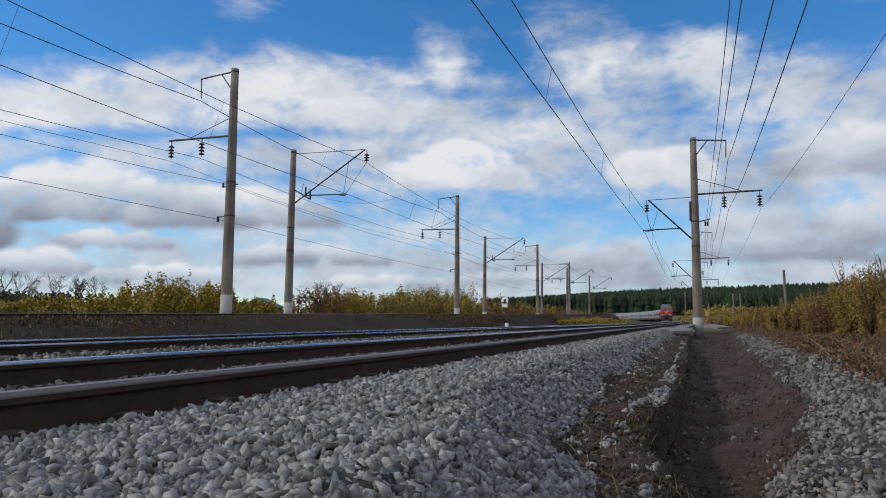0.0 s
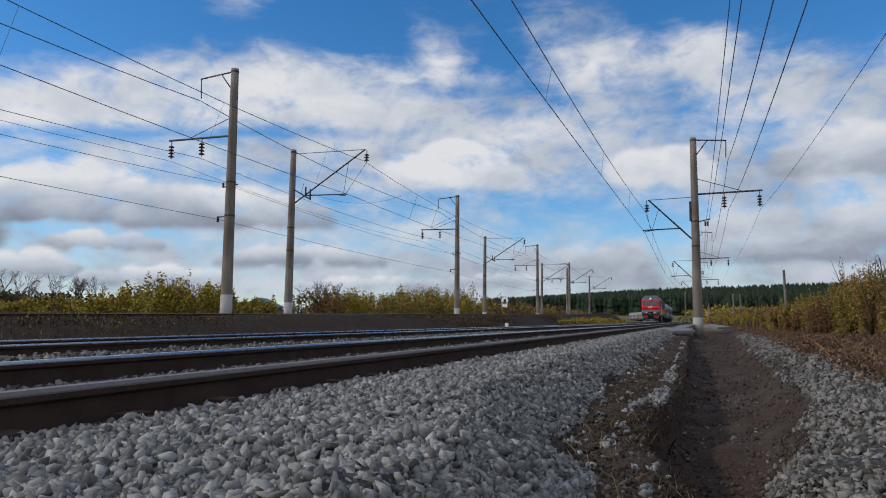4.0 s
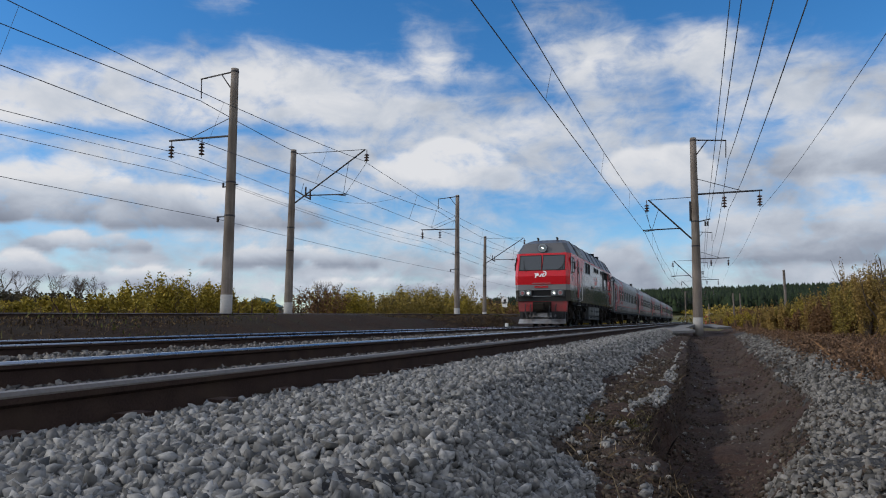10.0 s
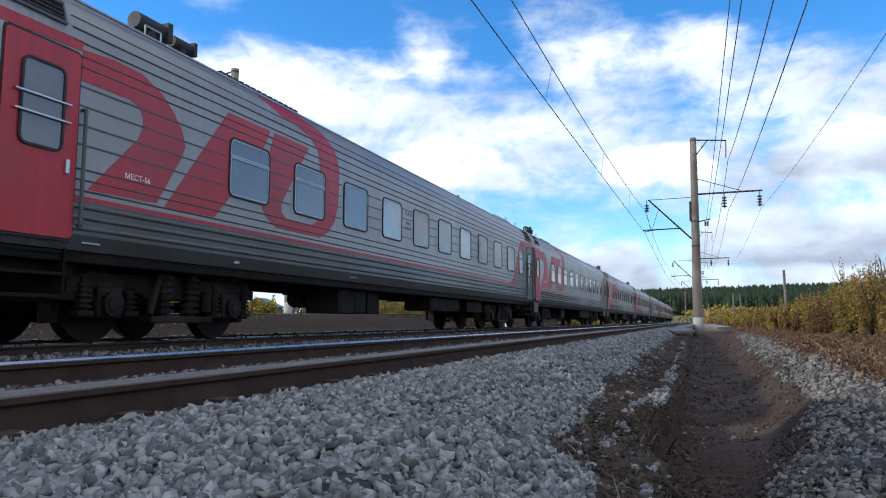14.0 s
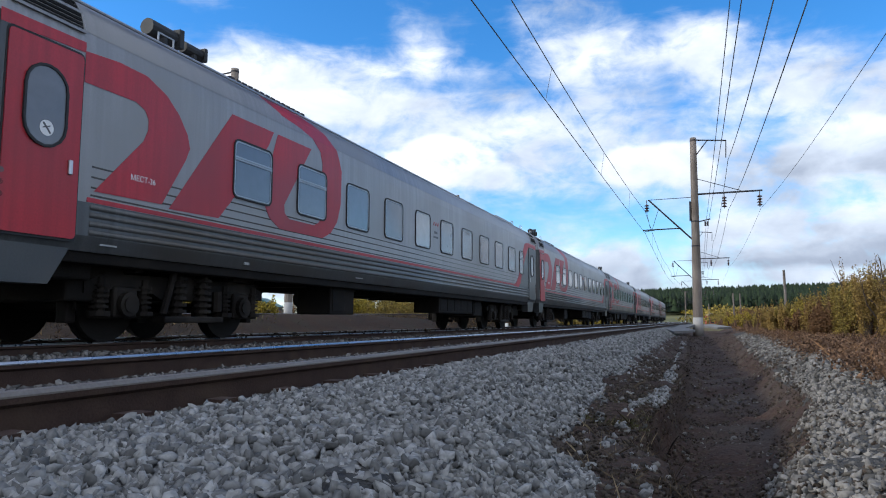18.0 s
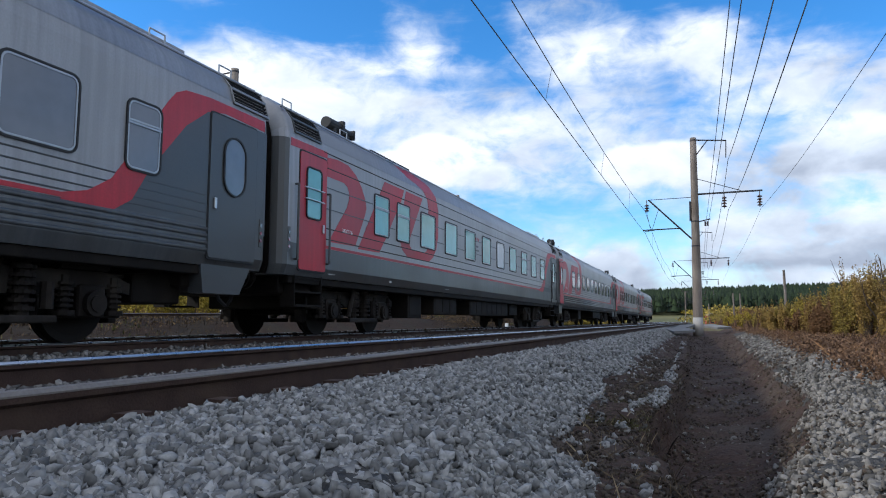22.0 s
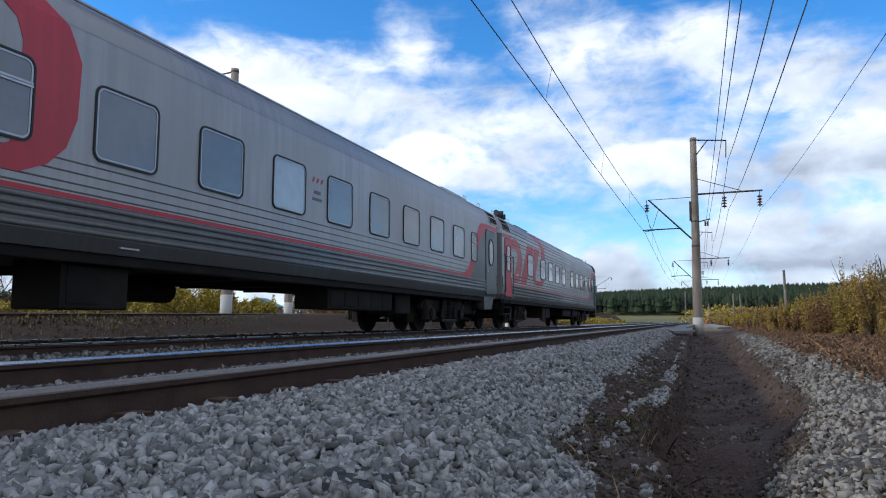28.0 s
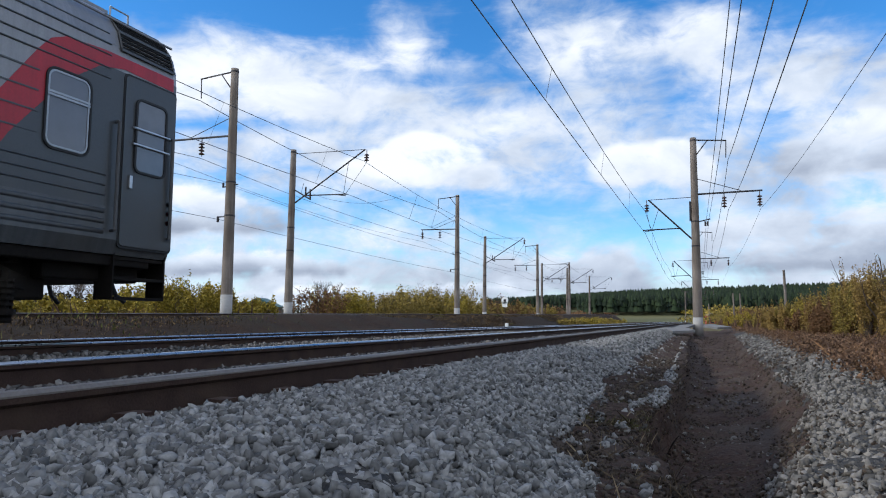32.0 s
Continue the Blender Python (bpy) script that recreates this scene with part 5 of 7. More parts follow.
def framed_window(parent, y0, y1, z0, z1, glass, r=0.09, split=False, frame_mat=None, x=1.55, side=1, name="window", fat=0.024, label=""):
    """A proud frame round a pane set back in it."""
    bm = bmesh.new()
    o, i = rounded(y0 - fat, y1 + fat, z0 - fat, z1 + fat, r + fat), rounded(y0, y1, z0, z1, r)
    loft(bm, [[(side * (x - 0.01), y, z) for y, z in o], [(side * (x + 0.022), y, z) for y, z in o], [(side * (x + 0.022), y, z) for y, z in i], [(side * (x - 0.01), y, z) for y, z in i]], caps=False)
    if split:
        h = z0 + (z1 - z0) * 0.68
    w = part(name, bm, frame_mat or BLACK, parent, label)
    if split:
        bm = bmesh.new()
        box(bm, side * (x + 0.004), side * (x + 0.024), y0, y1, h - 0.03, h - 0.004)
        box(bm, side * (x + 0.004), side * (x + 0.020), y0, y1, h + 0.004, h + 0.03)
        part("bar", bm, GREYMETAL, w)
    bm = bmesh.new()
    loft(bm, [[(side * (x + 0.004), y, z) for y, z in i], [(side * (x + 0.009), y, z) for y, z in i]])
    part("pane", bm, glass, w)
    if name == "window" and side > 0:
        bm = bmesh.new()
        a, b = rounded(y0 + 0.006, y1 - 0.006, z0 + 0.006, z1 - 0.006, r), rounded(y0 + 0.028, y1 - 0.028, z0 + 0.028, z1 - 0.028, max(0.02, r - 0.022))
        loft(bm, [[(x + 0.008, y, z) for y, z in a], [(x + 0.016, y, z) for y, z in a], [(x + 0.016, y, z) for y, z in b], [(x + 0.008, y, z) for y, z in b]], caps=False)
        part("trim", bm, GREYMETAL, w, "thin aluminium inner frame")
    return w


def wheel_mesh(r):
    bm = bmesh.new()
    for s in (-1, 1):
        rod(bm, (s * 0.72, 0, 0), (s * 0.845, 0, 0), r, 28)
        rod(bm, (s * 0.69, 0, 0), (s * 0.725, 0, 0), r + 0.028, 28)
        rod(bm, (s * 0.845, 0, 0), (s * 0.86, 0, 0), r * 0.82, 24, r * 0.5)
        rod(bm, (s * 0.855, 0, 0), (s * 0.93, 0, 0), 0.12, 12)
    rod(bm, (-0.7, 0, 0), (0.7, 0, 0), 0.085, 10)
    for k in range(5):                         # bolts of the axle cap
        a = k * 1.2566
        for s in (-1, 1):
            rod(bm, (s * 0.92, 0.07 * math.cos(a), 0.07 * math.sin(a)), (s * 0.95, 0.07 * math.cos(a), 0.07 * math.sin(a)), 0.02, 6)
    return mesh_of(bm, "wheelset", TYRE)


COACH_WHEEL, LOCO_WHEEL = wheel_mesh(0.475), wheel_mesh(0.61)


def bogie(parent, yc, axles, r, wheel, width, loco=False):
    """Side frames, springs and dampers, with the wheelsets as sub-parts."""
    bm = bmesh.new()
    lo, hi = axles[0], axles[-1]
    for s in (-1, 1):
        x0, x1 = sorted((s * (width - 0.12), s * width))
        if loco:
            plate(bm, [(lo - 0.85, 0.60), (lo - 0.85, 1.10), (hi + 0.85, 1.10), (hi + 0.85, 0.60), (hi + 0.45, 0.52), (yc + 0.6, 0.62), (yc - 0.6, 0.62), (lo - 0.45, 0.52)], x0, x1)
            for a in axles:
                box(bm, *sorted((s * (width - 0.05), s * (width + 0.10))), a - 0.24, a + 0.24, 0.42, 0.80, 0.03)
                rod(bm, (s * (width + 0.02), a, 0.61), (s * (width + 0.17), a, 0.61), 0.19, 14)
                for d in (-0.45, 0.45):
                    rod(bm, (s * (width + 0.02), a + d, 0.72), (s * (width + 0.02), a + d, 1.15), 0.09, 10)
                    for h in (0.76, 0.84, 0.92, 1.0, 1.08):
                        rod(bm, (s * (width + 0.02), a + d, h - 0.018), (s * (width + 0.02), a + d, h + 0.018), 0.125, 10)
                rod(bm, (s * (width + 0.06), a + 0.2, 0.55), (s * (width + 0.06), a + 0.95, 0.72), 0.045, 8)
                box(bm, *sorted((s * (width - 0.02), s * (width + 0.05))), a - 0.9, a - 0.6, 0.22, 0.70, 0.02)
                rod(bm, (s * (width + 0.08), a, 0.61), (s * (width + 0.24), a, 0.61), 0.235, 18, 0.21)
                rod(bm, (s * (width + 0.22), a, 0.61), (s * (width + 0.26), a, 0.61), 0.12, 12)
                box(bm, *sorted((s * (width - 0.10), s * (width + 0.06))), a - 0.62, a + 0.62, 0.40, 0.50, 0.02)
                box(bm, *sorted((s * 0.70, s * 0.92)), a + 0.66, a + 0.84, 0.28, 0.86, 0.03)
                box(bm, *sorted((s * 0.70, s * 0.92)), a - 0.84, a - 0.66, 0.28, 0.86, 0.03)
                rod(bm, (s * (width + 0.14), a + 0.35, 0.98), (s * (width + 0.14), a + 0.80, 0.98), 0.12, 12)
                rod(bm, (s * (width + 0.14), a + 0.80, 0.98), (s * (width + 0.14), a + 1.05, 0.98), 0.04, 8)
                rod(bm, (s * 0.98, a - 0.5, 1.0), (s * 0.92, a - 0.66, 0.14), 0.03, 6)
                rod(bm, (s * (width + 0.10), a - 0.34, 0.46), (s * (width + 0.16), a - 0.30, 1.12), 0.055, 8)
            box(bm, *sorted((s * (width + 0.0), s * (width + 0.16))), lo + 0.55, lo + 1.15, 0.85, 1.25, 0.03)
            rod(bm, (s * (width + 0.08), hi + 0.3, 1.2), (s * (width + 0.08), hi + 0.9, 0.75), 0.05, 8)
        else:
            plate(bm, [(lo - 0.62, 0.60), (lo - 0.62, 0.74), (lo - 0.3, 0.86), (hi + 0.3, 0.86), (hi + 0.62, 0.74), (hi + 0.62, 0.60), (hi + 0.3, 0.66), (yc + 0.75, 0.66), (yc + 0.55, 0.56), (yc - 0.55, 0.56), (yc - 0.75, 0.66), (lo - 0.3, 0.66)], x0, x1)
            for a in axles:
                box(bm, *sorted((s * (width - 0.12), s * (width + 0.05))), a - 0.20, a + 0.20, 0.30, 0.70, 0.04)
                rod(bm, (s * (width + 0.03), a, 0.475), (s * (width + 0.12), a, 0.475), 0.155, 16)
                rod(bm, (s * (width + 0.11), a, 0.475), (s * (width + 0.14), a, 0.475), 0.10, 12)
                for d in (-0.36, 0.36):
                    rod(bm, (s * (width - 0.03), a + d, 0.36), (s * (width - 0.03), a + d, 0.80), 0.075, 8)
                    rod(bm, (s * (width - 0.03), a + d, 0.33), (s * (width - 0.03), a + d, 0.39), 0.14, 10)
                    for z in (0.44, 0.505, 0.57, 0.635, 0.70):
                        rod(bm, (s * (width - 0.03), a + d, z - 0.016), (s * (width - 0.03), a + d, z + 0.016), 0.115, 10)
                box(bm, *sorted((s * (width - 0.14), s * (width + 0.0))), a - 0.48, a + 0.48, 0.30, 0.36, 0.015)
                for d in (-0.58, 0.58):
                    box(bm, *sorted((s * 0.72, s * 0.90)), a + d - 0.07, a + d + 0.07, 0.24, 0.72, 0.02)
                    rod(bm, (s * 0.95, a + d, 0.40), (s * 0.95, a + d, 0.95), 0.025, 6)
            for d in (-0.26, 0.26):
                rod(bm, (s * (width + 0.02), yc + d, 0.30), (s * (width + 0.02), yc + d, 0.98), 0.09, 10)
                for z in (0.40, 0.49, 0.58, 0.67, 0.76, 0.85):
                    rod(bm, (s * (width + 0.02), yc + d, z - 0.022), (s * (width + 0.02), yc + d, z + 0.022), 0.145, 12)
            box(bm, *sorted((s * (width - 0.16), s * (width + 0.16))), yc - 0.62, yc + 0.62, 0.24, 0.33, 0.02)
            box(bm, *sorted((s * (width - 0.10), s * (width + 0.20))), yc - 0.50, yc + 0.50, 0.92, 1.04, 0.02)
            rod(bm, (s * (width + 0.12), yc - 0.62, 0.36), (s * (width + 0.14), yc - 0.44, 0.98), 0.05, 8)
            rod(bm, (s * (width + 0.12), yc + 0.50, 0.40), (s * (width + 0.12), yc + 0.50, 0.70), 0.07, 8)
            rod(bm, (s * (width + 0.04), yc + 0.7, 0.92), (s * (width + 0.04), hi + 0.2, 0.92), 0.055, 8)
            rod(bm, (s * (width - 0.1), lo - 0.6, 0.84), (s * (width - 0.1), hi + 0.6, 0.84), 0.03, 6)
    box(bm, -width + 0.1, width - 0.1, yc - 0.3, yc + 0.3, 0.55, 0.95, 0.04)
    b = part("bogie", bm, BOGIE, parent, "grimy steel bogie with coil springs")
    sets = []
    for a in axles:
        w = share("wheelset", wheel, b, pose(0, a, r), "worn steel wheelset")
        sets.append((w, a, r))
    return sets


# where each wordmark shape sits on a coach, measured from the coach's front end
SWOOSH = [(1.03, 3.32), (1.5, 3.36), (1.95, 3.34), (2.3, 3.2), (2.55, 3.0), (2.72, 2.78), (2.78, 2.6), (2.70, 2.42), (2.29, 1.76), (1.21, 1.74), (1.93, 2.5), (2.0, 2.66), (2.0, 2.80), (1.93, 2.90), (1.78, 2.96), (1.03, 2.96)]
SLANT = [(2.42, 1.72), (3.43, 1.74), (3.74, 2.06), (4.62, 3.08), (4.76, 3.34), (3.67, 3.34)]
HOOK = [(4.88, 3.34), (5.95, 3.34), (5.12, 2.2), (5.14, 2.06), (5.28, 1.98), (6.1, 1.98), (6.28, 2.06), (6.36, 2.24), (6.36, 3.15), (6.28, 3.36), (6.0, 3.56), (5.6, 3.66), (5.1, 3.72), (4.6, 3.96), (5.9, 3.94), (6.5, 3.80), (6.92, 3.52), (7.1, 3.15), (7.08, 2.5), (6.95, 2.15), (6.72, 1.92), (6.4, 1.78), (5.0, 1.78), (4.70, 1.92), (4.55, 2.12), (4.52, 2.35), (4.62, 2.6)]
TAIL = [(21.1, 1.66), (21.45, 1.74), (21.78, 1.94), (22.27, 2.59), (22.66, 3.14), (22.8, 3.3), (22.99, 3.39), (23.5, 3.44), (24.85, 3.45), (24.85, 3.28), (23.83, 3.30), (23.45, 3.22), (23.01, 2.9), (22.37, 2.15), (22.11, 1.74), (21.82, 1.57), (21.1, 1.57)]
CL = 24.54          # the ribbed coaches
CB = 25.25          # the smooth coaches


def seat_text(parent, words, y, z, size):
    cu = bpy.data.curves.new("seat_label", "FONT")
    cu.body, cu.size, cu.extrude, cu.align_x = words, size, 0.001, "CENTER"
    tmp = new("seat_label", cu)
    me = bpy.data.meshes.new_from_object(tmp.evaluated_get(bpy.context.evaluated_depsgraph_get()))
    bpy.data.objects.remove(tmp)
    bpy.data.curves.remove(cu)
    me.materials.append(LETTER)
    ob = new("seat_label", me)
    ob.parent = parent
    ob.matrix_basis = Matrix.Translation((1.562, y, z)) @ Matrix(((0, 0, 1, 0), (1, 0, 0, 0), (0, 1, 0, 0), (0, 0, 0, 1)))
    return ob


def bead(bm, w, y0, y1, z, half, proud):
    """A pressed half-round rib along the flank."""
    prof = [(w - 0.004, z - half), (w + proud * 0.5, z - half * 0.85), (w + proud, z - half * 0.3), (w + proud, z + half * 0.3), (w + proud * 0.5, z + half * 0.85), (w - 0.004, z + half)]
    return loft(bm, [[(x, y, h) for x, h in prof] for y in (y0, y1)])


def coach(label, windows, glass, ribbed, seats, boxes, oval=True, pale=(), shift=0.4, door_at=0.45, long=CL, split=(), mark=10.92, tail=0.45, rear_door=(23.4, 24.26)):
    """One passenger coach: front at y = -long/2. Returns the thing and its wheelsets."""
    t = thing("passenger_coach", label, "railway coach", "coaches of the train")
    h = long / 2
    rear = long - CL
    shifted = lambda outline: [(y - h, z) for y, z in outline]
    gap = 0.12 if ribbed else 0.22
    ya, yb = -h + gap, h - gap
    curve = ((0.0, 0.86, 0.965), (0.04, 0.93, 0.985), (0.11, 0.98, 0.996), (0.20, 1, 1))
    ends = [(ya + q, f, g) for q, f, g in curve] + [(yb - q, f, g) for q, f, g in curve[::-1]]
    ring = SECTION + [(-x, z) for x, z in SECTION[-2::-1]]
    bm = bmesh.new()
    loft(bm, [[(x * f, y, 1.05 + (z - 1.05) * g) for x, z in ring] for y, f, g in ends])
    part("body", bm, LIGHT, t, "light grey painted steel coach body")
    up = [q for q in SECTION if q[1] > 3.5]
    arc = [(x + 0.003, z + 0.004) for x, z in up] + [(-x - 0.003, z + 0.004) for x, z in up[-2::-1]]
    bm = bmesh.new()
    loft(bm, [[(x * f, y, 1.05 + (z - 1.05) * g) for x, z in arc] for y, f, g in ends], closed=False)
    part("roof", bm, ROOF_COACH, t, "curved grey coach roof", True)
    for s in (1, -1):
        bm = bmesh.new()
        loft(bm, [[(s * (x + 0.004), y, z) for x, z in ((1.49, 1.05), (1.55, 1.22), (1.55, 1.60))] + [(s * (x - 0.03), y, z) for x, z in ((1.55, 1.60), (1.52, 1.22), (1.49, 1.05))] for y in (ya + 0.2, yb - 0.2)])
        part("lower_panel", bm, COACH_LOW, t, "dark grey lower flank")
        bm = bmesh.new()
        box(bm, *sorted((s * 1.54, s * 1.556)), ya + 1.3, 21.3 - tail - h, 1.605, 1.66)
        part("stripe", bm, RED_DULL, t, "thin red stripe")
        bm = bmesh.new()
        rod(bm, (s * 1.40, ya + 0.1, 3.93), (s * 1.40, yb - 0.1, 3.93), 0.018, 6)
        part("gutter", bm, ROOF_COACH, t)
    # painted shapes on the flank that faces the ditch
    for name, shape in (("swoosh", SWOOSH), ("slanted_bar", SLANT), ("hook", HOOK)):
        part(name, decal(shifted([(y + shift, z) for y, z in shape] if name != "swoosh" else [(y + (shift if y > 1.1 else door_at + 0.95 - 1.03), z) for y, z in shape])), RED_DULL, t, "red painted livery shape")
    part("rear_panel", decal(shifted([(min(y - tail, long - 0.35), z) for y, z in ((21.75, 1.6), (22.0, 1.74), (22.26, 2.15), (22.9, 2.9), (23.35, 3.26), (26, 3.26), (26, 1.6))]), 0.0005, wall_x, 0.0025), DARK, t, "dark grey rear flank panel")
    part("rear_curl", decal(shifted([(min(y - tail, long - gap - 0.2), z) for y, z in TAIL]), 0.002, wall_x, 0.003), RED_DULL, t, "red painted livery curl")
    part("front_band", decal(shifted([(0.36, 3.26), (door_at + 0.95, 3.30), (door_at + 0.95, 3.42), (0.36, 3.40)])), RED_DULL, t)
    if not ribbed:
        part("front_corner", decal(shifted([(0.36, 1.6), (door_at, 1.6), (door_at, 3.26), (0.36, 3.26)]), 0.002), DARK, t)
    # ribs of the flank; above the lower panel their dark colour draws their shadow lines
    heights = [1.78, 1.98, 3.12, 3.40] if glass is PANE_TEAL else ([1.30, 1.42, 1.54, 1.72, 1.84, 1.96] + [3.12, 3.24, 3.40, 3.54, 3.68]) if ribbed else [1.26, 1.36, 1.46, 1.55, 1.69, 1.78, 1.90, 2.02]
    for z in heights:
        bm = bmesh.new()
        w = wall_x(z)
        bead(bm, w, ya + 1.35, yb - 1.25, z, 0.012 if z > 1.6 else 0.034, 0.012 if ribbed and z > 1.6 else 0.003 if z > 1.6 else 0.019)
        part("rib", bm, DARK if (ribbed and z > 1.6) else COACH_LOW if z < 1.6 else DARK, t, "", True)
    edges = [y for y0, w in windows for y in (y0, y0 + w)]
    if ribbed:
        for a, b in zip([1.5] + edges[1::2], edges[0::2] + [22.2]):
            if b - a < 0.3:
                continue
            # short ribs between windows, coloured dark for the shadow line under each
            for z in ((2.35, 2.75) if glass is PANE_TEAL else (2.24, 2.46, 2.68, 2.90)):
                bm = bmesh.new()
                box(bm, 1.548, 1.561, a + 0.10 - h, b - 0.10 - h, z - 0.010, z + 0.008)
                part("rib", bm, DARK, t)
    for k, (y0, w) in enumerate(windows):
        framed_window(t, y0 - h, y0 + w - h, 2.12, 2.98, PANE_PALE if k in pale else glass, 0.04 if glass is PANE_TEAL else 0.10, k in split or w < 0.7, BLACK)
        framed_window(t, y0 - h, y0 + w - h, 2.12, 2.98, glass, 0.10, False, BLACK, side=-1)
    # doors at both ends
    for front in (True, False):
        y0, y1 = (door_at, door_at + 0.92) if front else rear_door
        y0, y1 = y0 - h, y1 - h
        for s in (1, -1):
            bm = bmesh.new()
            plate(bm, rounded(y0, y1, 1.16, 3.24, 0.05, 2), *sorted((s * 1.54, s * 1.572)))
            d = part("door", bm, RED_DULL if front else DARK, t, "red coach door" if front else "dark grey coach door")
            bm = bmesh.new()
            plate(bm, rounded(y0 - 0.02, y1 + 0.02, 1.13, 3.27, 0.06, 2), *sorted((s * 1.54, s * 1.560)))
            part("door_seal", bm, BLACK, d)
            if oval:
                framed_window(d, (y0 + y1) / 2 - 0.24, (y0 + y1) / 2 + 0.24, 2.12, 2.96, glass, 0.235, False, BLACK, 1.572, s, "door_window", 0.03)
                if front and s > 0:
                    ym = (y0 + y1) / 2 + 0.02
                    bm = bmesh.new()
                    rod(bm, (1.580, ym, 2.30), (1.584, ym, 2.30), 0.085, 18)
                    part("sticker", bm, LETTER, d, "round white warning sticker")
                    bm = bmesh.new()
                    plate(bm, [(ym - 0.055, 2.345), (ym - 0.04, 2.36), (ym + 0.055, 2.255), (ym + 0.04, 2.24)], 1.584, 1.587)
                    plate(bm, [(ym - 0.05, 2.29), (ym + 0.04, 2.32), (ym + 0.04, 2.335), (ym - 0.05, 2.305)], 1.584, 1.587)
                    part("sticker_mark", bm, LETTER_DARK, d)
            else:
                framed_window(d, (y0 + y1) / 2 - 0.24, (y0 + y1) / 2 + 0.24, 2.10, 2.98, glass, 0.07, False, BLACK, 1.572, s, "door_window", 0.03)
                bm = bmesh.new()
                for z in (2.42, 2.62):
                    rod(bm, (s * 1.60, y0 + 0.12, z), (s * 1.60, y1 - 0.12, z), 0.014, 6)
                part("window_bars", bm, CHROME, d)
            bm = bmesh.new()
            yk = y1 - 0.12 if front else y0 + 0.12
            box(bm, *sorted((s * 1.57, s * 1.60)), yk - 0.025, yk + 0.025, 1.86, 2.02, 0.008)
            part("door_handle", bm, CHROME, d)
            if not oval:
                for yk in (max(y0 - 0.12, ya + 0.24), min(y1 + 0.06, yb - 0.24)):
                    bm = bmesh.new()
                    rod(bm, (s * 1.62, yk, 1.32), (s * 1.62, yk, 2.62), 0.022, 8)
                    for z in (1.32, 2.62):
                        rod(bm, (s * 1.54, yk, z), (s * 1.62, yk, z), 0.02, 8)
                    part("grab_rail", bm, TANK, t, "dark steel grab rail")
        # louvred roof vent over the door
        yv = -h + 0.5 if front else h - 1.2
        bm = bmesh.new()
        for k in range(8):
            z = 3.56 + k * 0.055
            box(bm, wall_x(z) - 0.02, wall_x(z) + 0.022, yv, yv + 0.85, z - 0.012, z + 0.016)
        part("louvre", bm, LOUVRE, t, "black slatted roof-side vent")
        bm = bmesh.new()
        for z in (3.53, 3.77, 4.01):
            box(bm, wall_x(z) - 0.02, wall_x(z) + 0.034, yv - 0.03, yv + 0.88, z - 0.016, z + 0.016)
        for y in (yv - 0.02, yv + 0.87):
            for z0, z1 in ((3.53, 3.65), (3.65, 3.77), (3.77, 3.89), (3.89, 4.01)):
                rod(bm, (wall_x(z0) + 0.018, y, z0), (wall_x(z1) + 0.018, y, z1), 0.016, 6)
        part("vent_frame", bm, DARK if ribbed else ROOF_COACH, t)
        # steps or footboard under the door
        for s in (1, -1):
            bm = bmesh.new()
            if oval:
                plate(bm, [(y0 - 0.05, 1.10), (y1 + 0.02, 1.10), (y1 - 0.25, 0.66), (y0 + 0.02, 0.66)], *sorted((s * 1.25, s * 1.50)))
            else:
                for z, q in ((1.02, 0.0), (0.78, 0.06), (0.54, 0.12)):
                    box(bm, *sorted((s * (1.22 + q), s * (1.48 + q * 0.3))), y0 + 0.02, y1 - 0.02, z - 0.02, z + 0.015)
                for yk in (y0 + 0.01, y1 - 0.01):
                    box(bm, *sorted((s * 1.22, s * 1.5)), yk - 0.012, yk + 0.012, 0.52, 1.12)
            part("entrance_step", bm, DARK if oval else UNDER, t, "slate grey step housing" if oval else "dark entrance steps")
    # ends: dark end walls, gangway bellows, coupler, hoses
    for e in (-1, 1):
        bm = bmesh.new()
        for s in (1, -1):
            # dark skin over the corner: its own grey, plus the next coach's shade as colour
            post = bmesh.new()
            flank = [(x, z) for x, z in SECTION if z < 3.4]
            loft(post, [[(s * (x * f + 0.004), e * (h - gap - q), z) for x, z in flank] + [(s * (x * f - 0.03), e * (h - gap - q), z) for x, z in flank[::-1]] for q, f, g in curve])
            part("corner_post", post, DARK, t, "dark slate rounded corner of the coach end, deepened for shade")
        low = [(x * 0.855, 1.06 + (z - 1.05) * 0.95) for x, z in SECTION if z < 3.9]
        loft(bm, [[(x, e * (h - q), z) for x, z in low + [(-x, z) for x, z in low[::-1]]] for q in (gap + 0.002, gap - 0.014)])
        part("end_wall", bm, UNDER, t, "dark grimy coach end wall")
        bm = bmesh.new()
        y0, y1 = sorted((e * (h - 0.26), e * (h - 0.02)))
        for k in range(4):
            f = y0 + (y1 - y0) * k / 4
            box(bm, -0.66, 0.66, f + 0.005, f + 0.05, 1.25, 3.45, 0.02)
        box(bm, -0.58, 0.58, y0, y1, 1.3, 3.38)
        part("gangway_bellows", bm, BLACK, t, "black rubber gangway bellows")
        bm = bmesh.new()
        box(bm, -0.14, 0.14, *sorted((e * (h - 1.0), e * (h - 0.01))), 0.93, 1.19, 0.03)
        box(bm, -0.22, 0.22, *sorted((e * (h - 0.3), e * (h - 0.02))), 0.88, 1.24, 0.04)
        part("coupler", bm, UNDER, t)
        for x in (-0.55, 0.55):
            bm = bmesh.new()
            pts = [Vector((x, e * (h - 0.3), 0.95)), Vector((x * 1.05, e * (h - 0.16), 0.62)), Vector((x * 1.1, e * (h - 0.02), 0.52))]
            for a, b in zip(pts, pts[1:]):
                rod(bm, a, b, 0.03, 7)
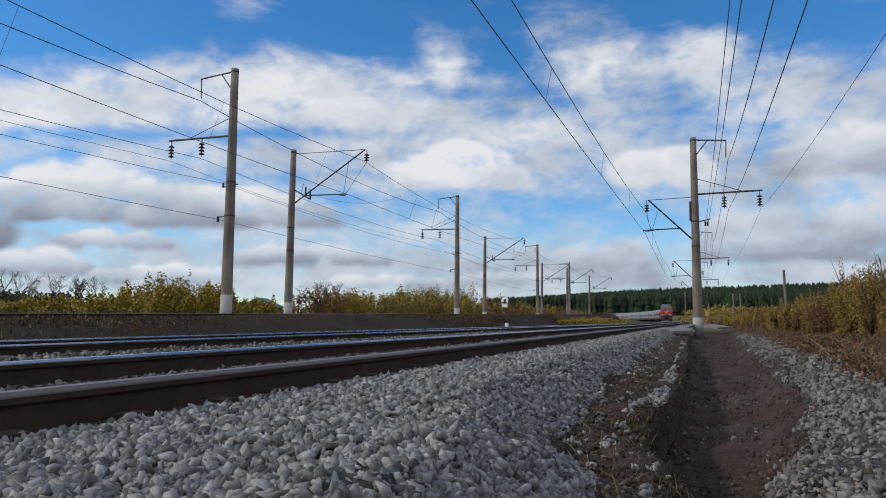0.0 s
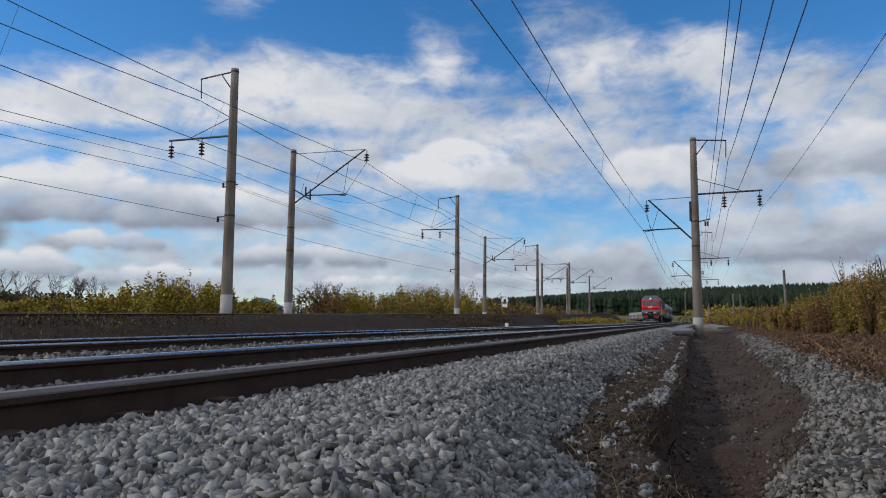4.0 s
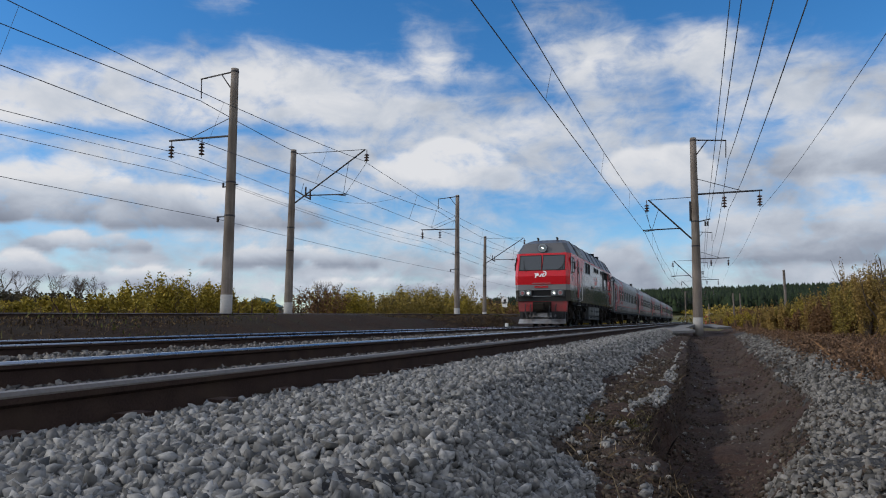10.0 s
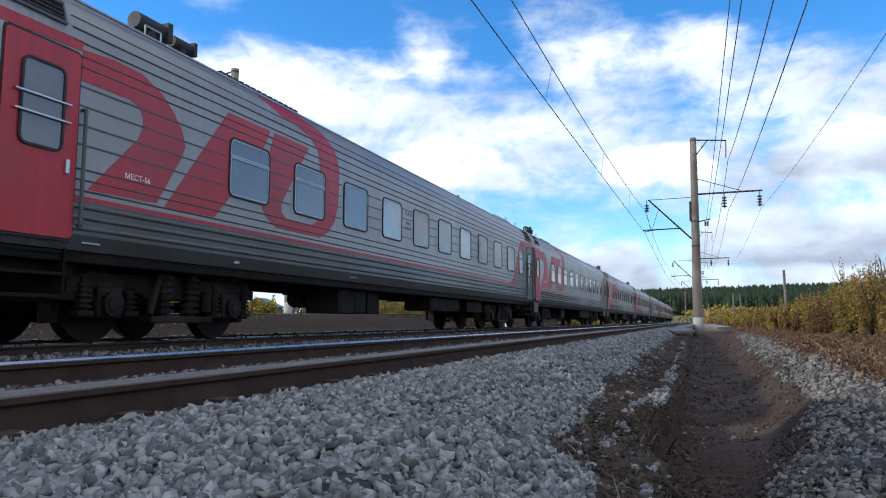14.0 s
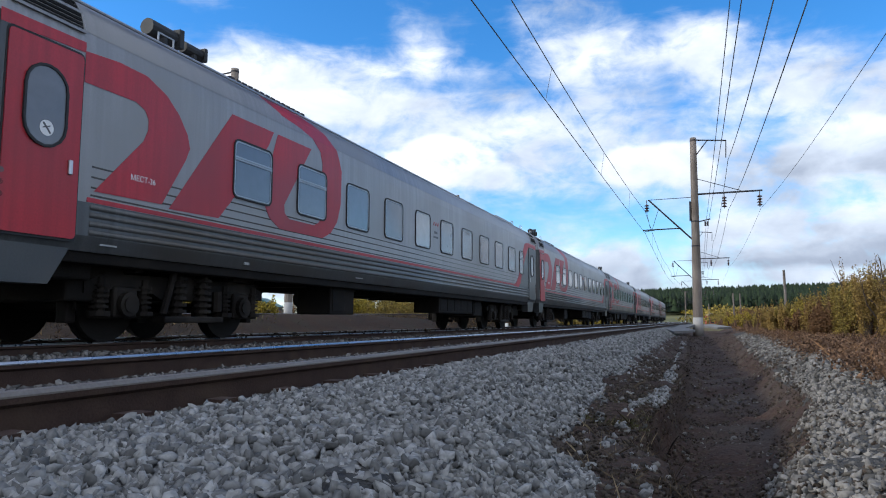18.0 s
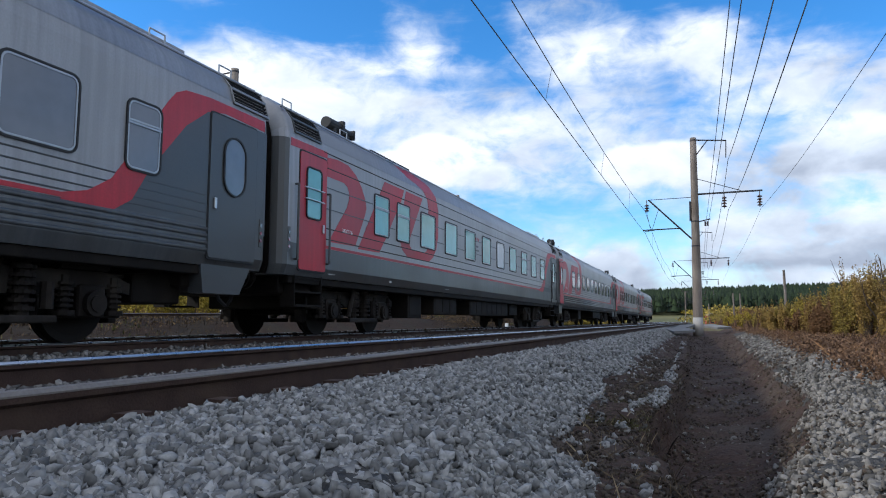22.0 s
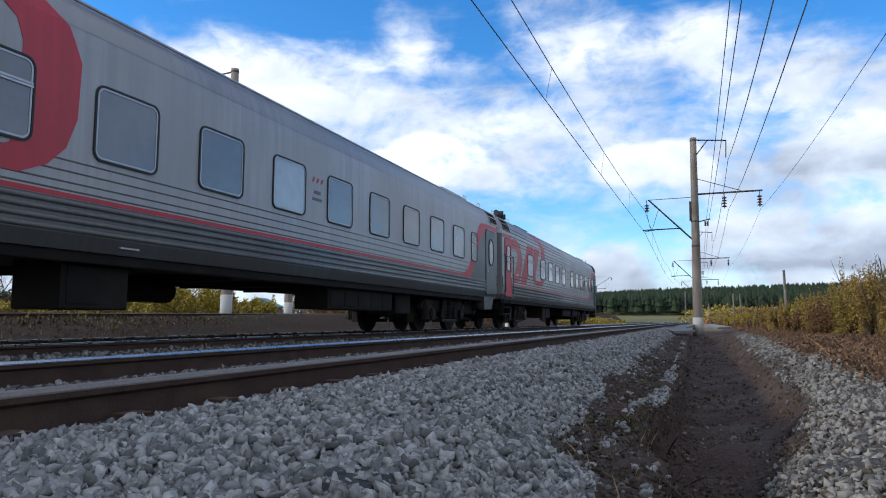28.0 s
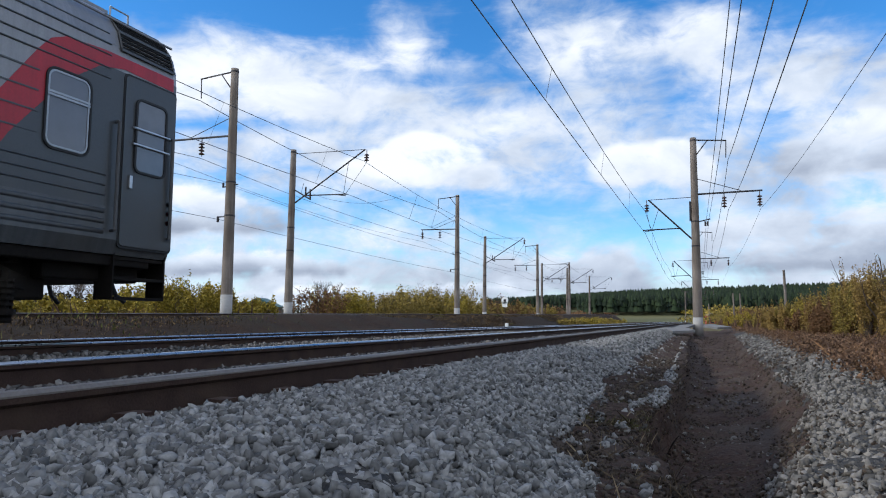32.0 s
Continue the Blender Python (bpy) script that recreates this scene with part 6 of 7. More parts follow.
            part("brake_hose", bm, BLACK, t)
        for x in (-0.9, 0.9):
            bm = bmesh.new()
            rod(bm, (x, e * (h - 0.28), 1.0), (x, e * (h - 0.10), 1.0), 0.09, 12)
            rod(bm, (x, e * (h - 0.10), 1.0), (x, e * (h - 0.05), 1.0), 0.2, 16)
            part("buffer", bm, UNDER, t)
    # tail lamps and small plates beside the darkened corners
    for e in (-1, 1):
        yk = e * (h - gap - 0.24)
        bm = bmesh.new()
        box(bm, 1.545, 1.562, yk - 0.04, yk + 0.04, 1.42, 1.86, 0.006)
        lamp = part("tail_lamp", bm, DARK, t, "grey plate with small round lamps")
        for z, m in ((1.52, LENS_RED), (1.64, LENS_RED), (1.76, LAMP_GLASS)):
            bm = bmesh.new()
            rod(bm, (1.560, yk, z), (1.572, yk, z), 0.03, 12)
            part("lens", bm, m, lamp)
    # underframe and its gear
    bm = bmesh.new()
    for s in (-1, 1):
        box(bm, *sorted((s * 1.25, s * 1.46)), ya + 0.4, yb - 0.4, 0.92, 1.10, 0.015)
    box(bm, -1.3, 1.3, ya + 0.5, yb - 0.5, 1.0, 1.12)
    for y in range(-10, 11, 2):
        box(bm, -1.3, 1.3, y - 0.06, y + 0.06, 0.88, 1.05)
    part("underframe", bm, UNDER, t, "dark steel underframe")
    for e in (-1, 1):
        bm = bmesh.new()
        box(bm, -1.28, 1.28, *sorted((e * (h - 1.9), e * (h - 0.5))), 0.74, 1.06, 0.03)
        box(bm, -1.1, 1.1, *sorted((e * (h - 2.6), e * (h - 1.7))), 0.50, 1.04, 0.03)
        part("end_box", bm, UNDER, t)
    for y0, y1, z0, x1 in boxes:
        bm = bmesh.new()
        box(bm, x1 - 0.75, x1, y0 - h, y1 - h, z0, 0.98, 0.02)
        eb = part("equipment_box", bm, UNDER, t, "grimy battery and equipment box")
        for k in range(int((y1 - y0) / 0.6)):
            bm = bmesh.new()
            box(bm, x1 - 0.01, x1 + 0.012, y0 - h + 0.08 + k * 0.6, y0 - h + 0.58 + k * 0.6, z0 + 0.06, 0.9, 0.01)
            part("hatch", bm, UNDER, eb)
    for x, y0, y1, r in ((-0.4, 9.3, 11.2, 0.2), (0.9, 16.2, 17.2, 0.14)):
        bm = bmesh.new()
        rod(bm, (x, y0 - h, 0.76), (x, y1 - h, 0.76), r, 14)
        part("air_tank", bm, UNDER, t)
    # roof gear: stove pipe and ventilators
    for y, x, q in ((3.75, 0.45, 0.2), (4.5, 0.4, 0.15)):
        bm = bmesh.new()
        zt = 4.30
        rod(bm, (x, y - h, zt - 0.1), (x, y - h, zt + 0.10), q * 0.8, 12)
        rod(bm, (x, y - h, zt + 0.08), (x, y - h, zt + 0.26), q * 0.5, 10)
        rod(bm, (x, y - h - q * 1.5, zt + 0.32), (x, y - h + q * 1.5, zt + 0.32), q * 0.62, 12)
        box(bm, x - q * 0.75, x + q * 0.75, y - h + q * 1.2, y - h + q * 1.7, zt + 0.32 - q * 0.75, zt + 0.32 + q * 0.75, 0.01)
        part("stove_pipe", bm, BLACK, t, "black capped roof stove pipe")
    bm = bmesh.new()
    for k in range(14):
        y = 4.9 + k * 0.17 - h
        box(bm, 0.55, 0.86, y, y + 0.12, 4.24, 4.30)
    box(bm, 0.60, 0.64, 4.9 - h, 7.25 - h, 4.22, 4.25)
    box(bm, 0.78, 0.82, 4.9 - h, 7.25 - h, 4.20, 4.25)
    part("roof_walkway", bm, IRON, t, "dark slatted walkway on the roof")
    for y in (0.9, 3.1, long - 0.9, long - 2.4):
        bm = bmesh.new()
        pts = [(1.0, y - h, 4.12), (1.0, y - h, 4.30), (1.0, y + 0.3 - h, 4.30), (1.0, y + 0.3 - h, 4.12)]
        for a, b in zip(pts, pts[1:]):
            rod(bm, a, b, 0.013, 6)
        part("roof_handle", bm, GREYMETAL, t)
    bm = bmesh.new()
    box(bm, 0.3, 0.8, 21.4 - h, 23.8 - h, 4.25, 4.345, 0.015)
    part("roof_hatch", bm, ROOF_COACH, t)
    bm = bmesh.new()
    rod(bm, (0.15, 12.2 - h, 4.33), (0.15, 12.2 - h, 4.50), 0.07, 10)
    rod(bm, (0.15, 12.2 - h, 4.48), (0.15, 12.2 - h, 4.53), 0.11, 10)
    part("ventilator", bm, IRON, t)
    # lettering: seat count, and bars where nothing can be read
    if seats:
        seat_text(t, seats, 1.95 + shift - h, 1.98, 0.10)
    for y0, y1, z0, z1 in ((mark + 0.08, mark + 0.30, 2.56, 2.62), (mark + 0.03, mark + 0.36, 2.44, 2.49), (1.75, 2.0, 1.13, 1.15), (4.5, 4.62, 1.12, 1.16), (8.2, 8.5, 1.125, 1.145)):
        bm = bmesh.new()
        box(bm, 1.545 if z0 > 1.3 else 1.50, 1.5565 if z0 > 1.3 else 1.545, y0 - h, y1 - h, z0, z1)
        part("number_bar", bm, LETTER_DARK if z0 > 1.3 else LETTER_FADED, t)
    bm = bmesh.new()
    for y0 in (mark, mark + 0.15, mark + 0.30):
        plate(bm, [(y0 - h, 2.77), (y0 - h + 0.05, 2.77), (y0 - h + 0.10, 2.86), (y0 - h + 0.05, 2.86)], 1.546, 1.5565)
    part("wordmark", bm, RED_DULL, t)
    sets = bogie(t, 3.77 - h, (2.57 - h, 4.97 - h), 0.475, COACH_WHEEL, 1.12) + bogie(t, 20.77 - h, (19.57 - h, 21.97 - h), 0.475, COACH_WHEEL, 1.12)
    return t, sets


A_WINDOWS = [(4.3, 1.0), (6.07, 1.02), (7.87, 1.02), (9.67, 1.02), (11.45, 1.0), (13.2, 1.0), (15.0, 1.0), (16.8, 0.98), (18.6, 1.0), (20.4, 0.98), (22.15, 0.6)]
B_WINDOWS = [(4.15, 0.97), (5.93, 0.97), (7.73, 0.97), (9.53, 0.97), (11.33, 0.97), (13.12, 0.97), (14.92, 0.97), (16.72, 0.97), (18.5, 0.97), (20.3, 0.95), (21.98, 0.56)]
STAFF_WINDOWS = [(3.9, 0.97), (5.5, 0.97), (7.22, 0.97), (9.02, 0.97), (10.8, 0.97), (12.6, 0.97), (14.4, 0.97), (16.18, 0.97), (17.98, 0.97), (19.76, 0.56), (21.46, 0.56)]
LAST_WINDOWS = [(4.26, 1.0), (6.76, 1.0), (8.44, 1.0), (10.12, 1.0), (11.88, 0.98), (14.33, 1.0), (16.01, 1.0), (17.7, 1.0), (19.39, 0.98), (21.06, 0.62), (22.33, 0.56)]
T_WINDOWS = [(3.68, 0.72), (4.87, 0.72), (6.35, 0.98), (8.15, 0.96), (9.9, 0.96), (11.66, 0.92), (13.4, 0.92), (15.15, 0.92), (16.95, 0.9), (18.67, 0.9), (20.45, 0.88)]
A_BOXES = [(8.2, 9.4, 0.42, 1.30), (9.6, 10.2, 0.42, 1.25), (13.2, 15.6, 0.55, 1.32), (16.6, 18.2, 0.55, 1.25)]
B_BOXES = [(7.6, 8.6, 0.40, 1.30), (13.6, 16.6, 0.50, 1.33), (17.0, 17.9, 0.45, 1.25)]
T_BOXES = [(6.1, 7.0, 0.34, 1.32), (7.9, 9.8, 0.45, 1.32), (11.0, 15.6, 0.46, 1.34), (16.2, 17.4, 0.5, 1.25)]


def wheels_of(t):
    return [(w, w.location.y, w.location.z) for b in t.children if b.name.startswith("bogie") for w in b.children]


def copy_coach(t, label):
    c = copy_thing(t, Matrix())
    c["label"] = label
    return c, wheels_of(c)


SMOOTH = "smooth grey coach with red livery shapes and oval door window"
first = coach("grey ribbed coach with red livery shapes and barred doors", A_WINDOWS, PANE, True, "МЕСТ-56", A_BOXES, False, (3, 6), 0.56, 0.66, CL, (0, 1))
staff = coach("smooth grey coach with split upper window lights and oval door windows", STAFF_WINDOWS, PANE, False, "МЕСТ-36", B_BOXES, True, (), 0.4, 0.45, CB, range(11), 7.3, 0, (23.52, 24.62))
smooth = coach(SMOOTH, B_WINDOWS, PANE, False, "МЕСТ-36", B_BOXES, True, (4,), 0.4, 0.45, CB, (0, 1), 12.55, 0, (23.52, 24.62))
teal = coach("weathered ribbed coach with teal glass and barred doors", T_WINDOWS, PANE_TEAL, True, "МЕСТ-26", T_BOXES, False, (6,), 0.5, 0.66, CL, (0, 1, 8, 10), 10.92, 0.85, (22.85, 23.78))
last = coach("last grey ribbed coach of the train with red livery", LAST_WINDOWS, PANE, True, "МЕСТ-56", A_BOXES, False, (2,), 0.56, 0.66, CL, range(11), 13.44)
coaches = [first, staff, smooth, copy_coach(smooth[0], SMOOTH), teal, copy_coach(smooth[0], SMOOTH), copy_coach(smooth[0], SMOOTH), last]
LENGTHS = [CL, CB, CB, CB, CL, CB, CB, CL]

# ---- the locomotive ----
LL = 21.7


def plan(f, r, w, z, cut=0.20, back=0.28):
    """Outline of the body at one height: chamfered at both ends."""
    f, r = f - LL / 2, r - LL / 2
    return [(w, f + back, z), (w, r - back, z), (w - cut, r, z), (-w + cut, r, z), (-w, r - back, z), (-w, f + back, z), (-w + cut, f, z), (w - cut, f, z)]


def nose_at(z):
    """How far the cab front lies from the coupling plane at a height."""
    return float(np.interp(z, [1.36, 1.95, 2.72, 4.02, 4.60, 4.86, 4.92], [0.80, 0.74, 0.68, 1.12, 1.45, 2.5, 2.8]))


def locomotive():
    t = thing("diesel_locomotive", "red and grey diesel passenger locomotive with lit headlamps", "locomotive")
    h = LL / 2

    def shell(name, levels, m, label, w=1.52, grow=0.0):
        bm = bmesh.new()
        loft(bm, [plan(nose_at(z) - grow, LL - nose_at(z) + 0.1 + grow, (w if z <= 4.02 else float(np.interp(z, [4.02, 4.60, 4.86, 4.92], [1.52, 1.22, 1.05, 0.9]))) + grow, z) for z in levels])
        return part(name, bm, m, t, label)

    shell("lower_body", (1.36, 1.55, 1.96), DARK_LOCO, "dark grey lower body")
    shell("body_band", (1.96, 2.26), LIGHT_LOCO, "pale grey band round the body")
    shell("upper_body", (2.26, 2.72, 4.02), LIGHT_LOCO, "pale grey upper body side")
    shell("roof", (4.02, 4.3, 4.60, 4.86, 4.92), ROOF, "dark grey faceted roof")
    # red cabs wrapped round both ends
    for front in (True, False):
        bm = bmesh.new()
        rings = []
        for z in (2.262, 2.72, 3.3, 4.018):
            f, w, g = nose_at(z) - 0.006, 1.526, 0.2
            if front:
                r = 4.56 + (z - 2.25) * 0.9
                y0, y1 = f - h, r - h
                ring = [(w, y0 + 0.28, z), (w, y1, z), (w - 0.02, y1, z), (-w + 0.02, y1, z), (-w, y1, z), (-w, y0 + 0.28, z), (-w + g, y0, z), (w - g, y0, z)]
            else:
                r = 18.3 - (z - 2.25) * 0.8
                y0, y1 = r - h, LL - f + 0.1 - h
                ring = [(w, y0, z), (w, y1 - 0.28, z), (w - g, y1, z), (-w + g, y1, z), (-w, y1 - 0.28, z), (-w, y0, z), (-w + 0.02, y0, z), (w - 0.02, y0, z)]
            rings.append(ring)
        loft(bm, rings)
        part("cab", bm, RED, t, "bright red painted cab")
    loco_wall = lambda z: 1.52
    part("dark_flank", decal([(y - h, z) for y, z in ((4.55, 1.95), (4.95, 2.32), (17.85, 2.30), (18.3, 1.95))], 0.004, loco_wall), DARK_LOCO, t, "dark grey flank panel")
    for s in (1, -1):
        bm = bmesh.new()
        box(bm, *sorted((s * 1.515, s * 1.535)), 5.6 - h, 19.0 - h, 3.955, 4.015)
        part("roof_stripe", bm, RED, t, "thin red stripe under the roof")
        bm = bmesh.new()
        box(bm, *sorted((s * 1.515, s * 1.532)), 1.3 - h, 20.4 - h, 1.50, 1.525)
        part("sill_line", bm, LIGHT_LOCO, t)
        # doors with hand rails and steps
        for y0, y1 in ((3.45, 4.08), (18.0 + 0.88, 18.0 + 1.52)):
            bm = bmesh.new()
            plate(bm, rounded(y0 - h, y1 - h, 1.6, 3.80, 0.06, 2), *sorted((s * 1.52, s * 1.545)))
            d = part("door", bm, RED, t, "red cab door")
            bm = bmesh.new()
            plate(bm, rounded(y0 - 0.02 - h, y1 + 0.02 - h, 1.58, 3.83, 0.07, 2), *sorted((s * 1.518, s * 1.534)))
            part("door_seal", bm, BLACK, d)
            ym = (y0 + y1) / 2 - h
            framed_window(d, ym - 0.15, ym + 0.15, 3.04, 3.68, PANE, 0.145, False, BLACK, 1.545, s, "door_window", 0.025)
            bm = bmesh.new()
            rod(bm, (s * 1.60, y1 - 0.1 - h, 2.35), (s * 1.60, y1 - 0.1 - h, 2.36), 0.03, 8)
            rod(bm, (s * 1.545, y1 - 0.1 - h, 2.3), (s * 1.60, y1 - 0.18 - h, 2.3), 0.016, 6)
            part("door_handle", bm, CHROME, d)
            for yk in (y0 - 0.14 - h, y1 + 0.14 - h):
                bm = bmesh.new()
                rod(bm, (s * 1.66, yk, 1.5), (s * 1.66, yk, 3.35), 0.022, 8)
                for z in (1.5, 3.35):
                    rod(bm, (s * 1.52, yk, z), (s * 1.66, yk, z), 0.026, 8)
                part("hand_rail", bm, CHROME if yk > ym else GREYMETAL, t, "bare steel hand rail")
            # flat black plate in place of the hollow step well, its shade as colour
            bm = bmesh.new()
            box(bm, *sorted((s * 1.50, s * 1.536)), y0 - h - 0.02, y1 - h + 0.02, 1.38, 1.62)
            part("step_well", bm, BLACK, t)
            bm = bmesh.new()
            for z in (1.42, 1.60, 1.18):
                box(bm, *sorted((s * 1.45, s * 1.60)), y0 - h, y1 - h, z - 0.015, z + 0.015)
            part("step", bm, GREYMETAL, t)
            bm = bmesh.new()
            for yk in (y0 - h + 0.03, y1 - h - 0.03):
                box(bm, *sorted((s * 1.40, s * 1.47)), yk - 0.025, yk + 0.025, 0.32, 1.30, 0.006)
            for z in (0.36, 0.62, 0.88):
                box(bm, *sorted((s * 1.34, s * 1.50)), y0 - h, y1 - h, z - 0.02, z + 0.015)
            part("ladder", bm, BOGIE, t, "grimy steel entrance ladder")
        # cab side windows with a mirror
        for y0, y1, f in ((1.2, 2.22, 1), (20.0 - 0.05, 20.95, -1)):
            ym = (y0 + y1) / 2
            for a, b in ((y0, ym - 0.03), (ym + 0.03, y1)):
                framed_window(t, a - h, b - h, 2.98, 3.76, PANE, 0.10, False, BLACK, 1.526, s, "cab_window", 0.045)
            bm = bmesh.new()
            yk = (y0 + 0.45 if f > 0 else y1 - 0.3) - h
            box(bm, *sorted((s * 1.62, s * 1.70)), yk - 0.12, yk + 0.12, 3.15, 3.55, 0.03)
            rod(bm, (s * 1.52, yk, 3.5), (s * 1.66, yk, 3.5), 0.015, 6)
            part("mirror", bm, BLACK, t, "black folding mirror")
            bm = bmesh.new()
            box(bm, *sorted((s * 1.524, s * 1.534)), y0 - 0.15 - h, y1 + 0.2 - h, 2.86, 2.875)
            part("panel_seam", bm, BLACK, t)
        # louvres and grilles
        for y0, y1, z0, z1, n in ((6.42, 8.45, 3.24, 3.86, 2), (10.2, 12.53, 3.53, 3.82, 2), (13.47, 14.74, 3.53, 3.81, 2)):
            w = (y1 - y0) / n
            for k in range(n):
                a, b = y0 + k * w + 0.04 - h, y0 + (k + 1) * w - 0.04 - h
                framed_window(t, a, b, z0, z1, LOUVRE, 0.02, False, GREYMETAL if z1 - z0 > 0.4 else LIGHT_LOCO, 1.52, s, "grille", 0.03, "dark intake grille")
                m = 7 if z1 - z0 > 0.4 else 4
                for j in range(m):
                    z = z0 + (z1 - z0) * (j + 0.5) / m
                    bm = bmesh.new()
                    box(bm, *sorted((s * 1.527, s * 1.538)), a + 0.01, b - 0.01, z - 0.012, z + 0.012)
                    part("slat", bm, LOUVRE, t)
        for y0, y1, z0, z1 in ((9.0, 9.42, 2.36, 2.56), (12.78, 12.98, 2.42, 2.54)):
            bm = bmesh.new()
            box(bm, *sorted((s * 1.52, s * 1.535)), y0 - h, y1 - h, z0, z1, 0.005)
            part("vent", bm, LOUVRE, t, "small black square vent")
        bm = bmesh.new()
        for a, b, c, d in ((14.98, 19.0, 2.52, 2.58), (14.98, 19.0, 3.84, 3.90), (14.98, 15.05, 2.52, 3.90), (17.02, 17.10, 2.52, 3.90), (18.93, 19.0, 2.52, 3.90)):
            box(bm, *sorted((s * 1.52, s * 1.575)), a - h, b - h, c, d)
        part("radiator_frame", bm, TANK, t, "raised radiator frame")
        for a, b, m in ((15.08, 17.0, LOUVRE), (17.12, 18.85, APRON)):
            bm = bmesh.new()
            box(bm, *sorted((s * 1.52, s * 1.532)), a - h, b - h, 3.30, 3.84)
            part("radiator", bm, m, t, "upright radiator louvres")
            bm = bmesh.new()
            for k in range(22):
                y = a + (b - a) * (k + 0.5) / 22 - h
                box(bm, *sorted((s * 1.53, s * 1.556)), y - 0.012, y + 0.012, 3.31, 3.83)
            part("radiator_slats", bm, m, t)
        bm = bmesh.new()
        for k in range(10):
            y = 16.4 + k * 0.09 - h
            box(bm, *sorted((s * 1.52, s * 1.532)), y - 0.02, y + 0.02, 2.0, 2.26)
        part("lower_louvre", bm, TANK, t)
        # fuel tank and battery boxes between the bogies
        bm = bmesh.new()
        box(bm, *sorted((s * 0.5, s * 1.40)), 8.5 - h, 13.3 - h, 0.37, 1.33, 0.05)
        tank = part("fuel_tank", bm, TANK, t, "grey fuel tank and battery box")
        for k in range(4):
            y = 8.6 + k * 1.17 - h
            bm = bmesh.new()
            box(bm, *sorted((s * 1.395, s * 1.42)), y + 0.04, y + 1.10, 0.66, 1.27, 0.01)
            c = part("cover", bm, TANK, tank)
            bm = bmesh.new()
            for q in (0.2, 0.95):
                box(bm, *sorted((s * 1.41, s * 1.45)), y + q - 0.015, y + q + 0.015, 0.86, 0.98, 0.004)
            part("latch", bm, BLACK, c)
        bm = bmesh.new()
        box(bm, *sorted((s * 1.36, s * 1.44)), 8.55 - h, 13.25 - h, 0.58, 0.64)
        for k in range(7):
            y = 8.9 + k * 0.65 - h
            rod(bm, (s * 1.42, y, 0.50), (s * 1.42, y + 0.2, 0.50), 0.03, 6)
        part("pipe_ledge", bm, UNDER, t)
        bm = bmesh.new()
        box(bm, *sorted((s * 1.30, s * 1.48)), 1.6 - h, 20.2 - h, 1.20, 1.37, 0.02)
        for k in range(13):
            y = 1.9 + k * 1.5 - h
            box(bm, *sorted((s * 1.42, s * 1.53)), y - 0.06, y + 0.06, 1.22, 1.40, 0.01)
        part("frame_beam", bm, UNDER, t, "grimy frame beam with brackets")
    bm = bmesh.new()
    box(bm, -1.2, 1.2, 1.6 - h, 20.2 - h, 0.95, 1.36)
    part("underframe", bm, UNDER, t)
    # painted wordmark shapes on the flank
    W = lambda pts: [(10.2 + y * 1.62 - h, 2.52 + z * 0.72) for y, z in pts]
    for shape in ([(0.0, 0.92), (0.30, 0.92), (0.40, 0.75), (0.40, 0.55), (0.30, 0.42), (0.18, 0.42), (0.12, 0.0), (0.03, 0.0), (0.10, 0.66), (0.0, 0.72)],
                  [(0.36, 0.18), (0.46, 0.18), (0.66, 0.66), (0.56, 0.66)],
                  [(0.66, 0.2), (0.86, 0.2), (0.98, 0.42), (1.0, 0.82), (0.86, 1.0), (0.66, 1.0), (0.66, 0.88), (0.82, 0.86), (0.88, 0.76), (0.86, 0.50), (0.80, 0.36), (0.74, 0.36), (0.70, 0.56), (0.80, 0.60), (0.78, 0.70), (0.64, 0.66), (0.60, 0.40)]):
        part("wordmark", decal(W(shape), 0.006, loco_wall), RED, t, "red painted wordmark shape")
    bm = bmesh.new()
    rod(bm, (1.52, 1.72 - h, 2.62), (1.536, 1.72 - h, 2.62), 0.16, 20)
    part("emblem", bm, DARK, t, "round grey emblem")
    bm = bmesh.new()
    rod(bm, (1.53, 1.72 - h, 2.62), (1.542, 1.72 - h, 2.62), 0.125, 20)
    part("emblem", bm, GREYMETAL, t, "round grey emblem")
    bm = bmesh.new()
    box(bm, 1.52, 1.534, 4.15 - h, 4.5 - h, 2.02, 2.12)
    part("name_plate", bm, mat("blue_plate", (0.05, 0.08, 0.30), 0.5), t, "small blue plate")
    # roof gear: hatch seams, fan cowls, pipes
    for y in (3.6, 6.0, 8.6, 10.9, 13.4, 15.2, 17.6, 19.4):
        bm = bmesh.new()
        pts = [(1.53, 4.03), (1.23, 4.61), (1.06, 4.87), (0.91, 4.93), (-0.91, 4.93), (-1.06, 4.87), (-1.23, 4.61), (-1.53, 4.03)]
        for a, b in zip(pts, pts[1:]):
            rod(bm, (a[0], y - h, a[1]), (b[0], y - h, b[1]), 0.022, 6)
        part("roof_seam", bm, BLACK, t)
    for y, r in ((14.2, 0.62), (16.6, 0.62)):
        bm = bmesh.new()
        rod(bm, (0.42, y - h, 4.86), (0.42, y - h, 5.06), r, 24, r * 0.92)
        rod(bm, (0.42, y - h, 5.06), (0.42, y - h, 5.10), r * 0.97, 24)
        part("fan_cowl", bm, LOUVRE, t, "round black roof fan cowl")
    bm = bmesh.new()
    for y0, y1, z1 in ((4.2, 5.6, 4.97), (8.9, 10.3, 5.0), (11.3, 12.6, 4.98), (6.3, 8.2, 4.96)):
        box(bm, -0.7, 0.75, y0 - h, y1 - h, 4.88, z1, 0.03)
    part("roof_hatch", bm, ROOF, t)
    bm = bmesh.new()
    for y0, y1 in ((4.05, 5.0), (5.08, 5.95)):
        for k in range(9):
            f = (k + 0.5) / 9
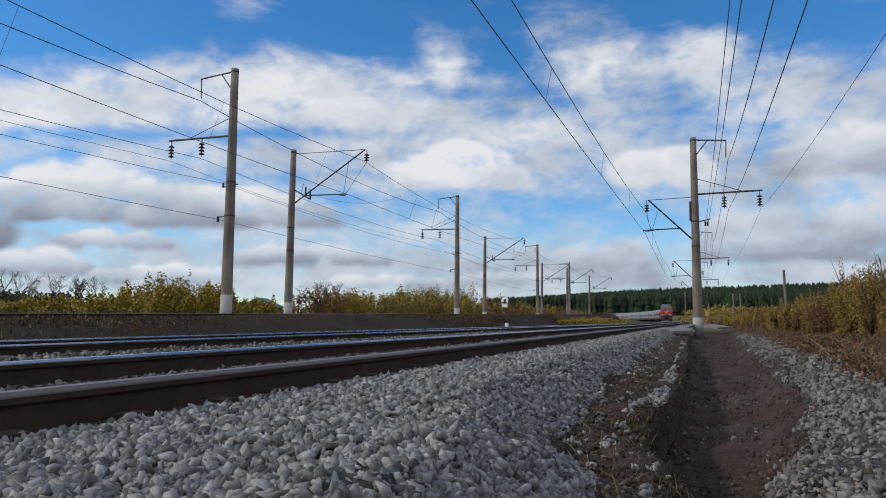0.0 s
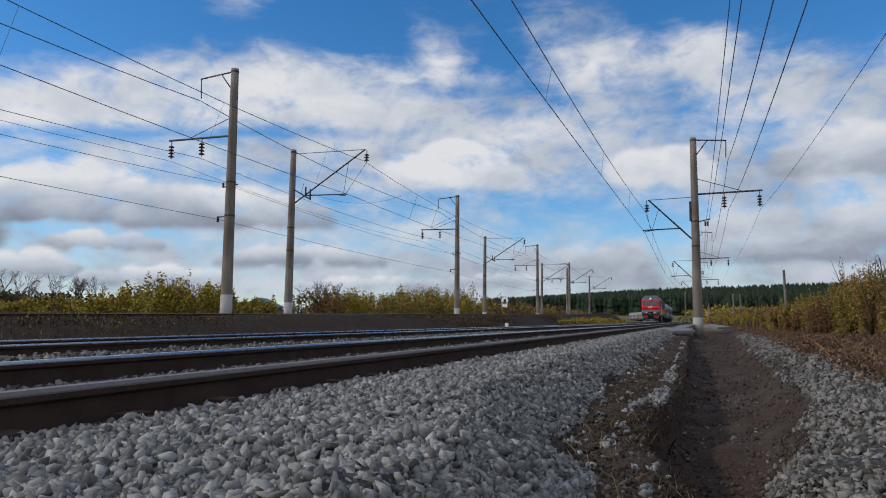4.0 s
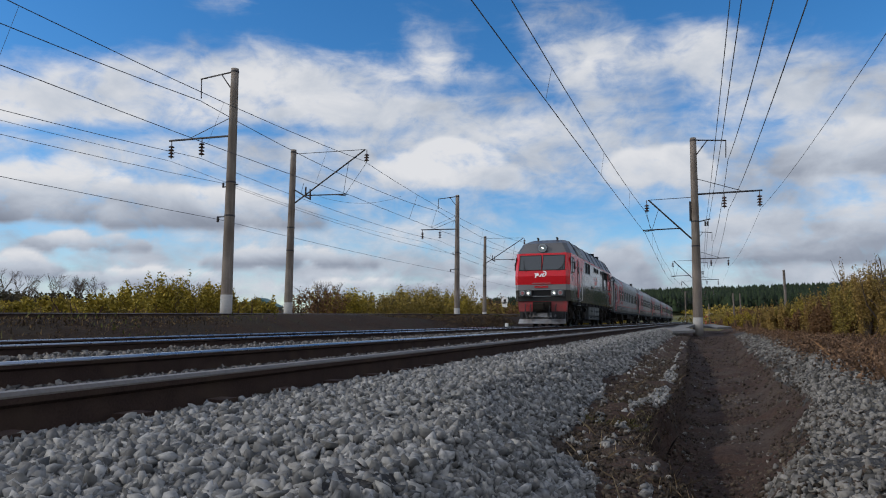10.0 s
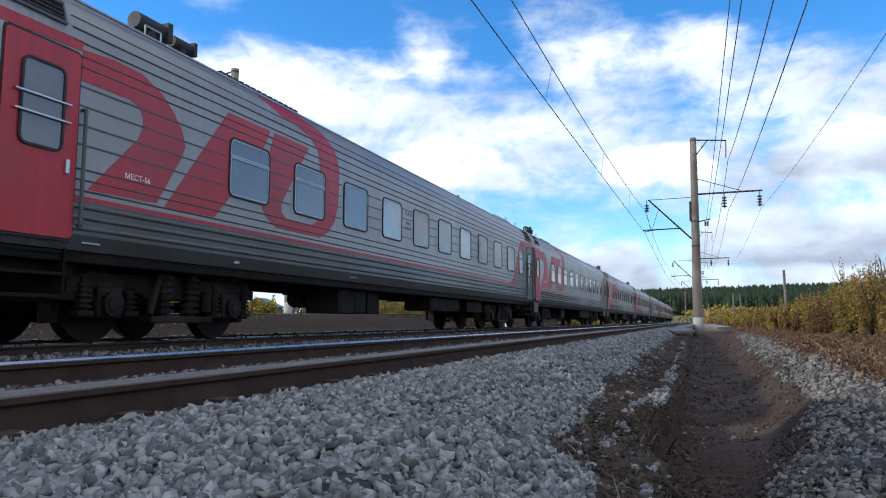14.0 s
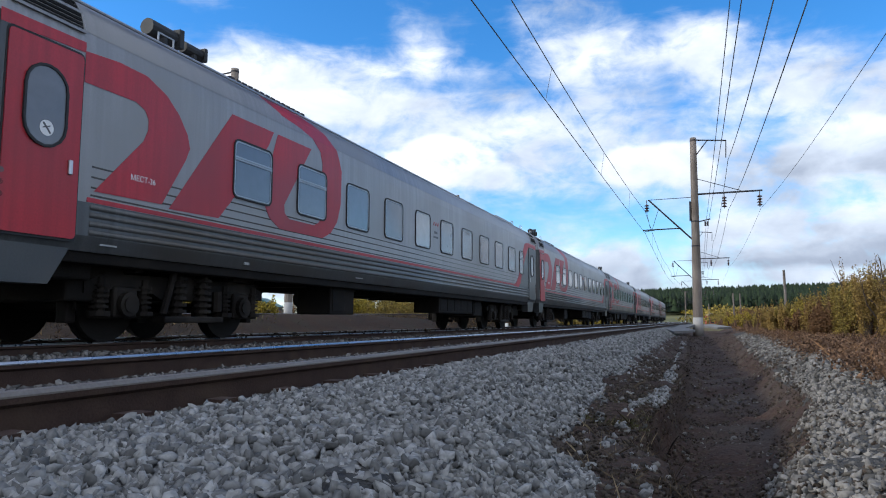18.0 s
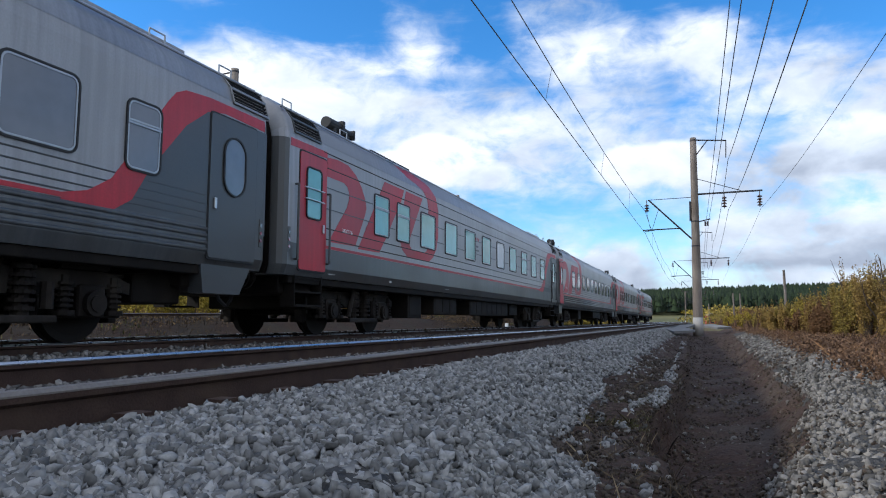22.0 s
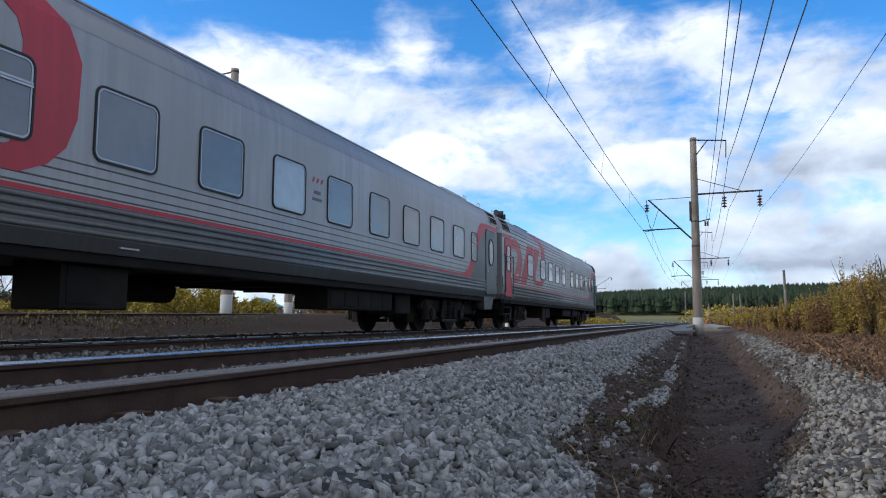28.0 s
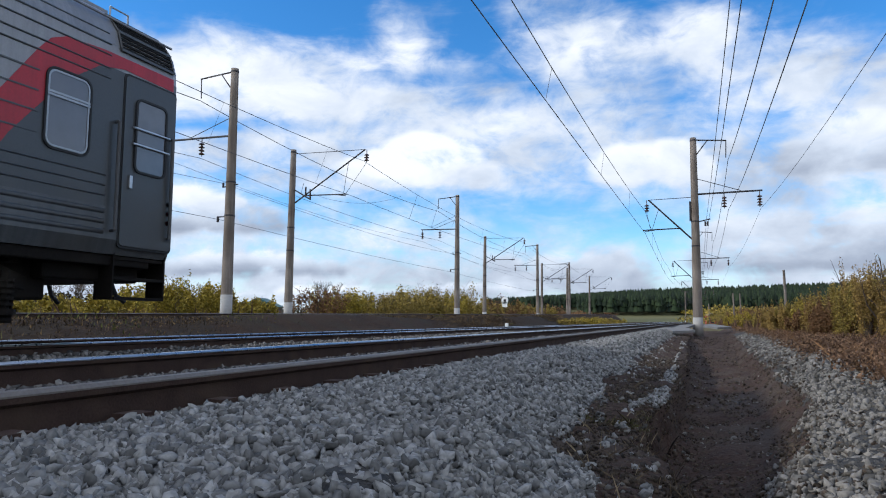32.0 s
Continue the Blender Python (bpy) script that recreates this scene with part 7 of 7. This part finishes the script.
            x, z = 1.52 - 0.29 * f, 4.05 + 0.54 * f
            box(bm, x - 0.02, x + 0.028, y0 - h, y1 - h, z - 0.012, z + 0.016)
    part("roof_grille", bm, GREYMETAL, t, "pale slatted roof-side intake")
    for x in (0.55, -0.55):
        bm = bmesh.new()
        rod(bm, (x, 2.6 - h, 4.80), (x, 2.6 - h, 4.98), 0.05, 8)
        rod(bm, (x, 2.45 - h, 5.0), (x, 2.8 - h, 5.0), 0.055, 8, 0.035)
        part("horn", bm, BLACK, t)
    # cab front
    sl = (1.12 - 0.68) / (4.02 - 2.72)
    fy = lambda z: 0.68 + (z - 2.72) * sl - h
    for x0, x1 in ((-1.24, -0.05), (0.05, 1.24)):
        bm = bmesh.new()
        a, b = 3.08, 3.86
        loft(bm, [[(x0, fy(a) - q, a), (x1, fy(a) - q, a), (x1 - 0.03, fy(b) - q, b), (x0 + 0.03, fy(b) - q, b)] for q in (0.006, 0.022)])
        w = part("windscreen", bm, PANE_DARK, t, "dark tinted windscreen")
        bm = bmesh.new()
        for p, q in (((x0 - 0.02, a - 0.02), (x1 + 0.02, a - 0.02)), ((x0 - 0.02, a - 0.02), (x0 + 0.01, b + 0.02)), ((x1 + 0.02, a - 0.02), (x1 - 0.01, b + 0.02)), ((x0, b + 0.02), (x1, b + 0.02))):
            rod(bm, (p[0], fy(p[1]) - 0.018, p[1]), (q[0], fy(q[1]) - 0.018, q[1]), 0.022, 6)
        part("seal", bm, BLACK, w)
        bm = bmesh.new()
        xm = (x0 + x1) / 2 + (0.2 if x0 > 0 else -0.25)
        rod(bm, (xm, fy(2.98) - 0.05, 2.98), (xm + 0.34 * (1 if x0 > 0 else -0.3), fy(3.3) - 0.05, 3.32), 0.014, 6)
        rod(bm, (xm + 0.28 * (1 if x0 > 0 else -0.3), fy(3.1) - 0.05, 3.12), (xm + 0.40 * (1 if x0 > 0 else -0.3), fy(3.6) - 0.05, 3.6), 0.014, 6)
        part("wiper", bm, BLACK, t, "black windscreen wiper")
    bm = bmesh.new()
    rod(bm, (0, 1.40 - h, 4.30), (0, 1.10 - h, 4.30), 0.25, 24, 0.24)
    lampbox = part("top_lamp", bm, ROOF, t, "round roof headlamp housing")
    bm = bmesh.new()
    rod(bm, (0, 1.105 - h, 4.30), (0, 1.085 - h, 4.30), 0.235, 24)
    part("rim", bm, GREYMETAL, lampbox)
    bm = bmesh.new()
    rod(bm, (0, 1.09 - h, 4.30), (0, 1.075 - h, 4.30), 0.205, 24)
    part("lens", bm, LAMP_GLASS, lampbox, "round glass headlamp lens")
    bm = bmesh.new()
    rod(bm, (0, 1.076 - h, 4.30), (0, 1.068 - h, 4.30), 0.032, 16)
    part("bulb", bm, LAMP, lampbox, "glowing lamp bulb")
    for s in (-1, 1):
        bm = bmesh.new()
        box(bm, *sorted((s * 0.52, s * 1.24)), 0.62 - h, 0.78 - h, 1.62, 1.98, 0.02)
        hb = part("lamp_unit", bm, TANK, t, "twin lamp cluster in a grey surround")
        for x, m, lab in ((0.70, LAMP_GLASS, "pale headlamp lens"), (1.04, LENS_RED, "dark red marker lens")):
            bm = bmesh.new()
            rod(bm, (s * x, 0.63 - h, 1.80), (s * x, 0.585 - h, 1.80), 0.145, 20, 0.135)
            part("rim", bm, GREYMETAL, hb)
            bm = bmesh.new()
            rod(bm, (s * x, 0.60 - h, 1.80), (s * x, 0.575 - h, 1.80), 0.105, 20, 0.10)
            part("lens", bm, m, hb, lab)
            if m is LAMP_GLASS:
                bm = bmesh.new()
                rod(bm, (s * x, 0.576 - h, 1.80), (s * x, 0.568 - h, 1.80), 0.028, 14)
                part("bulb", bm, LAMP, hb, "glowing lamp bulb")
    # black plate on the nose between the lamps, painting the dark of a recess
    bm = bmesh.new()
    box(bm, -0.50, 0.50, 0.70 - h, 0.75 - h, 1.64, 1.96, 0.01)
    part("front_recess", bm, LOUVRE, t)
    bm = bmesh.new()
    for z in (1.62, 1.98, 2.33):
        rod(bm, (-0.52, 0.66 - h, z), (0.52, 0.66 - h, z), 0.016, 6)
    part("front_rail", bm, GREYMETAL, t)
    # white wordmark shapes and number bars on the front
    for shape in ([(-0.36, 2.62), (-0.30, 2.62), (-0.28, 2.72), (-0.16, 2.74), (-0.12, 2.82), (-0.18, 2.88), (-0.38, 2.88), (-0.38, 2.83), (-0.32, 2.81)], [(-0.12, 2.68), (-0.04, 2.68), (0.06, 2.85), (-0.02, 2.85)],
                  [(0.06, 2.68), (0.20, 2.69), (0.28, 2.78), (0.28, 2.94), (0.22, 3.0), (0.08, 3.0), (0.08, 2.955), (0.19, 2.95), (0.22, 2.90), (0.21, 2.78), (0.16, 2.735), (0.11, 2.735), (0.13, 2.82), (0.18, 2.84), (0.17, 2.88), (0.08, 2.86), (0.04, 2.76)]):
        bm = bmesh.new()
        loft(bm, [[(x, 0.72 - h - q - 0.04 + max(0, z - 2.72) * sl, z) for x, z in shape] for q in (0.006, 0.02)])
        part("wordmark", bm, LETTER, t, "white painted wordmark shape")
    for k in range(9):
        bm = bmesh.new()
        box(bm, -0.38 + k * 0.085, -0.32 + k * 0.085, 0.69 - h, 0.725 - h, 2.08, 2.19)
        part("number_bar", bm, RED, t)
    # apron, coupler, plough and hoses at both ends
    for e in (-1, 1):
        g = lambda u: e * (h - u)
        bm = bmesh.new()
        x = 1.36
        loft(bm, [[(-x, g(q), 1.37), (x, g(q), 1.37), (x - 0.06, g(q), 0.78), (-x + 0.06, g(q), 0.78)] for q in (0.86, 1.25)])
        part("apron", bm, APRON, t, "red front apron below the cab")
        bm = bmesh.new()
        for z0, z1, q0, q1, x in ((0.14, 0.40, 0.42, 0.62, 1.32), (0.48, 0.74, 0.66, 0.82, 1.22)):
            loft(bm, [[(-x, g(q0 + d + 0.25), z0), (-x * 0.4, g(q0 + d), z0), (x * 0.4, g(q0 + d), z0), (x, g(q0 + d + 0.25), z0), (x * 0.96, g(q1 + d + 0.25), z1), (x * 0.4, g(q1 + d), z1), (-x * 0.4, g(q1 + d), z1), (-x * 0.96, g(q1 + d + 0.25), z1)] for d in (0, 0.03)])
        part("plough", bm, PLOUGH, t, "scuffed pale grey track plough")
        bm = bmesh.new()
        for k in range(4):
            for s in (-1, 1):
                box(bm, *sorted((s * (0.3 + 0.24 * k), s * (0.42 + 0.24 * k))), *sorted((g(0.72), g(0.80))), 0.42, 0.80)
        box(bm, -1.25, 1.25, *sorted((g(0.85), g(1.1))), 0.40, 0.80)
        part("plough_bracket", bm, BLACK, t)
        bm = bmesh.new()
        box(bm, -0.16, 0.16, *sorted((g(0.05), g(1.0))), 0.92, 1.20, 0.03)
        box(bm, -0.30, 0.26, *sorted((g(0.02), g(0.34))), 0.86, 1.26, 0.05)
        box(bm, -0.5, 0.5, *sorted((g(0.70), g(0.9))), 0.78, 1.32, 0.03)
        part("coupler", bm, UNDER, t, "heavy black automatic coupler")
        for x in (-0.62, 0.45, 0.78, -0.9):
            bm = bmesh.new()
            pts = [Vector((x, g(0.82), 1.2)), Vector((x, g(0.62), 1.0)), Vector((x * 0.95, g(0.52), 0.62)), Vector((x * 0.8, g(0.42), 0.42)), Vector((x * 0.6, g(0.5), 0.5))]
            for a, b in zip(pts, pts[1:]):
                rod(bm, a, b, 0.028, 7)
            part("hose", bm, BLACK, t, "black hanging brake hose")
    sets = bogie(t, 4.75 - h, (2.6 - h, 4.75 - h, 6.85 - h), 0.61, LOCO_WHEEL, 1.16, True) + bogie(t, 17.05 - h, (14.95 - h, 17.05 - h, 19.2 - h), 0.61, LOCO_WHEEL, 1.16, True)
    return t, sets


loco = locomotive()

# ---- what moves ----
VEHICLES = [(loco, LL / 2, 6.2)] + [(c, LL + sum(LENGTHS[:i]) + LENGTHS[i] / 2, 8.5) for i, c in enumerate(coaches)]


# small unevenness of the train's run, in metres, second by second
UNEVEN = ((0, 0), (11, 0), (12, -0.1), (13, 0.0), (14, -0.2), (15, -0.35), (16, -0.53), (17, -0.75), (18, -1.1), (19, -1.47), (20, -1.8), (21, -2.12), (22, -2.48),
          (23, -2.7), (24, -2.86), (25, -3.05), (26, -3.2), (27, -3.3), (28, -3.42), (29, -3.52), (30, -3.8), (31, -3.9), (32, -3.65))


def nose(t):
    """How far along the line the front coupling of the train stands at t seconds; it slows as it passes."""
    u = t - 18
    even = (((-1.1687e-04 * u - 3.2467e-03) * u + 1.53240e-01) * u - 11.50215) * u - 65.9391
    return even + float(np.interp(t, [q[0] for q in UNEVEN], [q[1] for q in UNEVEN]))


def motions():
    for (ob, sets), offset, pivot in VEHICLES:
        rows = []
        for k in range(33):
            c = nose(k) + offset
            a, b = on_line(RUN, c - pivot)[0], on_line(RUN, c + pivot)[0]
            d, m = b - a, (a + b) / 2
            rows.append((k, pose(m.x, m.y, m.z, 0, 0, math.degrees(math.atan2(-d.x, d.y)))))
        walk(ob, rows)
        # the wheels turn while the vehicle is near
        first_t = next((k / 10 for k in range(321) if nose(k / 10) + offset < 45), 32.0)
        last_t = next((k / 10 for k in range(321) if nose(k / 10) + offset < -12), 32.0)
        steps = [0.0] + [first_t + k / 30 for k in range(int((last_t - first_t) * 30) + 1)] + [32.0]
        steps = sorted({round(q * 30) / 30 for q in steps if 0 <= q <= 32})
        for w, y, r in sets:
            rows = []
            for q in steps:
                run = nose(min(max(q, first_t), last_t)) - nose(first_t)
                rows.append((q, Matrix.Translation((0, y, r)) @ Matrix.Rotation(-run / r, 4, "X")))
            walk(w, rows)
    # the clouds drift slowly towards the camera's left
    drift = Vector((math.sin(radians(2.3)) * 1.0, math.cos(radians(2.3)), 0.17)).normalized() * -545
    walk(clouds, [(0, pose(0, 0, 0)), (32, pose(*drift))])


motions()
